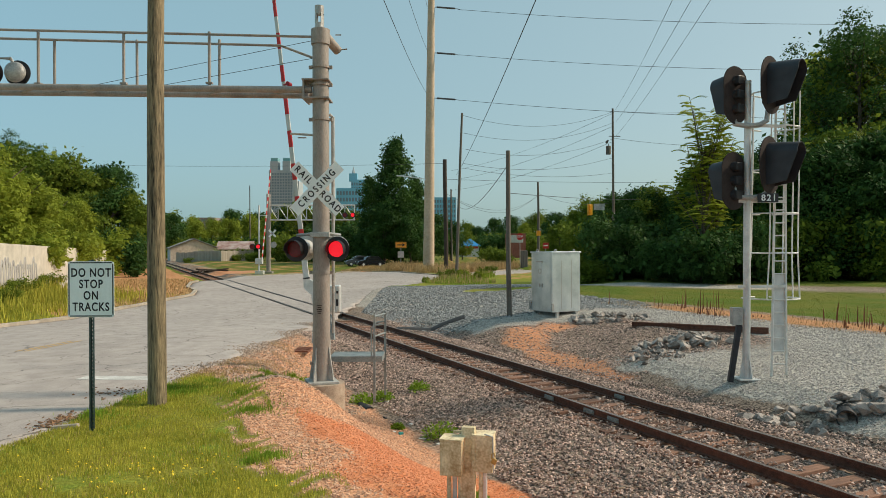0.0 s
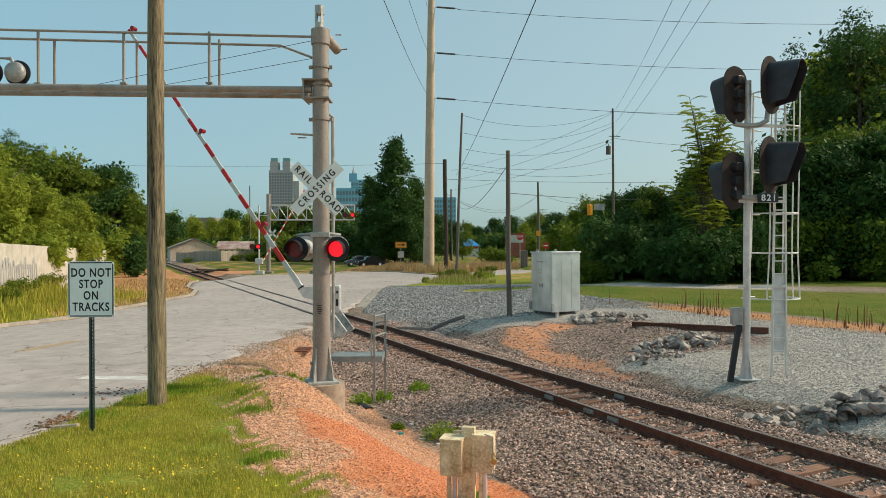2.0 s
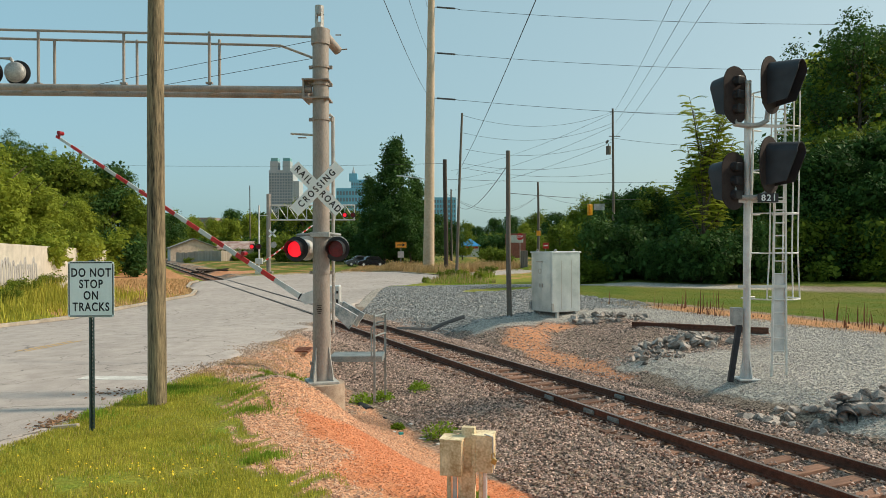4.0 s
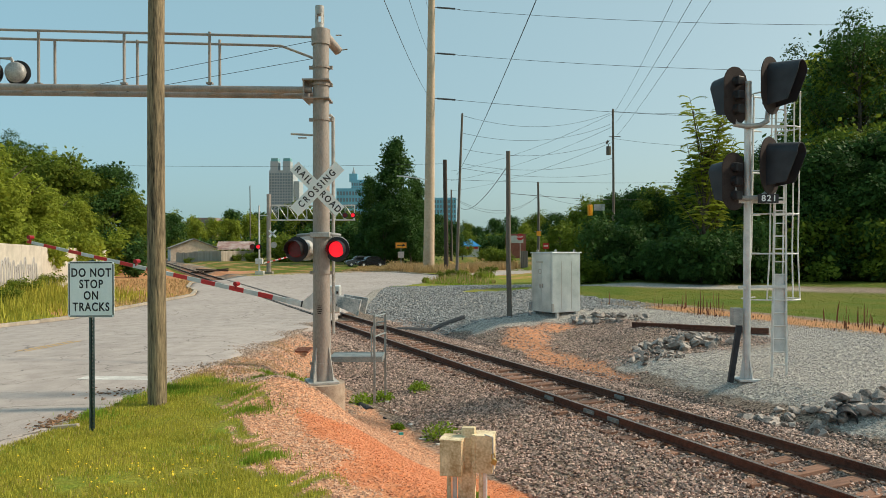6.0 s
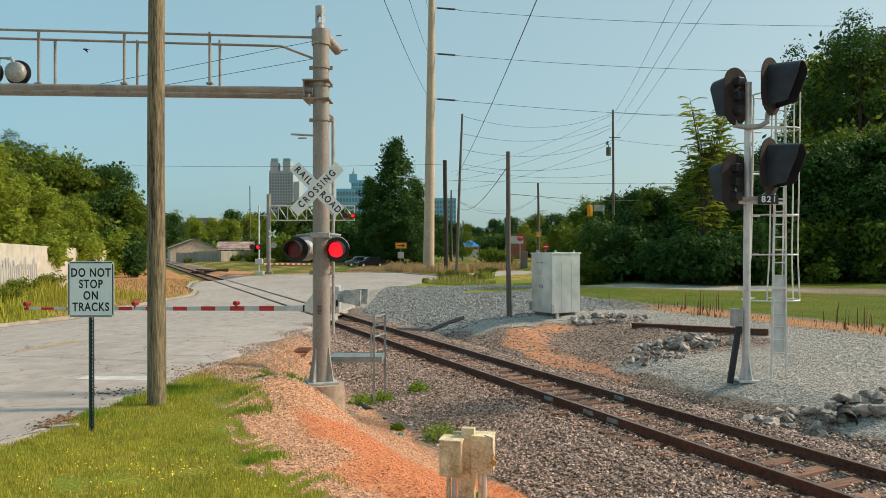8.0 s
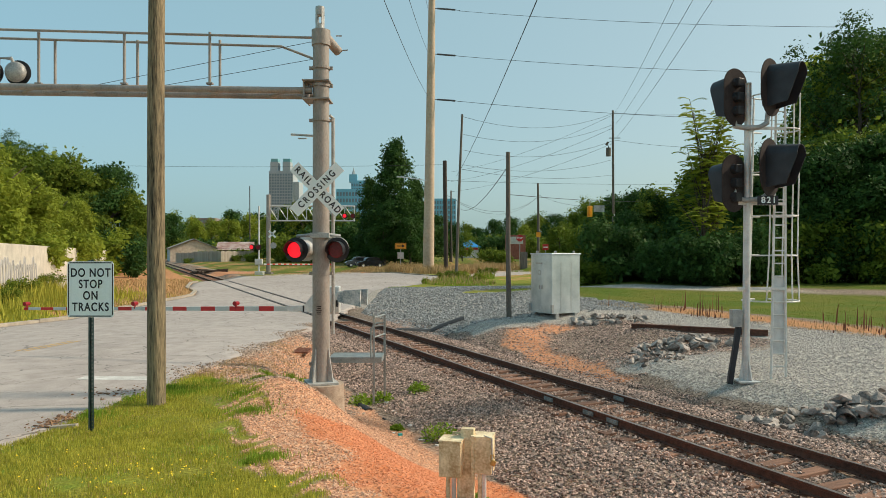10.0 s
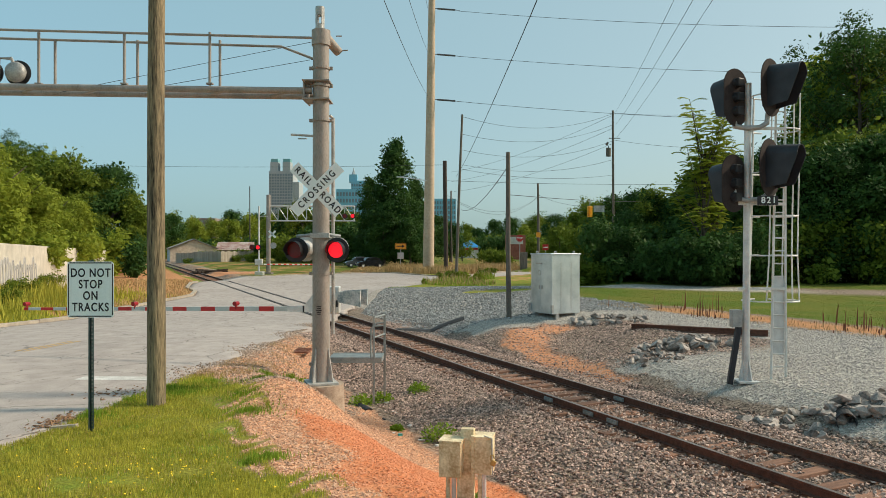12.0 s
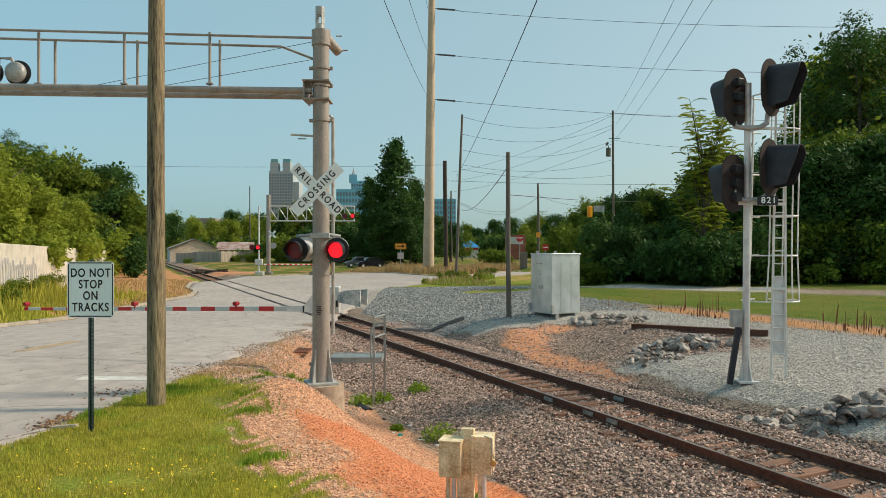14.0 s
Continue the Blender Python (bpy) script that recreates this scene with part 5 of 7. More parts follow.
def frond_meshes(h, seed, mat):
    """A young tree of rising shoots, each set with long feathered fronds."""
    rnd = random.Random(seed)
    bm = bmesh.new()
    tube(bm, (0, 0, -0.3), (0.2, 0, h * 0.6), 0.14, 0.08, 8)
    tips = []
    for k in range(26):
        t = rnd.uniform(0.2, 0.62)
        a = k * 2.4
        b = Vector((0.2 * t, 0, h * t))
        e = b + Vector((math.cos(a) * rnd.uniform(0.7, 2.0), math.sin(a) * rnd.uniform(0.7, 2.0), h * rnd.uniform(0.10, 0.34)))
        tube(bm, b, e, 0.05, 0.015, 6)
        tips.append((b, e))
    me = bpy.data.meshes.new("trunk"); bm.to_mesh(me); bm.free(); me.materials.append(BARK)
    verts = []
    for b, e in tips:
        for f in range(15):
            p = b.lerp(e, 0.3 + 0.7 * (f + 1) / 15)
            a = f * 2.4 + rnd.random()
            d = Vector((math.cos(a), math.sin(a), rnd.uniform(0.2, 0.9))).normalized()
            L = rnd.uniform(0.6, 1.15)
            side = d.cross(Vector((0, 0, 1))).normalized()
            for i in range(9):
                u = (i + 1) / 9
                c = p + d * L * u + Vector((0, 0, -0.45 * L * u * u))
                for s in (-1, 1):
                    q = side * s * 0.30 * (1.1 - 0.6 * u) + d * 0.10 + Vector((0, 0, -0.07))
                    w = d * 0.055
                    verts += [c, c + q * 0.5 + w, c + q, c + q * 0.5 - w]
    return me, mesh_of("crown", [tuple(v) for v in verts], [tuple(range(i, i + 4)) for i in range(0, len(verts), 4)], mat)

KINDS = {}

def tree_kind(key, blobs, n, leaf, mat, trunk, seed, droop=0.0):
    """Leaves grow coarser for the trees that stand farther off."""
    KINDS[key] = ([(110, crown_mesh("crown", blobs, n, leaf, mat, seed, droop)),
                   (350, crown_mesh("crown", blobs, int(n * 0.3), leaf * 1.8, mat, seed, droop)),
                   (9999, crown_mesh("crown", blobs, int(n * 0.08), leaf * 3.4, mat, seed, droop))], trunk)

tree_kind("oak", broad_blobs(12, 9, 1), 26000, 0.21, LEAF1, trunk_mesh(12, 0.28, 1), 1)
tree_kind("oak_b", broad_blobs(12, 9, 2), 26000, 0.21, LEAF3, trunk_mesh(12, 0.28, 2), 2)
tree_kind("maple", broad_blobs(12, 8, 3), 26000, 0.20, LEAF2, trunk_mesh(12, 0.25, 3), 3)
tree_kind("bush", bush_blobs(4, 6, 6), 16000, 0.16, LEAF3, None, 6)
tree_kind("bush_b", bush_blobs(4, 6, 7), 14000, 0.17, LEAF1, None, 7)
tree_kind("bush_y", bush_blobs(3, 5, 8), 9000, 0.17, LEAF2, None, 8)
KINDS["cedar"] = ([(9999, crown_mesh("crown", cone_blobs(24, 12.5, 5), 36000, 0.36, LEAF3, 5, 0.2, 0.2))], trunk_mesh(20, 0.4, 5, 0))
trunk, crown = tall_meshes(22, 0.34, 4, LEAF3)
KINDS["tall"] = ([(9999, crown)], trunk)
trunk, crown = frond_meshes(13, 9, LEAF2)
KINDS["plume"] = ([(9999, crown)], trunk)

TREE_LABELS = {"plume": "tall feathery light green sapling", "oak": "broad green deciduous tree in leaf", "oak_b": "dark green deciduous tree in leaf", "maple": "yellowing broadleaf tree in early autumn", "tall": "tall slender dark green tree with open crown",
               "cedar": "tall dense dark green evergreen tree", "bush": "dense dark green bush in a thicket", "bush_b": "leafy mid-green wild bush", "bush_y": "yellow-green bush in late summer"}

def plant(key, x, y, scale=1.0, turn=0.0, z=None, sz=None, group="trees"):
    crowns, trunk = KINDS[key]
    crown = next(c for limit, c in crowns if y < limit)
    name = "bush" if "bush" in key else "tree"
    t = thing(name, pose(x, y, (gz(x, y) if z is None else z), 0, 0, turn), TREE_LABELS[key], name, group)
    t.scale = (scale, scale, scale if sz is None else sz)
    c = new("crown", crown); c.parent = t
    if trunk:
        q = new("trunk", trunk); q.parent = t
    return t

def build_trees():
    rnd = random.Random(12)
    # thicket behind the field
    for i in range(19):
        d = 58 + rnd.uniform(-2, 3) - i * 0.4
        x = 13 + 1.58 * i
        plant("bush" if rnd.random() < 0.6 else "bush_b", x, d, rnd.uniform(0.65, 1.3), rnd.uniform(0, 360), sz=rnd.uniform(0.6, 1.6), group="thicket")
    # Light and shade put into leaf choice: paler oak where lit, oak_b where shaded.
    for x, d, k, s in ((17.9, 62, "oak_b", 0.66), (21.0, 63, "oak_b", 0.62), (23.0, 62, "oak", 0.7), (24.7, 60, "oak_b", 0.9), (25.6, 66, "oak", 0.95), (28.0, 62, "oak_b", 0.85), (30.0, 60, "oak_b", 1.0), (33.3, 62, "oak", 1.05), (33.7, 58, "oak", 1.05), (37.8, 60, "oak", 1.1),
                        (41.7, 60, "oak_b", 1.2), (39.3, 66, "tall", 1.15), (43.4, 69, "tall", 1.1), (43.4, 71, "maple", 2.02), (16.4, 66, "bush_b", 1.3), (33.6, 64, "oak", 0.9), (36.0, 55, "oak_b", 0.9)):
        plant(k, x, d, s, rnd.uniform(0, 360), group="thicket")
    for x, d, k, s in ((18.6, 50, "plume", 1.22), (20.2, 51.5, "plume", 0.95), (18.3, 49.2, "bush", 0.95), (20.4, 50.4, "bush", 1.05), (16.6, 52.0, "bush", 0.8), (16.4, 60, "oak_b", 0.5), (18.6, 60, "oak", 0.66), (20.8, 60, "oak_b", 0.6), (23.9, 57, "oak_b", 0.75), (25.5, 56, "oak_b", 0.7), (28.4, 55, "oak_b", 0.8), (30.3, 54, "oak_b", 0.85), (32.9, 54, "oak_b", 0.95), (34.5, 52, "oak_b", 0.8), (30.9, 58, "maple", 0.95), (36.1, 62, "maple", 1.0)):
        plant(k, x, d, s, rnd.uniform(0, 360), group="thicket")
    # trees behind the wall: yellow-green ones in front, dark round ones behind
    for x, d, k, s in ((-36.5, 55, "maple", 1.0), (-38.2, 62, "maple", 0.90), (-41.0, 71, "maple", 0.82), (-43.2, 80, "maple", 0.80), (-44.6, 86, "bush_y", 1.9), (-37.5, 58, "bush_y", 1.5), (-39.5, 67, "bush_y", 1.5), (-42.5, 76, "bush_b", 1.4), (-49.0, 66, "maple", 1.1),
                        (-61.0, 98, "oak", 1.5), (-56.5, 100, "oak", 1.45), (-52.0, 98, "oak", 1.40), (-49.0, 100, "oak_b", 1.28), (-46.8, 98, "oak", 1.12), (-43.9, 99, "oak", 0.84), (-67.5, 109, "tall", 1.0), (-47.0, 92, "bush", 1.5), (-51.0, 92, "bush", 1.6), (-44.2, 94, "bush", 1.2), (-56.0, 92, "bush", 1.6)):
        plant(k, x, d, s, rnd.uniform(0, 360))
    # middle distance beyond the house
    for x, d, k, s in ((-80.9, 210, "oak", 1.15), (-83.0, 230, "maple", 1.1), (-74.7, 190, "oak_b", 1.0), (-73.1, 220, "maple", 1.0), (-72.9, 240, "oak_b", 1.3), (-55.9, 200, "maple", 1.05), (-55.3, 210, "oak_b", 1.1), (-58.5, 190, "maple", 0.9), (-70.5, 200, "maple", 0.85), (-44.5, 180, "maple", 0.95),
                        (-37.8, 170, "oak_b", 1.1), (-33.4, 165, "oak", 1.2), (-30.9, 170, "oak_b", 1.0), (-26.0, 165, "oak_b", 1.1), (-22.0, 160, "oak", 1.0), (-34.6, 150, "bush_b", 1.5), (-22.4, 150, "bush", 1.9), (-17.5, 150, "bush", 2.1), (-26.1, 150, "bush", 1.8), (-74.4, 180, "oak_b", 0.9), (-86.8, 200, "oak_b", 1.0)):
        f = 1.25 if x < -40 else 1.0
        plant(k, x * f, d * f, s * f, rnd.uniform(0, 360))
    for x, d, k, s in ((-2.2, 150, "oak_b", 0.85), (1.6, 156, "oak_b", 0.75), (4.6, 165, "oak", 0.6), (-9.0, 132, "cedar", 1.0), (-14.5, 138, "cedar", 0.72), (-5.4, 136, "cedar", 0.7), (-10.8, 128, "oak_b", 0.85), (-6.0, 126, "oak_b", 0.75)):
        plant(k, x, d, s, rnd.uniform(0, 360))
    for x, d, k, s in ((10.2, 330, "oak", 1.3), (14.9, 300, "oak_b", 1.0), (21.4, 290, "oak_b", 1.25), (27.5, 280, "oak_b", 1.3), (35.6, 300, "oak", 1.3), (34.3, 240, "oak", 1.3), (37.6, 230, "oak_b", 1.2), (31.2, 170, "oak", 1.05), (33.6, 165, "oak", 1.25), (35.9, 160, "oak", 1.2), (25.1, 150, "oak", 0.7), (8.3, 120, "bush_b", 0.8), (9.9, 118, "bush_b", 0.7), (30.8, 260, "maple", 1.0), (37.3, 150, "oak_b", 1.2), (-2.2, 300, "oak_b", 1.0), (4.4, 340, "oak_b", 1.0), (42.2, 150, "oak_b", 1.2)):
        plant(k, x, d, s, rnd.uniform(0, 360))
    for i in range(22):
        d = rnd.uniform(216, 240)
        plant(rnd.choice(("bush_b", "bush", "bush_y")), d * (-0.43 + 0.27 * i / 21), d, rnd.uniform(1.3, 1.9), rnd.uniform(0, 360))
    for i in range(16):
        d = rnd.uniform(215, 260)
        plant(rnd.choice(("bush_b", "bush")), d * (0.045 + 0.17 * i / 15), d, rnd.uniform(1.3, 1.9), rnd.uniform(0, 360))
    # far woods on the horizon
    for i in range(60):
        a = -0.75 + 1.5 * i / 60
        d = rnd.uniform(420, 560)
        plant(rnd.choice(("oak", "oak_b", "maple", "oak_b")), d * math.tan(a), d, rnd.uniform(1.0, 1.35), rnd.uniform(0, 360), z=0.4, group="far woods")
build_trees()

# ---- service platform beside the mast ----
def build_platform():
    t = thing("service_platform", pose(-2.28, 14.0, 0.5), "grey steel service platform with a railing and ladder legs", "platform")
    bm = bmesh.new(); box(bm, (1.05, 0.62, 0.03), (0.52, 0.2, 0.70)); box(bm, (1.05, 0.03, 0.11), (0.52, -0.11, 0.67)); box(bm, (1.05, 0.03, 0.11), (0.52, 0.51, 0.67)); box(bm, (0.03, 0.62, 0.11), (1.04, 0.2, 0.67))
    part("deck", bm, PLATFORM, t)
    for x, y in ((0.86, -0.11), (1.06, -0.11), (0.86, 0.5), (1.06, 0.5)):
        if x < 1:
            bm = bmesh.new(); pipe(bm, [(x - 0.02, y, 0.7), (x - 0.02, y, 1.28), (x + 0.03, y, 1.34), (x + 0.2, y, 1.36)], 0.016)
            part("handrail", bm, PLATFORM, t)
        else:
            bm = bmesh.new(); box(bm, (0.045, 0.03, 1.75), (x - 0.16 * (y < 0), y + (-0.032 if y < 0 else 0.032), 0.69))
            part("leg", bm, PLATFORM, t)
    for z in (1.12, 1.52):
        bm = bmesh.new(); tube(bm, (0.9, -0.11, z), (1.06, 0.5, z), 0.016)
        part("rung", bm, PLATFORM, t)
build_platform()

# ---- post with two junction boxes ----
def build_box_post():
    x, y = 0.215, 6.0
    zb = gz(x, y)
    t = thing("junction_post", pose(x, y, zb, 0, 0, -14), "chipped beige post carrying two padlocked junction boxes", "junction box")
    h = 1.845 - zb
    bm = bmesh.new(); box(bm, (0.115, 0.07, h + 0.1), (0, 0, h / 2 - 0.05), bevel=0.006)
    part("post", bm, BEIGE, t)
    for sx, name in ((-1, "junction_box"), (1, "junction_box")):
        bm = bmesh.new()
        if sx < 0: box(bm, (0.19, 0.20, 0.30), (-0.125, -0.06, h - 0.24), bevel=0.008)
        else: box(bm, (0.17, 0.17, 0.31), (0.13, 0.03, h - 0.22), bevel=0.008)
        b = part(name, bm, BEIGE, t)
        bm = bmesh.new()
        if sx < 0: box(bm, (0.20, 0.21, 0.012), (-0.125, -0.06, h - 0.085)); box(bm, (0.11, 0.012, 0.02), (-0.09, 0.04, h - 0.06))
        else: box(bm, (0.18, 0.18, 0.012), (0.13, 0.03, h - 0.06))
        part("lid", bm, BEIGE, b)
    bm = bmesh.new(); box(bm, (0.03, 0.03, 0.34), (0.055, -0.05, h - 0.22))
    part("hinge_strip", bm, BEIGE, t)
    bm = bmesh.new(); pipe(bm, [(0.15, -0.065, h - 0.04), (0.22, -0.065, h - 0.06), (0.225, -0.065, h - 0.36)], 0.006)
    part("hasp", bm, GALV, t)
    BRASS = material("old_brass", (0.35, 0.22, 0.07), (0.6, 0.42, 0.16), 9, 0.45, 0.7, 0.1)
    bm = bmesh.new(); box(bm, (0.045, 0.02, 0.05), (0.235, -0.085, h - 0.26), (0, 25, 0), 0.006); pipe(bm, [(0.215, -0.085, h - 0.24), (0.215, -0.085, h - 0.20), (0.235, -0.085, h - 0.19), (0.245, -0.085, h - 0.225)], 0.005)
    part("padlock", bm, BRASS, t, "small brass padlock")
    for px, m in ((-0.17, BEIGE), (-0.12, ALU), (-0.07, BEIGE), (0.11, BEIGE), (0.145, ALU)):
        bm = bmesh.new(); tube(bm, (px, -0.02, -0.1), (px, -0.02, h - 0.36), 0.02)
        part("conduit", bm, m, t)
build_box_post()

# ---- culverts, loose rail, debris ----
BLACKPIPE = material("black_corrugated_plastic", (0.012, 0.012, 0.013), (0.04, 0.04, 0.042), 9, 0.6, 0, 0.1)
def culvert(a, b, r, label):
    a, b = Vector(a), Vector(b)
    bm = bmesh.new()
    n = 24
    prev = None
    for i in range(n + 1):
        c = a.lerp(b, i / n)
        q = (b - a).to_track_quat("Z", "Y").to_matrix()
        k = r * (1.0 + 0.05 * (i % 2))
        row = [[bm.verts.new(c + q @ Vector((s * k * math.cos(w), s * k * math.sin(w), 0))) for w in (2 * math.pi * j / 20 for j in range(20))] for s in (1.0, 0.9)]
        if prev:
            for j in range(20):
                bm.faces.new((prev[0][j], prev[0][(j + 1) % 20], row[0][(j + 1) % 20], row[0][j]))
                bm.faces.new((prev[1][(j + 1) % 20], prev[1][j], row[1][j], row[1][(j + 1) % 20]))
        else:
            for j in range(20):
                bm.faces.new((row[0][j], row[0][(j + 1) % 20], row[1][(j + 1) % 20], row[1][j]))
        prev = row
    tagged(finish("culvert_pipe", bm, BLACKPIPE), label, "pipe")
culvert((7.98, 13.75, -0.04), (8.5, 14.9, 0.0), 0.19, "black corrugated culvert pipe among riprap rocks")
culvert((-1.80, 16.95, -0.62), (-2.1, 17.45, -0.60), 0.13, "dark drain pipe end in the ditch bank")

def loose_rail(a, b):
    a, b = Vector(a), Vector(b)
    d = (b - a)
    bm = bmesh.new()
    q = d.to_track_quat("Y", "Z").to_matrix()
    rows = [[bm.verts.new(c + q @ Vector((u * 1.1, 0, (w + 0.17) * 1.2))) for u, w in rail_profile()] for c in (a, b)]
    n = len(rows[0])
    for i in range(n):
        bm.faces.new((rows[0][i], rows[0][(i + 1) % n], rows[1][(i + 1) % n], rows[1][i]))
    bm.faces.new(rows[0][::-1]); bm.faces.new(rows[1])
    bmesh.ops.recalc_face_normals(bm, faces=bm.faces)
    tagged(finish("loose_rail", bm, RAILRUST), "rusty length of rail lying on the gravel", "rail")
loose_rail((6.75, 24.9, gz(6.75, 24.9) + 0.02), (10.57, 22.6, gz(10.57, 22.6) + 0.02))

def build_strip():
    bm = bmesh.new()
    prev = None
    for i in range(13):
        u = i / 12
        x, y = -2.05 + 3.0 * u, 30.4 + 0.9 * u
        z = gz(x, y) + 0.01 + 0.05 * u * u
        row = [bm.verts.new((x, y - 0.3 + 0.6 * k / 8, z + 0.13 * math.sin(math.pi * k / 8))) for k in range(9)] + [bm.verts.new((x, y - 0.27 + 0.54 * k / 8, z - 0.03 + 0.12 * math.sin(math.pi * k / 8))) for k in range(8, -1, -1)]
        if prev:
            for j in range(17):
                bm.faces.new((prev[j], prev[j + 1], row[j + 1], row[j]))
        prev = row
    tagged(finish("split_pipe", bm, BLACKPIPE), "black split drain pipe lying on gravel", "pipe")
build_strip()

def debris(name, x, y, size, mat, label, cat, turn=0, lift=0.0):
    bm = bmesh.new(); box(bm, size, (0, 0, size[2] / 2), bevel=min(size) * 0.15)
    for v in bm.verts:
        v.co += Vector((random.uniform(-1, 1), random.uniform(-1, 1), random.uniform(-1, 1))) * min(size) * 0.12
    ob = finish(name, bm, mat)
    ob.matrix_basis = pose(x, y, gz(x, y) + lift, 0, random.uniform(-6, 6), turn)
    tagged(ob, label, cat)
PAPER = material("dirty_white_paper", (0.45, 0.43, 0.4), (0.7, 0.68, 0.64), 6, 0.8, 0, 0.1)
TEAL = material("teal_plastic", (0.02, 0.25, 0.24), (0.04, 0.38, 0.36), 6, 0.4, 0, 0)
random.seed(3)
for i in range(26):
    s = random.uniform(-1.5, 6)
    q = on_track(random.uniform(-4.7, -3.2), s)
    debris("litter", q.x, q.y, (random.uniform(0.05, 0.16), random.uniform(0.03, 0.1), random.uniform(0.01, 0.04)), random.choice((PAPER, PAPER, CONCRETE, BLACKPIPE)), "scrap of litter lying in the ditch", "litter", random.uniform(0, 180))
debris("bottle_cap", -0.9, 14.6, (0.09, 0.06, 0.05), TEAL, "bright teal plastic scrap in the ditch", "litter", 30)
debris("wood_scrap", -5.15, 9.45, (0.34, 0.09, 0.05), KERB, "pale wood scrap lying at the road's edge", "wood scrap", 8)
TWIG = material("dead_twig", (0.16, 0.10, 0.06), (0.38, 0.28, 0.19), 9, 0.9, 0, 0.2)
for i in range(120):
    s = random.uniform(-8, 5)
    q = on_track(random.uniform(-4.2, -2.6), s)
    z = gz(q.x, q.y) + 0.04
    a = random.uniform(0, 6.28)
    L = random.uniform(0.15, 0.5)
    bm = bmesh.new(); pipe(bm, [(0, 0, 0), (L * 0.5 * math.cos(a), L * 0.5 * math.sin(a), 0.04), (L * math.cos(a + 0.3), L * math.sin(a + 0.3), 0.0)], 0.006, 5)
    ob = finish("twig", bm, TWIG); ob.matrix_basis = pose(q.x, q.y, z)
    tagged(ob, "dry brown twig on the ballast slope", "twig", "twigs")
LEAFLITTER = material("dead_leaves", (0.10, 0.05, 0.03), (0.3, 0.17, 0.09), 9, 0.9, 0, 0.2, random_tint=0.6, island=True)
rng = np.random.default_rng(40)
x = np.concatenate([rng.normal(-5.55, 0.16, 160), rng.normal(-6.0, 0.25, 60)]); y = np.concatenate([rng.normal(10.2, 0.35, 160), rng.normal(12.6, 0.3, 60)])
ok = (x < -5.2); x, y = x[ok], y[ok]
stones("leaf_litter", np.stack([x, y, road_z(y) + 0.02], 1), 0.022 * rng.uniform(0.6, 1.8, len(x)), LEAFLITTER, "drift of dead brown leaves at the road edge", "leaves", 9, 0.4)
# rusty grating behind the mast
bm = bmesh.new()
for i in range(9):
    box(bm, (0.75, 0.05, 0.05), (0, i * 0.1, 0.03))
for i in (-1, 1):
    box(bm, (0.05, 0.9, 0.05), (i * 0.36, 0.4, 0.02))
ob = finish("steel_grating", bm, material("red_rust", (0.14, 0.05, 0.03), (0.30, 0.13, 0.08), 9, 0.85, 0.1, 0.3)); ob.matrix_basis = pose(-4.5, 21.2, gz(-4.5, 21.2))
tagged(ob, "rust-red steel grating lying on the ground", "grating")

# ---- small plants in the stones ----
def build_sprigs():
    for i, (x, y, s) in enumerate(((-0.62, 18.2, 0.30), (-0.05, 14.35, 0.42), (-1.0, 15.1, 0.13), (-3.55, 17.4, 0.28), (-2.05, 17.6, 0.34), (-2.9, 17.6, 0.3), (-1.55, 17.8, 0.3), (0.45, 9.4, 0.18))):
        rng = np.random.default_rng(50 + i)
        n = 420
        d = rng.normal(size=(n, 3)); d[:, 2] = np.abs(d[:, 2]); d /= np.linalg.norm(d, axis=1, keepdims=True)
        c = d * s * rng.uniform(0.3, 1.0, n)[:, None] * np.array([1, 1, 0.75])
        a = d + rng.normal(0, 0.5, (n, 3)); a /= np.linalg.norm(a, axis=1, keepdims=True)
        b = np.cross(a, rng.normal(size=(n, 3))); b /= np.linalg.norm(b, axis=1, keepdims=True)
        L = 0.07 * rng.uniform(0.6, 1.3, n)[:, None]
        v = np.stack([c, c + a * L * 0.5 + b * L * 0.3, c + a * L, c + a * L * 0.5 - b * L * 0.3], 1).reshape(-1, 3)
        ob = new("weed_plant", mesh_of("weed_plant", v, np.arange(n * 4).reshape(n, 4), GRASSG))
        ob.matrix_basis = pose(x, y, gz(x, y))
        tagged(ob, "small leafy green weed growing among the stones", "plant", "weeds in the ballast", "stuff")
build_sprigs()

# ---- kerbs and markings ----
def strip(name, pts, w, h, mat, label, cat, kind="", lift=0.0):
    """A long low block that follows pts (x, y) on the road."""
    bm = bmesh.new()
    prev = None
    for i, (x, y) in enumerate(pts):
        a, b = pts[max(0, i - 1)], pts[min(len(pts) - 1, i + 1)]
        d = Vector((b[0] - a[0], b[1] - a[1], 0)).normalized()
        nrm = Vector((-d.y, d.x, 0)) * w / 2
        z = float(road_z(y)) + lift
        c = Vector((x, y, z))
        row = [bm.verts.new(q) for q in (c - nrm + Vector((0, 0, -0.1)), c - nrm + Vector((0, 0, h)), c + nrm + Vector((0, 0, h)), c + nrm + Vector((0, 0, -0.1)))]
        if prev:
            for j in range(3):
                bm.faces.new((prev[j], prev[j + 1], row[j + 1], row[j]))
        prev = row
    bmesh.ops.recalc_face_normals(bm, faces=bm.faces)
    return tagged(finish(name, bm, mat), label, cat, kind=kind)
for y0 in range(22, 50, 3):
    strip("kerb", [(float(road_left(y)) - 0.1, y) for y in (y0, y0 + 1, y0 + 2, y0 + 2.96)], 0.25, 0.14 + 0.02 * (y0 % 2), KERB, "weathered concrete kerb along the road", "kerb", "structure")
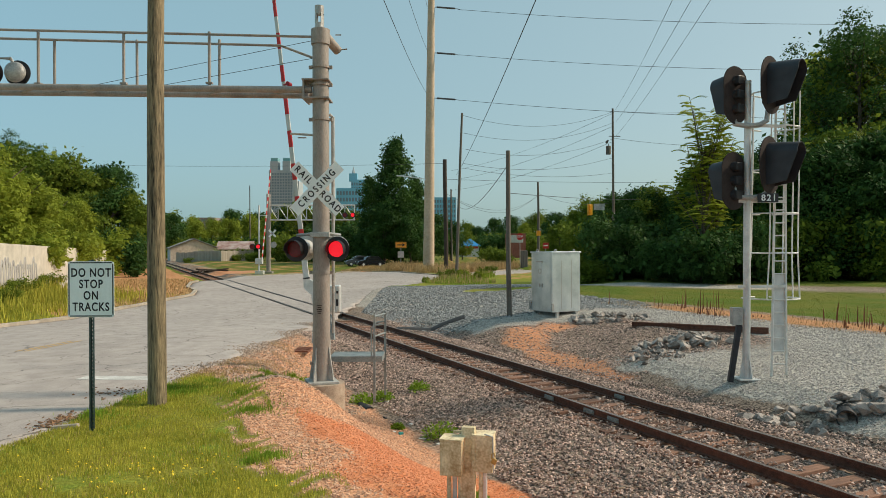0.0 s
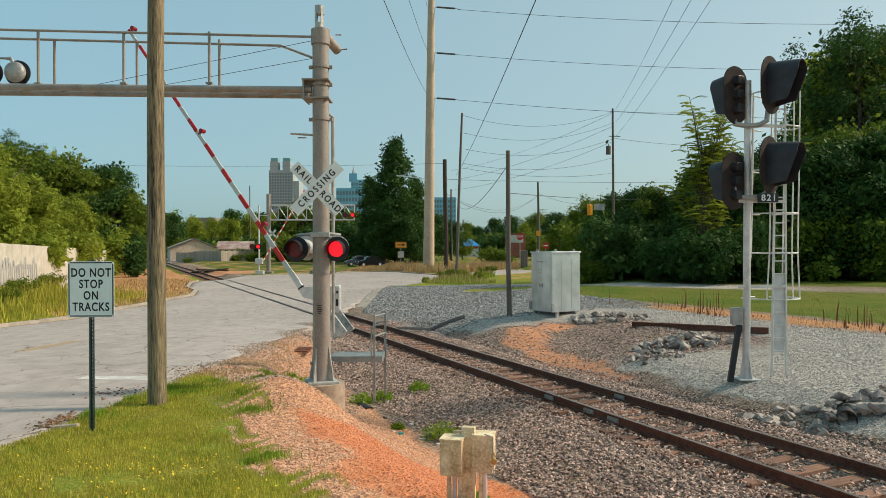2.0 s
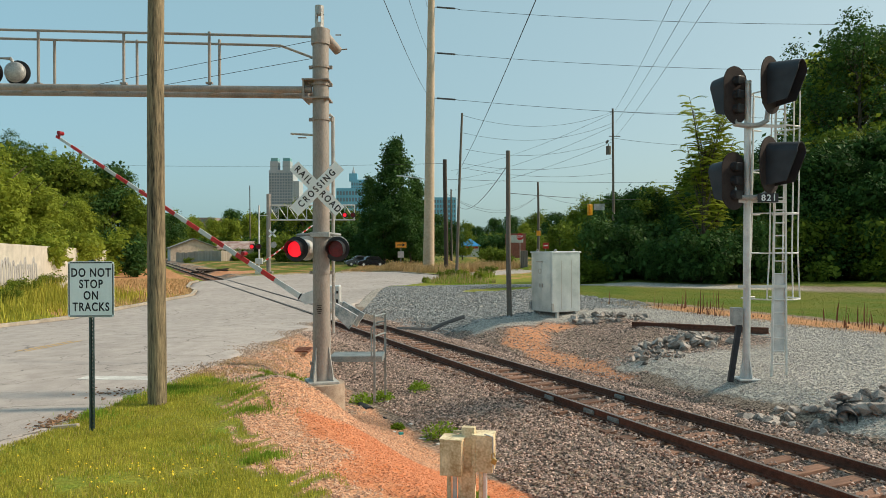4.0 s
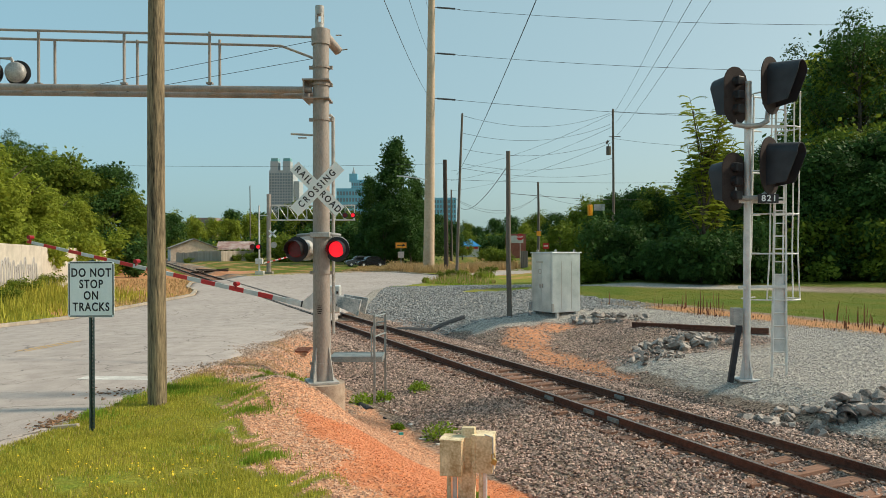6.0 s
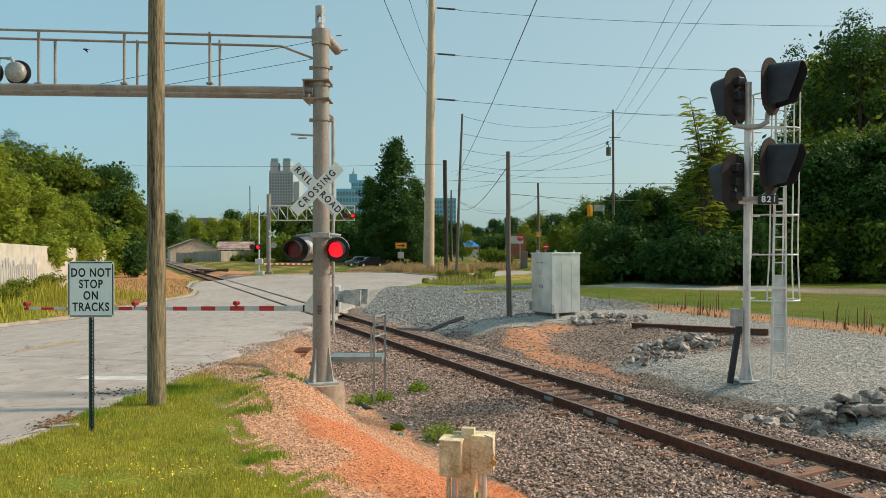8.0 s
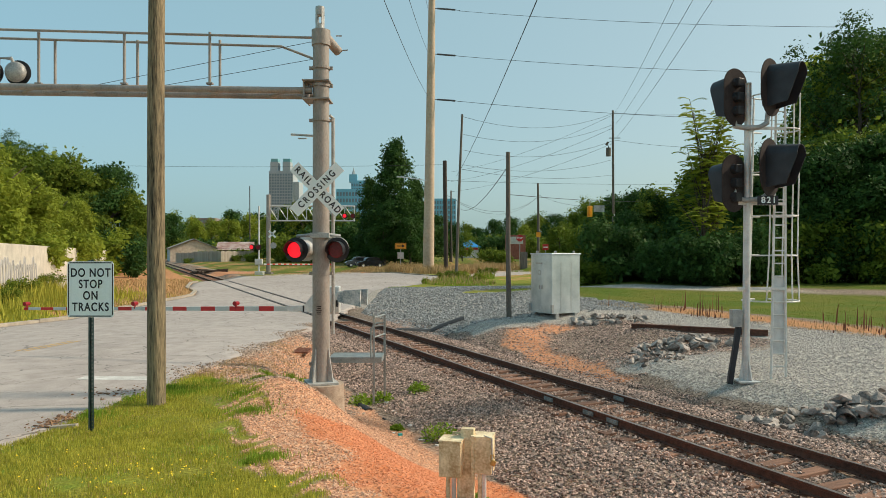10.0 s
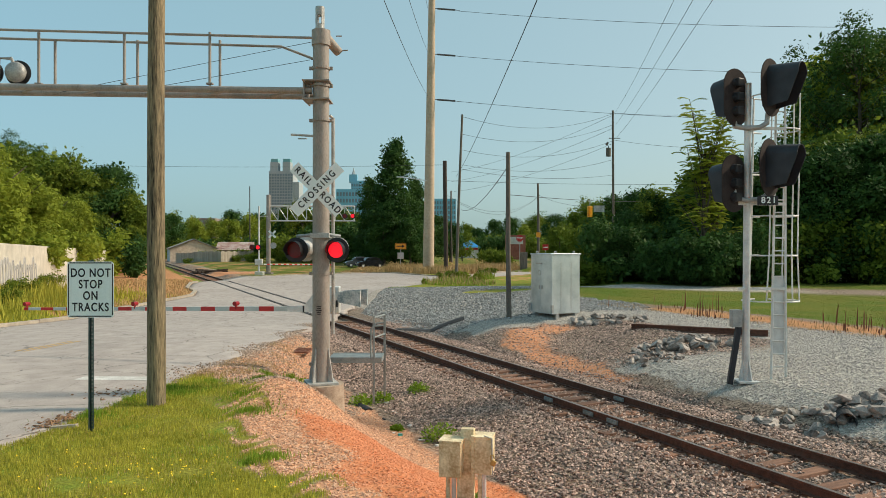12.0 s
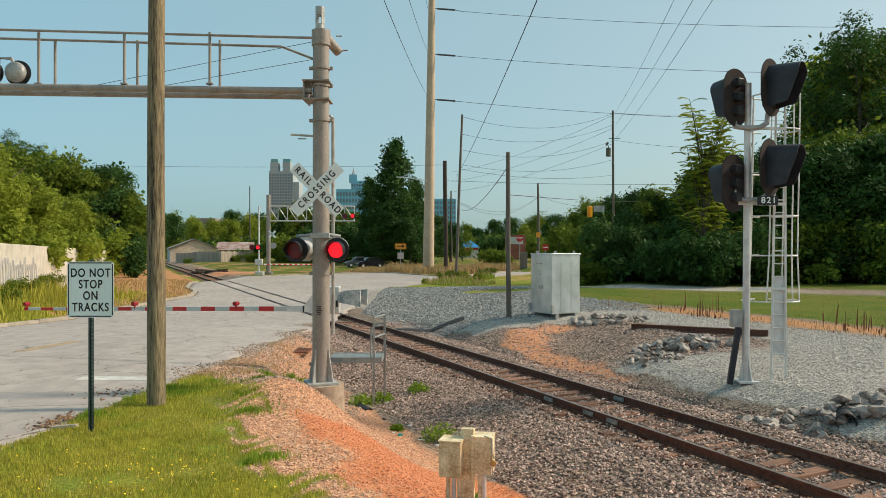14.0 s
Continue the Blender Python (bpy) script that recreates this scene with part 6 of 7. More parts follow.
strip("kerb", [(float(road_left(y)) - 0.1, y) for y in np.linspace(49, 71, 30)], 0.25, 0.15, KERB, "pale concrete kerb round the corner verge", "kerb", "structure")
strip("kerb", [(float(x), 98.2 + float(far_side(x))) for x in np.linspace(-25, 56, 60)], 0.3, 0.14, KERB, "pale concrete kerb along the far side", "kerb", "structure")
PAINTW = material("worn_white_paint", (0.40, 0.38, 0.35), (0.70, 0.68, 0.64), 5, 0.8, 0, 0.1, 60, 1.5)
PAINTY = material("worn_yellow_paint", (0.42, 0.28, 0.13), (0.58, 0.36, 0.12), 5, 0.8, 0, 0.1, 60, 1.5)
ARCH = lambda x: 0.05 * math.sin(math.pi * (x + 18) / 12.7)
def flat_mark(x0, x1, y0, y1, mat, label):
    bm = bmesh.new()
    n = 8
    rows = []
    for i in range(n + 1):
        y = y0 + (y1 - y0) * i / n
        rows.append([bm.verts.new((x0 + (x1 - x0) * j / 4, y, float(road_z(y)) + ARCH(x0 + (x1 - x0) * j / 4) + 0.006)) for j in range(5)])
    for i in range(n):
        for j in range(4):
            bm.faces.new((rows[i][j], rows[i][j + 1], rows[i + 1][j + 1], rows[i + 1][j]))
    tagged(finish("road_marking", bm, mat), label, "road marking", kind="structure")
flat_mark(-7.45, -5.75, 14.05, 14.55, PAINTW, "worn white stop line on the asphalt")
for k in (0, 0.24):
    flat_mark(-11.75 + k, -11.65 + k, 19.0, 22.0, PAINTY, "faded yellow centre line on the asphalt")
    flat_mark(-11.75 + k, -11.65 + k, 9.0, 15.0, PAINTY, "faded yellow centre line on the asphalt")
# rails and filler strips sunk in the crossing
for p in (-0.753, 0.753):
    for q, w in ((-0.085, 0.07), (0.085, 0.07)):
        bm = bmesh.new()
        a, b = on_track(p + q, 22.3), on_track(p + q, 66)
        d = Vector((DY, -DX, 0)) * w / 2
        vs = [bm.verts.new(v) for v in (a - d + Vector((0, 0, -0.004)), a + d + Vector((0, 0, -0.004)), b + d + Vector((0, 0, -0.004)), b - d + Vector((0, 0, -0.004)))]
        bm.faces.new(vs); bmesh.ops.solidify(bm, geom=bm.faces[:], thickness=0.04)
        tagged(finish("flangeway", bm, BLACKPIPE), "dark rubber filler strip beside the rail", "flangeway", kind="structure")

# ---- equipment on the cabinet ----
def finish_cabinet():
    t = CABINET_OB
    w, d, h = 1.5, 1.4, 3.16 - t.location.z
    for y0 in (-0.36, 0.36):
        bm = bmesh.new(); box(bm, (0.012, 0.56, 1.75), (-w / 2 - 0.008, y0 * 0.85, 1.2), bevel=0.004)
        dr = part("door", bm, CABINET, t)
        bm = bmesh.new(); box(bm, (0.05, 0.04, 0.16), (-w / 2 - 0.03, y0 * 0.9 + 0.24 * (1 if y0 < 0 else -1), 1.15))
        part("handle", bm, GALV, dr, "grey steel door handle")
    bm = bmesh.new(); box(bm, (0.06, 0.36, 0.05), (-w / 2 - 0.04, 0.1, 2.15))
    part("vent_hood", bm, GALV, t)
    bm = bmesh.new(); ring(bm, 0.11, 0.08, 0.012, 18, pose(-w / 2 - 0.02, 0.1, 1.75, 0, 0, 90))
    part("round_vent", bm, GALV, t)
    for x, y in ((-0.5, -0.7), (-0.5, 0.7), (0.5, -0.7), (0.5, 0.7)):
        bm = bmesh.new(); box(bm, (0.12, 0.12, 0.35), (x, y, -0.1))
        part("foot", bm, GALV, t)
    for y in (-0.75, 0.75):
        bm = bmesh.new(); box(bm, (0.08, 0.10, 0.32), (-w / 2 - 0.03, y, 0.28))
        part("corner_bracket", bm, GALV, t)
    for x, y in ((-0.5, -0.6), (-0.5, 0.6), (0.5, -0.6), (0.5, 0.6)):
        bm = bmesh.new(); ring(bm, 0.06, 0.035, 0.03, 14, pose(x, y, h + 0.09))
        part("lifting_eye", bm, GALV, t)
    for y in (-0.27, 0.27):
        bm = bmesh.new(); box(bm, (0.006, 0.02, 2.0), (0, 0, 0))
        q = part("seam", bm, GALV, t); q.matrix_basis = pose(y, -d / 2 - 0.004, 1.2, 0, 0, 90)
finish_cabinet()

# ---- poles beyond the track ----
pole(2.85, 30.0, 7.56, 0.115, 0.09, GREYPOLE, "weathered grey wooden utility pole beside a cabinet", (-0.06, 0))
pole(1.61, 86.0, 20.02, 0.20, 0.13, GREYPOLE, "leaning grey wooden utility pole", (2.38 - 1.61, 0))
pole(0.37, 92.0, 15.05, 0.30, 0.26, DARKPOLE, "thick dark creosoted wooden pole", (-0.1, 0))
pole(24.45, 100.0, 23.29, 0.20, 0.14, GREYPOLE, "grey wooden utility pole with a transformer")
pole(17.16, 125.0, 15.17, 0.26, 0.18, GREYPOLE, "dark wooden utility pole with a yellow marker", (-0.1, 0))
pole(1.83, 150.0, 15.94, 0.22, 0.16, GREYPOLE, "distant wooden utility pole", (-0.1, 0))
pole(-63.90, 230.0, 24.13, 0.2, 0.15, GREYPOLE, "distant bare wooden pole above trees")
t = pole(-2.11, 100.0, 46.0, 0.82, 0.42, CONCPOLE, "tall tapered pale steel transmission pole", (0.6, 0), "transmission_pole")
INSUL = material("grey_insulator", (0.05, 0.05, 0.055), (0.12, 0.12, 0.13), 5, 0.5, 0, 0)
for height in (37.83, 31.25, 24.75):
    z = height - t.location.z
    bm = bmesh.new()
    tube(bm, (0.5, 0, z + 0.15), (1.3, 0, z + 0.12), 0.05)
    tube(bm, (1.3, 0, z + 0.12), (3.9, 0, z - 0.08), 0.13, 0.13, 10); tube(bm, (3.9, 0, z - 0.08), (4.6, 0, z - 0.20), 0.035)
    part("insulator", bm, INSUL, t, "dark grey string insulator")

def wire(a, b, sag, r=0.03, n=14):
    a, b = Vector(a), Vector(b)
    bm = bmesh.new()
    pts = [a.lerp(b, i / n) - Vector((0, 0, sag * 4 * (i / n) * (1 - i / n))) for i in range(n + 1)]
    for p, q in zip(pts, pts[1:]):
        tube(bm, p, q, r, r, 5, cap=False)
    bmesh.ops.remove_doubles(bm, verts=bm.verts, dist=0.001)
    tagged(finish("overhead_wire", bm, WIRE), "black overhead line strung between poles", "wire", "overhead wires")
# transmission lines to the side
for z0, z1 in ((37.6, 32.1), (31.1, 26.1), (24.6, 19.8)):
    wire((2.27, 100, z0), (50.9, 90, z1), 0.5, 0.028)
# transmission lines towards and over the viewer
wire((-2.19, 100, 31.74), (-2.92, 25, 18.03), 0.6, 0.022)
wire((-2.19, 100, 25.40), (-3.43, 25, 15.60), 0.6, 0.022)
wire((-2.19, 100, 38.00), (-1.71, 25, 19.45), 0.6, 0.022)
# heavy cable from the leaning pole
wire((1.68, 86, 12.40), (3.67, 20, 12.83), 0.5, 0.02)
# lines from the transformer pole over the viewer
wire((24.70, 100, 22.97), (10.71, 28, 16.38), 0.5, 0.014)
wire((24.86, 100, 21.34), (11.74, 28, 16.38), 0.5, 0.014)
wire((24.86, 100, 19.31), (12.76, 28, 16.38), 0.5, 0.014)
# between the poles
for z0, z1, sg in ((19.74, 22.8, 1.7), (17.57, 21.2, 1.6), (15.62, 18.9, 1.5), (13.8, 16.2, 1.2)):
    wire((2.45, 86, z0), (24.29, 100, z1), sg, 0.02)
for z0, z1 in ((19.96, 22.56), (17.9, 20.7), (15.7, 18.5)):
    wire((1.71, 150, z0), (24.29, 100, z1), 1.1, 0.02)
wire((0.37, 92, 12.43), (41.92, 100, 12.81), 0.3, 0.02)
wire((0.37, 92, 14.53), (-64.70, 110, 16.88), 0.4, 0.02)
wire((0.37, 92, 10.56), (17.06, 125, 12.63), 2.4, 0.02)
wire((2.85, 30, 7.02), (1.96, 86, 8.49), 1.0, 0.018)
wire((1.96, 86, 9.05), (17.06, 125, 12.83), 2.2, 0.02)
wire((17.06, 125, 13.14), (24.45, 100, 9.81), 1.0, 0.02)
wire((24.45, 100, 22.97), (40.24, 96, 22.34), 0.4, 0.02)
wire((24.45, 100, 19.07), (40.24, 96, 17.35), 0.4, 0.02)
wire((2.38, 86, 13.24), (24.45, 100, 14.03), 0.8, 0.02)
# transformer
bm = bmesh.new(); tube(bm, (0, 0, 0), (0, 0, 1.2), 0.35, 0.35, 16); tube(bm, (0, 0, 1.2), (0, 0, 1.5), 0.06); box(bm, (1.6, 0.1, 0.1), (0.9, 0, 2.6)); box(bm, (0.3, 0.1, 0.5), (-0.2, 0, 1.8), (0, 30, 0))
ob = finish("transformer", bm, GREYPOLE); ob.matrix_basis = pose(23.73, 99.7, 16.67)
tagged(ob, "grey pole-mounted transformer with fuse cutouts", "transformer")

# ---- retaining wall with creeper ----
def build_wall():
    a, b = Vector((-26.5, 41.0, 0)), Vector((-43.0, 90.0, 0))
    n = 9
    t = thing("retaining_wall", pose(0, 0, 0), "long off-white concrete wall with grey graffiti loops", "wall", kind="structure")
    WALLC = material("off_white_wall", (0.40, 0.36, 0.30), (0.66, 0.60, 0.51), 1.2, 0.9, 0, 0.15, 30, 0.4)
    d = (b - a).normalized()
    yaw = math.degrees(math.atan2(d.y, d.x))
    L = (b - a).length / n
    for i in range(n):
        c = a + d * L * (i + 0.5)
        top = 3.72 - 0.6 * i / n
        bm = bmesh.new(); box(bm, (L - 0.03, 0.3, top + 0.6), (0, 0, (top - 0.6) / 2), bevel=0.02)
        for v in bm.verts:
            if v.co.z > 1:
                v.co.z -= 0.6 / n * v.co.x / L
        q = part("wall_panel", bm, WALLC, t); q.matrix_basis = pose(c.x, c.y, 0, 0, 0, yaw)
    SPRAY = material("grey_spray_paint", (0.30, 0.29, 0.28), (0.45, 0.43, 0.41), 3, 0.8, 0, 0)
    rnd = random.Random(5)
    for i in range(15):
        s = 1.0 + i * 0.62 + rnd.uniform(-0.1, 0.1)
        c = a + d * s
        nrm = Vector((d.y, -d.x, 0)) * 0.155
        h = rnd.uniform(1.0, 1.7)
        bm = bmesh.new()
        for w in (0.0, 0.13):
            pts = []
            for k in range(11):
                u = math.pi * k / 10
                pts.append(c + nrm + d * (math.cos(u) * (0.42 - w)) + Vector((0, 0, 1.2 + math.sin(u) * (h - w))))
            pipe(bm, pts, 0.045, 4)
        part("graffiti_loop", bm, SPRAY, t)
build_wall()

def creeper(x, y, z, w, h, key, label):
    rng = np.random.default_rng(int(abs(x * 10)))
    blobs = [(rng.uniform(-w / 2, w / 2), rng.uniform(-0.3, 0.3), rng.uniform(0, h), 0.55) for i in range(30)]
    ob = new("creeper", crown_mesh("creeper", blobs, 8000, 0.2, key, 3))
    ob.matrix_basis = pose(x, y, z, 0, 0, 108)
    tagged(ob, label, "creeper")
creeper(-32.0, 56.5, 2.2, 5.0, 1.6, LEAF2, "yellow-green creeper hanging over the wall")
creeper(-36.3, 71.0, 2.2, 11.0, 2.0, LEAF2, "yellow-green creeper hanging over the wall")
creeper(-36.0, 81.0, 0.3, 0.8, 2.9, LEAF3, "dark ivy-covered post near the track")

# ---- house, shed, fence ----
def build_house():
    t = thing("house", pose(-67.18, 187.5, 0.2, 0, 0, 24), "small cream rendered house with a low gabled roof", "house")
    CREAM = material("cream_render", (0.44, 0.32, 0.25), (0.72, 0.58, 0.46), 1.6, 0.9, 0, 0.2, 20, 0.3)
    BLUEW = material("pale_blue_siding", (0.30, 0.38, 0.42), (0.45, 0.53, 0.56), 1.0, 0.8, 0, 0.1)
    ROOFM = material("grey_roof_sheet", (0.16, 0.15, 0.14), (0.32, 0.30, 0.28), 1.0, 0.7, 0.2, 0.1)
    t.scale = (1.25, 1.25, 1.25)
    w, d, h, g = 9.5, 12.0, 2.6, 1.9
    bm = bmesh.new()
    v = [bm.verts.new(p) for p in ((-w / 2, 0, -1), (w / 2, 0, -1), (w / 2, 0, h), (0, 0, h + g), (-w / 2, 0, h), (-w / 2, d, -1), (w / 2, d, -1), (w / 2, d, h), (0, d, h + g), (-w / 2, d, h))]
    for f in ((0, 1, 2, 3, 4), (9, 8, 7, 6, 5), (1, 6, 7, 2), (5, 0, 4, 9)):
        bm.faces.new([v[i] for i in f])
    part("wall", bm, CREAM, t)
    bm = bmesh.new(); box(bm, (0.08, d, h + 0.9), (-w / 2 - 0.05, d / 2, h / 2 - 0.5))
    part("side_wall", bm, BLUEW, t)
    for s in (-1, 1):
        bm = bmesh.new()
        box(bm, (math.hypot(w / 2 + 0.5, g + 0.2), d + 0.8, 0.14), (0, 0, 0))
        q = part("roof", bm, ROOFM, t); q.matrix_basis = pose(s * (w / 4 + 0.12), d / 2, h + g / 2 + 0.12, 0, s * math.degrees(math.atan2(g, w / 2)), 0)
    bm = bmesh.new(); box(bm, (1.6, 0.1, 0.8), (0.4, -0.03, 1.2))
    part("window", bm, BROWNBLK, t)
    s = thing("shed", pose(-59.95, 200, 0.2, 0, 0, 10), "low shed with a rusty red and grey tin roof", "shed")
    s.scale = (1.25, 1.25, 1.25)
    RUSTROOF = material("rusty_tin_roof", (0.22, 0.09, 0.07), (0.50, 0.44, 0.40), 0.8, 0.8, 0.1, 0.1, 12, 0.3)
    bm = bmesh.new(); box(bm, (7.5, 5, 3.4), (0, 2.5, 0.9)); part("wall", bm, BROWNBLK, s)
    bm = bmesh.new(); box(bm, (8.4, 4.6, 0.12), (0, 1.6, 3.2), (24, 0, 0)); part("roof", bm, RUSTROOF, s)
    FENCE = material("grey_fence_board", (0.24, 0.21, 0.17), (0.48, 0.42, 0.35), 3, 0.9, 0, 0.3, random_tint=0.5, stretch=(1, 1, 0.3))
    f = thing("fence", pose(0, 0, 0), "weathered grey wooden board fence by the track", "fence")
    bm = bmesh.new(); box(bm, (0.42, 0.05, 2.4), (0, 0, 1.2)); me = bpy.data.meshes.new("board"); bm.to_mesh(me); bm.free(); me.materials.append(FENCE)
    pts = [(-63.3, 165), (-49.4, 155), (-45.5, 167.5)]
    for (x0, y0), (x1, y1) in zip(pts, pts[1:]):
        L = math.hypot(x1 - x0, y1 - y0)
        k = int(L / 0.45)
        for i in range(k):
            u = i / k
            x, y = x0 + (x1 - x0) * u, y0 + (y1 - y0) * u
            q = new("board", me); q.parent = f
            q.matrix_basis = pose(x, y, gz(x, y) - 0.05 + 0.08 * math.sin(i * 1.3), 0, 0, math.degrees(math.atan2(y1 - y0, x1 - x0)))
build_house()
for x, y, k, s in ((-47.0, 159, "bush_b", 0.4), (-43.4, 158, "bush_b", 0.5), (-58.0, 158, "bush_b", 0.3), (-54.6, 172, "bush_y", 0.8), (-58.5, 172, "bush_y", 0.75), (-51.0, 172, "bush_b", 0.7), (-41.0, 150, "bush_b", 0.45)):
    plant(k, x, y, s, 40, group="bushes by the fence")
bm = bmesh.new()
random.seed(8)
for i in range(18):
    box(bm, (random.uniform(1, 2.6), 0.25, 0.2), (random.uniform(-2.2, 2.2), random.uniform(-1.5, 1.5), random.uniform(0, 0.5)), (random.uniform(-8, 8), random.uniform(-8, 8), random.uniform(0, 180)))
ob = finish("tie_pile", bm, DARKPOLE); ob.matrix_basis = pose(-33.6, 101, gz(-33.6, 101))
tagged(ob, "heap of old dark railroad ties", "tie pile", kind="stuff")

# ---- crossing signals on the far side ----
def small_lamp(t, x, y, z, i, r=0.24):
    bm = bmesh.new(); ring(bm, r * 1.5, 0, 0.05, 20, pose(x, y + 0.06, z))
    part("background_disc", bm, BLACK, t)
    bm = bmesh.new(); ring(bm, r, 0.0, 0.03, 20)
    for f in bm.faces:
        f.material_index = 0 if f.calc_center_median().y < 0 else 1
    lens = part("lens", bm, [REDLAMP, REDDARK], t)
    m = pose(x, y - 0.26, z)
    lens.matrix_basis = m
    LENSES.append((lens, m, i))

def build_far_signals():
    Y = 90.0
    x = -22.59
    zb = gz(x, Y)
    t = thing("crossing_signal_mast", pose(x, Y, zb), "distant grey cantilever signal mast with lattice arm and red lights", "railroad signal")
    H = 10.41 - zb
    bm = bmesh.new(); tube(bm, (0, 0, -0.2), (0, 0, H), 0.30, 0.26, 14); box(bm, (1.0, 1.0, 0.35), (0, 0, 0.1)); part("mast_pole", bm, MASTPAINT, t)
    z1, z0 = 8.95 - zb, 7.05 - zb
    x1 = -11.48 - x
    for z in (z0, z1):
        for dy in (0, 0.8):
            bm = bmesh.new(); tube(bm, (0, dy, z), (x1, dy, z), 0.07, seg=8); part("arm_chord", bm, ALU, t)
    n = 9
    for i in range(n):
        xa, xb = x1 * i / n, x1 * (i + 1) / n
        bm = bmesh.new(); tube(bm, (xa, 0, z1), (xb, 0, z0), 0.05, seg=6); part("lattice_brace", bm, ALU, t)
        bm = bmesh.new(); tube(bm, (xb, 0, z0), (xb, 0, z1), 0.05, seg=6); part("lattice_post", bm, ALU, t)
    small_lamp(t, -12.65 - x, -0.4, 7.63 - zb, 0); small_lamp(t, -11.62 - x, -0.4, 7.63 - zb, 1)
    bm = bmesh.new()
    for s in (-1, 1):
        box(bm, (1.25, 0.03, 0.24), (-22.01 - x, -0.4, 5.29 - zb), (0, 45 * s, 0))
    part("crossbuck", bm, SIGNWHITE, t)
    bm = bmesh.new(); ring(bm, 0.4, 0, 0.05, 18, pose(0.7, -0.3, 3.83 - zb)); part("lamp_back", bm, GALV, t)
    # post with lights and gate
    x2 = -23.30
    zb2 = gz(x2, 88)
    p = thing("crossing_gate_post", pose(x2, 88, zb2), "distant grey crossing gate post with red flashing lights", "crossing gate")
    bm = bmesh.new(); tube(bm, (0, 0, -0.2), (0, 0, 8.82 - zb2), 0.12, 0.10, 10); box(bm, (1.0, 1.0, 0.5), (0.1, 0, 0.2)); part("post", bm, ALU, p)
    bm = bmesh.new(); box(bm, (1.2, 0.06, 0.08), (0.5, 0, 7.54 - zb2)); part("side_bracket", bm, ALU, p)
    small_lamp(p, -24.09 - x2, -0.3, 3.60 - zb2, 0); small_lamp(p, -23.34 - x2 + 0.05, -0.3, 3.60 - zb2, 1)
    bm = bmesh.new(); box(bm, (0.9, 0.6, 0.7), (0, 0, 1.75 - zb2), bevel=0.04); part("mechanism_case", bm, ALU, p)
    arm = new("gate_arm"); arm.parent = p
    tagged(arm, "red and white striped gate arm")
    z = 1.46 - zb2
    arm.matrix_basis = pose(0.4, -0.35, z)
    for i in range(26):
        bm = bmesh.new(); box(bm, (0.45, 0.05, 0.16), (0.6 + i * 0.45, 0, 0)); part("stripe", bm, RED if i % 2 else ARMWHITE, arm)
    return arm
FAR_ARM = build_far_signals()

# ---- parked cars ----
def build_car(x, y, yaw, mat, label):
    t = thing("car", pose(x, y, gz(x, y) + 0.02, 0, 0, yaw), label, "car")
    GLASS = CARGLASS
    prof = [(-2.3, 0.35), (-2.35, 0.75), (-2.2, 1.0), (-1.9, 1.08), (-1.5, 1.62), (-0.9, 1.75), (0.5, 1.74), (1.15, 1.15), (2.1, 0.98), (2.32, 0.7), (2.3, 0.35)]
    bm = bmesh.new()
    rows = []
    for s in (-0.92, -0.78, 0.78, 0.92):
        k = 0.0 if abs(s) < 0.9 else 1.0
        rows.append([bm.verts.new((a, s * (0.82 if b > 1.2 else 1.0), b - 0.03 * k)) for a, b in prof])
    for r0, r1 in zip(rows, rows[1:]):
        for i in range(len(prof) - 1):
            bm.faces.new((r0[i], r0[i + 1], r1[i + 1], r1[i]))
    bm.faces.new(rows[0][::-1]); bm.faces.new(rows[-1])
    bmesh.ops.recalc_face_normals(bm, faces=bm.faces)
    part("body", bm, mat, t, smooth=True)
    for s in (-1, 1):
        bm = bmesh.new(); v = [bm.verts.new((a, s * 0.87, b)) for a, b in ((-1.55, 1.12), (-1.25, 1.55), (0.4, 1.56), (0.85, 1.14))]
        bm.faces.new(v if s < 0 else v[::-1]); bmesh.ops.solidify(bm, geom=bm.faces[:], thickness=0.08); part("side_window", bm, GLASS, t)
        for wx in (-1.45, 1.45):
            bm = bmesh.new(); tube(bm, (wx, s * 0.72, 0.34), (wx, s * 0.95, 0.34), 0.34, 0.34, 18); w = part("wheel", bm, BLACK, t)
            bm = bmesh.new(); tube(bm, (wx, s * 0.951, 0.34), (wx, s * 0.965, 0.34), 0.2, 0.2, 12); part("rim", bm, ALU, w)
    bm = bmesh.new(); box(bm, (0.04, 1.4, 0.45), (0.86, 0, 1.44), (0, -47, 0)); part("windscreen", bm, GLASS, t)
    for s in (-1, 1):
        bm = bmesh.new(); box(bm, (0.06, 0.3, 0.14), (2.3, s * 0.65, 0.78)); part("headlight", bm, ALU, t)
CARGLASS = material("dark_car_glass", (0.02, 0.025, 0.03), (0.04, 0.045, 0.05), 3, 0.08, 0, 0)
CARBLACK = material("black_car_paint", (0.008, 0.008, 0.01), (0.016, 0.016, 0.02), 3, 0.15, 0, 0, spec=0.8)
CARGREY = material("dark_grey_car_paint", (0.05, 0.055, 0.06), (0.08, 0.085, 0.09), 3, 0.2, 0.3, 0, spec=0.8)
build_car(-14.38, 118, 200, CARGREY, "dark grey estate car parked under trees")
build_car(-12.26, 116.5, 205, CARBLACK, "black car parked beside tall grass")

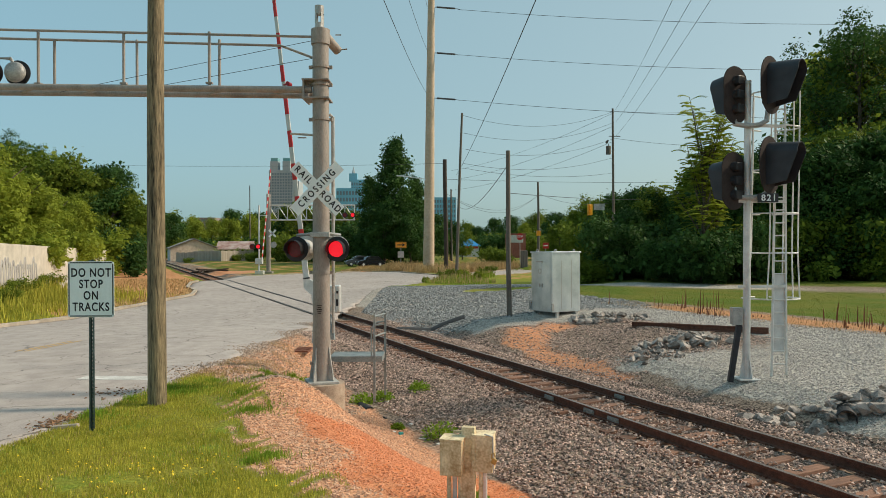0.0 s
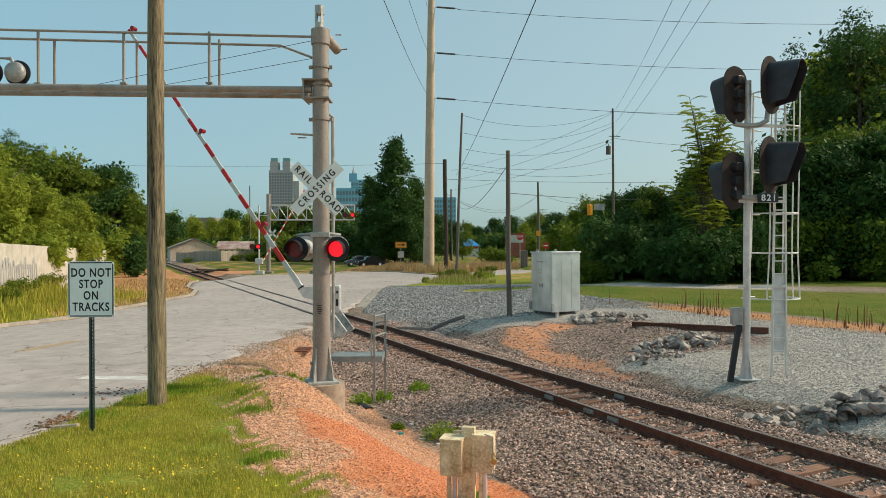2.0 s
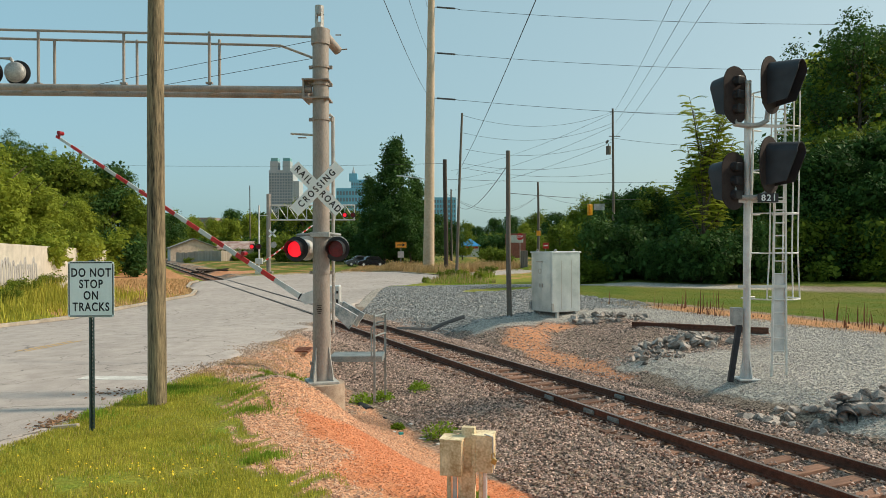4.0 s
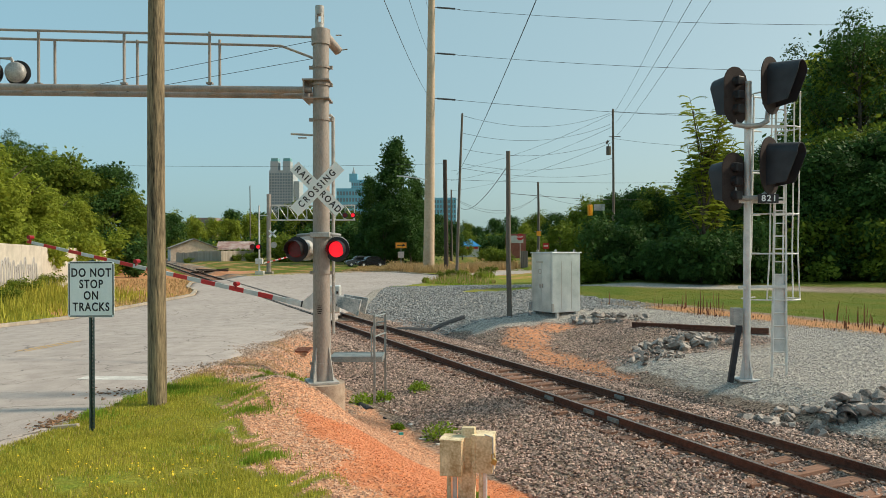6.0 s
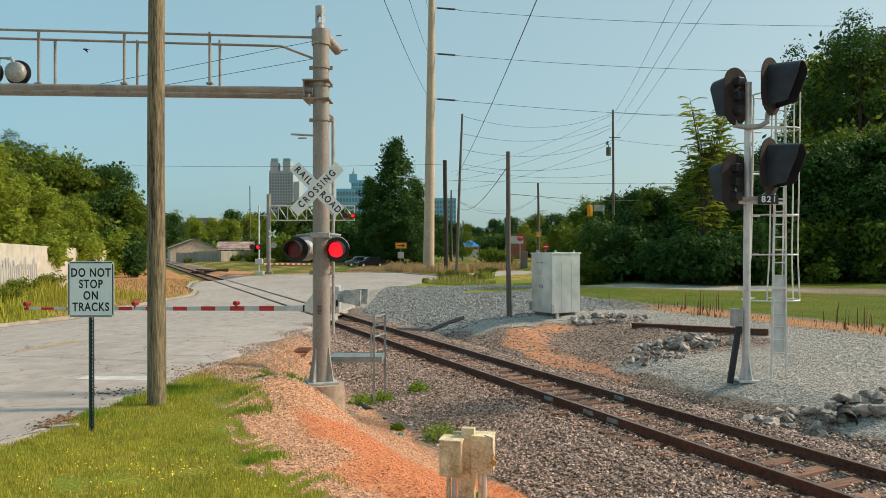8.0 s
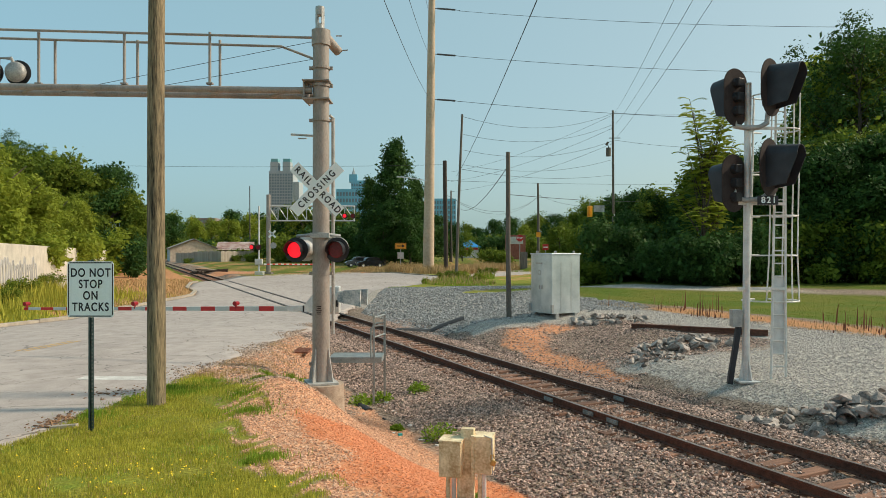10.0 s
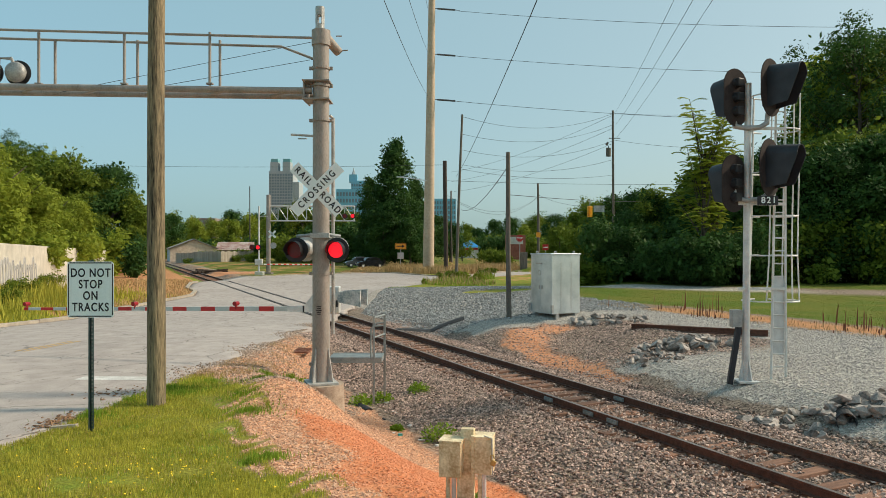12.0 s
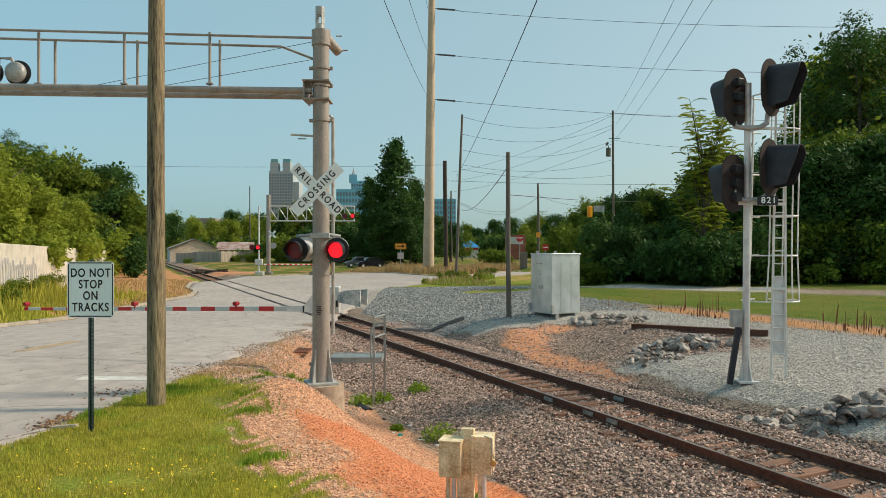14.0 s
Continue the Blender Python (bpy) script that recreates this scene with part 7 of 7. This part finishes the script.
# ---- signs and small things along the far street ----
def sign_post(x, y, z0, w, h, mat, label, panels=(), octagon=False):
    t = thing("road_sign", pose(x, y, gz(x, y)), label, "road sign")
    zc = z0 - t.location.z
    bm = bmesh.new(); tube(bm, (0, 0.05, -0.1), (0, 0.05, zc + h / 2), 0.05, seg=8); part("post", bm, GALV, t)
    bm = bmesh.new()
    if octagon:
        tube(bm, (0, 0, zc), (0, -0.03, zc), w / 2, w / 2, 8)
        bmesh.ops.rotate(bm, cent=(0, 0, zc), matrix=Matrix.Rotation(radians(22.5), 3, 'Y'), verts=bm.verts)
    else:
        box(bm, (w, 0.03, h), (0, -0.015, zc))
    q = part("panel", bm, mat, t)
    return t, q, zc
t, q, zc = sign_post(-6.46, 106, 3.82, 1.75, 0.95, ORANGE, "orange arrow sign with a small white plate")
bm = bmesh.new(); box(bm, (0.9, 0.01, 0.14), (-0.15, -0.036, zc)); v = [bm.verts.new((0.25, -0.04, zc + 0.25)), bm.verts.new((0.65, -0.04, zc)), bm.verts.new((0.25, -0.04, zc - 0.25))]; bm.faces.new(v)
part("arrow", bm, BLACK, q)
bm = bmesh.new()
for k, (bw, bh, bx, bz) in enumerate(((1.6, 0.05, 0, 0.42), (1.6, 0.05, 0, -0.42), (0.05, 0.84, 0.82, 0), (0.05, 0.84, -0.82, 0))):
    box(bm, (bw, 0.01, bh), (bx, -0.036, zc + bz))
part("border", bm, BLACK, q)
PINKW = material("pinkish_white_plate", (0.55, 0.45, 0.44), (0.7, 0.6, 0.58), 4, 0.6, 0, 0)
bm = bmesh.new(); box(bm, (0.95, 0.03, 0.95), (0, -0.02, zc - 1.45)); part("lower_panel", bm, PINKW, t)
t, q, zc = sign_post(12.15, 110, 5.09, 1.15, 1.15, RED, "red octagonal stop sign on a post", octagon=True)
text_part("STOP", 0.42, SIGNWHITE, q, pose(0, -0.035, zc, 90, 0, 0), squeeze=0.85)
t, q, zc = sign_post(16.51, 112, 3.66, 0.95, 0.95, RED, "red and white do not enter sign")
bm = bmesh.new(); box(bm, (0.7, 0.01, 0.16), (0, -0.035, zc)); part("bar", bm, SIGNWHITE, q)
# traffic light on its span
def build_traffic_light():
    Y = 52.0
    t = thing("traffic_light", pose(10.98, Y, 5.76), "yellow traffic light housing hung on a span wire", "traffic light")
    t.scale = (0.64, 0.64, 0.64)
    YEL = material("signal_yellow", (0.75, 0.33, 0.01), (0.9, 0.45, 0.02), 4, 0.5, 0, 0)
    bm = bmesh.new(); box(bm, (0.5, 0.4, 1.3), (0, 0, 0.65), (0, 0, 20), 0.05); part("housing", bm, YEL, t)
    for i in range(3):
        bm = bmesh.new(); tube(bm, (-0.08, -0.2, 0.25 + i * 0.4), (-0.15, -0.5, 0.23 + i * 0.4), 0.17, 0.17, 14, cap=False); part("visor", bm, YEL, t)
    bm = bmesh.new(); tube(bm, (0, 0, 1.3), (0, 0, 1.75), 0.04); part("hanger", bm, GALV, t)
    bm = bmesh.new(); box(bm, (1.25, 0.04, 0.75), (1.1, 0.1, 1.0)); part("sign_back", bm, GALV, t, "bare grey back of a sign")
    wire((2.85, 30, 5.73), (25.73, 78, 9.03), 0.3, 0.014)
build_traffic_light()
# marker on the pole, cabinet by the street, shops
bm = bmesh.new(); box(bm, (0.75, 0.05, 0.9)); ob = finish("pole_marker", bm, ORANGE); ob.matrix_basis = pose(17.12, 124.74, 5.92); tagged(ob, "yellow marker plate fixed to a pole", "marker")
bm = bmesh.new(); box(bm, (1.0, 0.8, 2.6), (0, 0, 1.2), bevel=0.05); ob = finish("street_cabinet", bm, GREYPOLE); ob.matrix_basis = pose(12.08, 104, gz(12.08, 104)); tagged(ob, "grey street utility cabinet on the verge", "cabinet")
def build_shop():
    t = thing("shop", pose(8.22, 220, 0.5), "small white shop with a bright blue hipped roof", "shop")
    BLUE = material("blue_roof", (0.02, 0.18, 0.42), (0.04, 0.28, 0.55), 3, 0.5, 0, 0.05)
    bm = bmesh.new(); box(bm, (6.0, 6, 3.6), (0, 3, 1.8)); part("wall", bm, PAPER, t)
    bm = bmesh.new(); r = bmesh.ops.create_cone(bm, cap_ends=True, segments=4, radius1=5.2, radius2=0.4, depth=2.4); bmesh.ops.transform(bm, matrix=pose(0, 3, 4.6, 0, 0, 45), verts=bm.verts); part("roof", bm, BLUE, t)
    bm = bmesh.new(); box(bm, (5.6, 0.1, 0.6), (0, -0.06, 2.9)); part("fascia", bm, RED, t)
    b = thing("shop", pose(20.06, 190, 0.5), "low brick shop with dark red fascia", "shop")
    BRK = material("red_brick", (0.22, 0.07, 0.05), (0.38, 0.14, 0.10), 3, 0.9, 0, 0.1)
    bm = bmesh.new(); box(bm, (5, 6, 7.0), (0, 3, 3.2)); part("wall", bm, BRK, b)
    bm = bmesh.new(); box(bm, (3.6, 0.1, 2.0), (0, -0.05, 5.2)); part("fascia", bm, PAPER, b)
    w = thing("warehouse", pose(40.36, 230, 0.5), "long low yellow-brown building behind trees", "building")
    bm = bmesh.new(); box(bm, (34, 10, 3.2), (0, 5, 1.6)); part("wall", bm, material("ochre_wall", (0.5, 0.28, 0.08), (0.66, 0.4, 0.14), 1, 0.9, 0, 0.1), w)
    bm = bmesh.new(); box(bm, (35, 11, 0.4), (0, 5, 3.3)); part("roof", bm, GALV, w)
build_shop()
# street lamp arm on the transmission pole's neighbour
bm = bmesh.new(); tube(bm, (0, 0, 0), (-3.4, 0, 0.5), 0.06); box(bm, (0.9, 0.3, 0.16), (-3.8, 0, 0.5), bevel=0.04)
ob = finish("street_lamp", bm, ALU); ob.matrix_basis = pose(-2.18 - 0.2, 99.3, 13.15); tagged(ob, "small silver street lamp on a bracket arm", "street lamp")

# ---- skyline ----
def tower(x, y, w, d, h, mat, glass, label, floors, bays, crown=None, name="tower_block"):
    t = thing(name, pose(x, y, 0), label, "building")
    bm = bmesh.new(); box(bm, (w, d, h), (0, d / 2, h / 2)); part("wall", bm, mat, t)
    bm = bmesh.new(); box(bm, (w / bays * 0.6, 0.6, h / floors * 0.55))
    pane = bpy.data.meshes.new("window"); bm.to_mesh(pane); bm.free(); pane.materials.append(glass)
    for i in range(floors):
        for j in range(bays):
            q = new("window", pane); q.parent = t
            q.matrix_basis = pose(-w / 2 + w * (j + 0.5) / bays, -0.1, h * (0.04 + 0.93 * (i + 0.5) / floors))
    return t
# Distance haze is mixed into these two colours: stone and panes run blue-grey.
TAN = material("hazy_tan_stone", (0.31, 0.36, 0.385), (0.42, 0.455, 0.47), 0.05, 0.9, 0, 0)
HGLASS = material("hazy_window", (0.13, 0.19, 0.23), (0.18, 0.24, 0.28), 0.05, 0.4, 0, 0)
BGLASS = material("blue_glass_wall", (0.14, 0.40, 0.54), (0.22, 0.50, 0.63), 0.05, 0.3, 0, 0)
GREENC = material("green_copper", (0.14, 0.34, 0.36), (0.2, 0.42, 0.44), 0.05, 0.7, 0, 0)
t = tower(-209.83, 900, 31, 30, 104.28, TAN, HGLASS, "hazy tan high-rise tower with twin green tops", 26, 9)
for sx in (-1, 1):
    bm = bmesh.new(); box(bm, (10, 14, 12), (sx * 8 - 1, 8, 104.28 + 6)); part("wall_top", bm, TAN, t)
    bm = bmesh.new(); box(bm, (9, 12, 6), (sx * 8 - 1, 8, 104.28 + 13)); part("green_top", bm, GREENC, t)
bm = bmesh.new(); box(bm, (10, 26, 90.39), (18, 16, 90.39 / 2)); part("side_wing", bm, TAN, t)
t = tower(-138.42, 1200, 40, 30, 121.34, BGLASS, HGLASS, "distant blue glass office tower with a spire", 14, 10)
bm = bmesh.new(); box(bm, (14, 14, 14), (-17, 10, 121.34 + 4)); part("stair_tower", bm, BGLASS, t)
bm = bmesh.new(); tube(bm, (-17, 10, 121.34 + 10), (-17, 10, 144.74), 4, 0.3, 6); part("spire", bm, TAN, t)
tower(-131.60, 1000, 44, 20, 89.50, BGLASS, HGLASS, "lower blue glass office block in haze", 9, 10)
tower(2.44, 1000, 32, 20, 75.69, BGLASS, HGLASS, "pale blue glass office block on the skyline", 10, 8)
tower(-208.0, 600, 22, 20, 30.0, material("far_brick", (0.2, 0.16, 0.16), (0.28, 0.22, 0.22), 0.1, 0.9, 0, 0), HGLASS, "distant brick building above the trees", 8, 9)

# ---- bird ----
def build_bird():
    t = thing("bird", pose(0, 40, 20), "small dark bird in flight", "bird")
    bm = bmesh.new(); bmesh.ops.create_uvsphere(bm, u_segments=10, v_segments=8, radius=0.06); bmesh.ops.scale(bm, vec=(2.4, 0.8, 0.8), verts=bm.verts); part("body", bm, BLACK, t)
    bm = bmesh.new(); box(bm, (0.12, 0.07, 0.01), (0.18, 0, 0)); part("tail", bm, BLACK, t)
    wings = []
    for s in (-1, 1):
        bm = bmesh.new()
        v = [bm.verts.new(p) for p in ((-0.08, 0, 0), (0.07, 0, 0), (0.08, s * 0.18, 0.0), (0.05, s * 0.34, 0), (-0.02, s * 0.2, 0))]
        bm.faces.new(v); bmesh.ops.solidify(bm, geom=bm.faces[:], thickness=0.008)
        wings.append((part("wing", bm, BLACK, t), s))
    return t, wings
BIRD, WINGS = build_bird()

# shrubs by the wall
for x, y, k, s in ((-24.5, 38.0, "bush_b", 0.32), (-26.5, 42.5, "bush_b", 0.4), (-28.0, 46.5, "bush_y", 0.42), (-29.5, 51.0, "bush_b", 0.4), (-23.0, 34.5, "bush_y", 0.3), (-31.5, 55.0, "bush_y", 0.4)):
    plant(k, x, y, s, 70, group="shrubs by the wall")

for x, y, k, s in ((0.5, 72.0, "bush_b", 0.32), (2.5, 76.0, "bush_y", 0.36), (5.0, 79.0, "bush_b", 0.3), (-1.5, 68.0, "bush_y", 0.2), (4.0, 74.0, "bush_y", 0.26)):
    plant(k, x, y, s, 20, group="weedy bushes on the verge")

def flash():
    """Each lens turns its lit side forward while its lamp burns; the two lamps of a pair take turns."""
    period, start, lit = 1.208, 0.15, 0.55
    for lens, m, which in LENSES:
        show = []                       # (time, lit side forward?)
        k = -1
        while start + k * period < 14.2:
            a = start + k * period
            show += [(a, which == 0), (a + lit, which == 1)]
            k += 1
        first = [s for s in show if s[0] <= 0.0][-1][1]
        turn = 0.0 if first else 180.0
        rows = [(0.0, turn)]
        for t, on in show:
            if t <= 0.0 or t > 13.99:
                continue
            f = min(round(t * FPS), 14 * FPS - 2)
            rows.append(((f - 1) / FPS, turn))
            rows.append((f / FPS, turn + 60))
            rows.append(((f + 1) / FPS, turn + 120))
            turn += 180
            rows.append(((f + 2) / FPS, turn))
        if rows[-1][0] < 14.0:
            rows.append((14.0, turn))
        walk(lens, [(t, m @ pose(0, 0, 0, 0, 0, a)) for t, a in rows])

def motions():
    """The gate arms come down, the lamps flash in turn, a bird crosses."""
    arm_at = ARM.matrix_basis.translation.copy()
    angles = [(0.0, 83.0), (0.5, 74.6), (1.0, 66.4), (1.5, 59.5), (2.0, 54.0), (2.5, 47.9), (3.0, 41.8), (3.2, 39.3), (4.25, 28.0), (5.3, 17.4), (5.5, 15.5), (6.0, 10.9), (6.5, 6.4), (7.0, 2.6), (7.3, 0.2), (7.6, -1.2), (7.8, -1.2), (14.0, -1.2)]
    walk(ARM, [(t, Matrix.Translation(arm_at) @ pose(0, 0, 0, 0, 0, -13.9) @ pose(0, 0, 0, 0, a, 0)) for t, a in angles])
    far_at = FAR_ARM.matrix_basis.translation.copy()
    walk(FAR_ARM, [(t, Matrix.Translation(far_at) @ pose(0, 0, 0, 0, 0, 52) @ pose(0, 0, 0, 0, -a, 0)) for t, a in angles])
    flash()
    # the bird glides down from the upper right and leaves on the left
    path = [(0.0, 79.5, 63.0), (4.0, 33.0, 32.5), (6.9, -6.63, 17.46), (7.2, -11.0, 16.6), (7.5, -14.9, 16.0), (7.8, -18.3, 15.3), (8.2, -22.9, 14.5), (10.0, -44.0, 13.0), (14.0, -90.0, 12.0)]
    walk(BIRD, [(t, pose(x, 40, z, 0, 0, 8)) for t, x, z in path])
    for wing, s in WINGS:
        rows = [(i / 10, pose(0, 0, 0, s * (28 if i % 2 else -18) + s * 6 * math.sin(i), 0, 0)) for i in range(141)]
        walk(wing, rows)

motions()
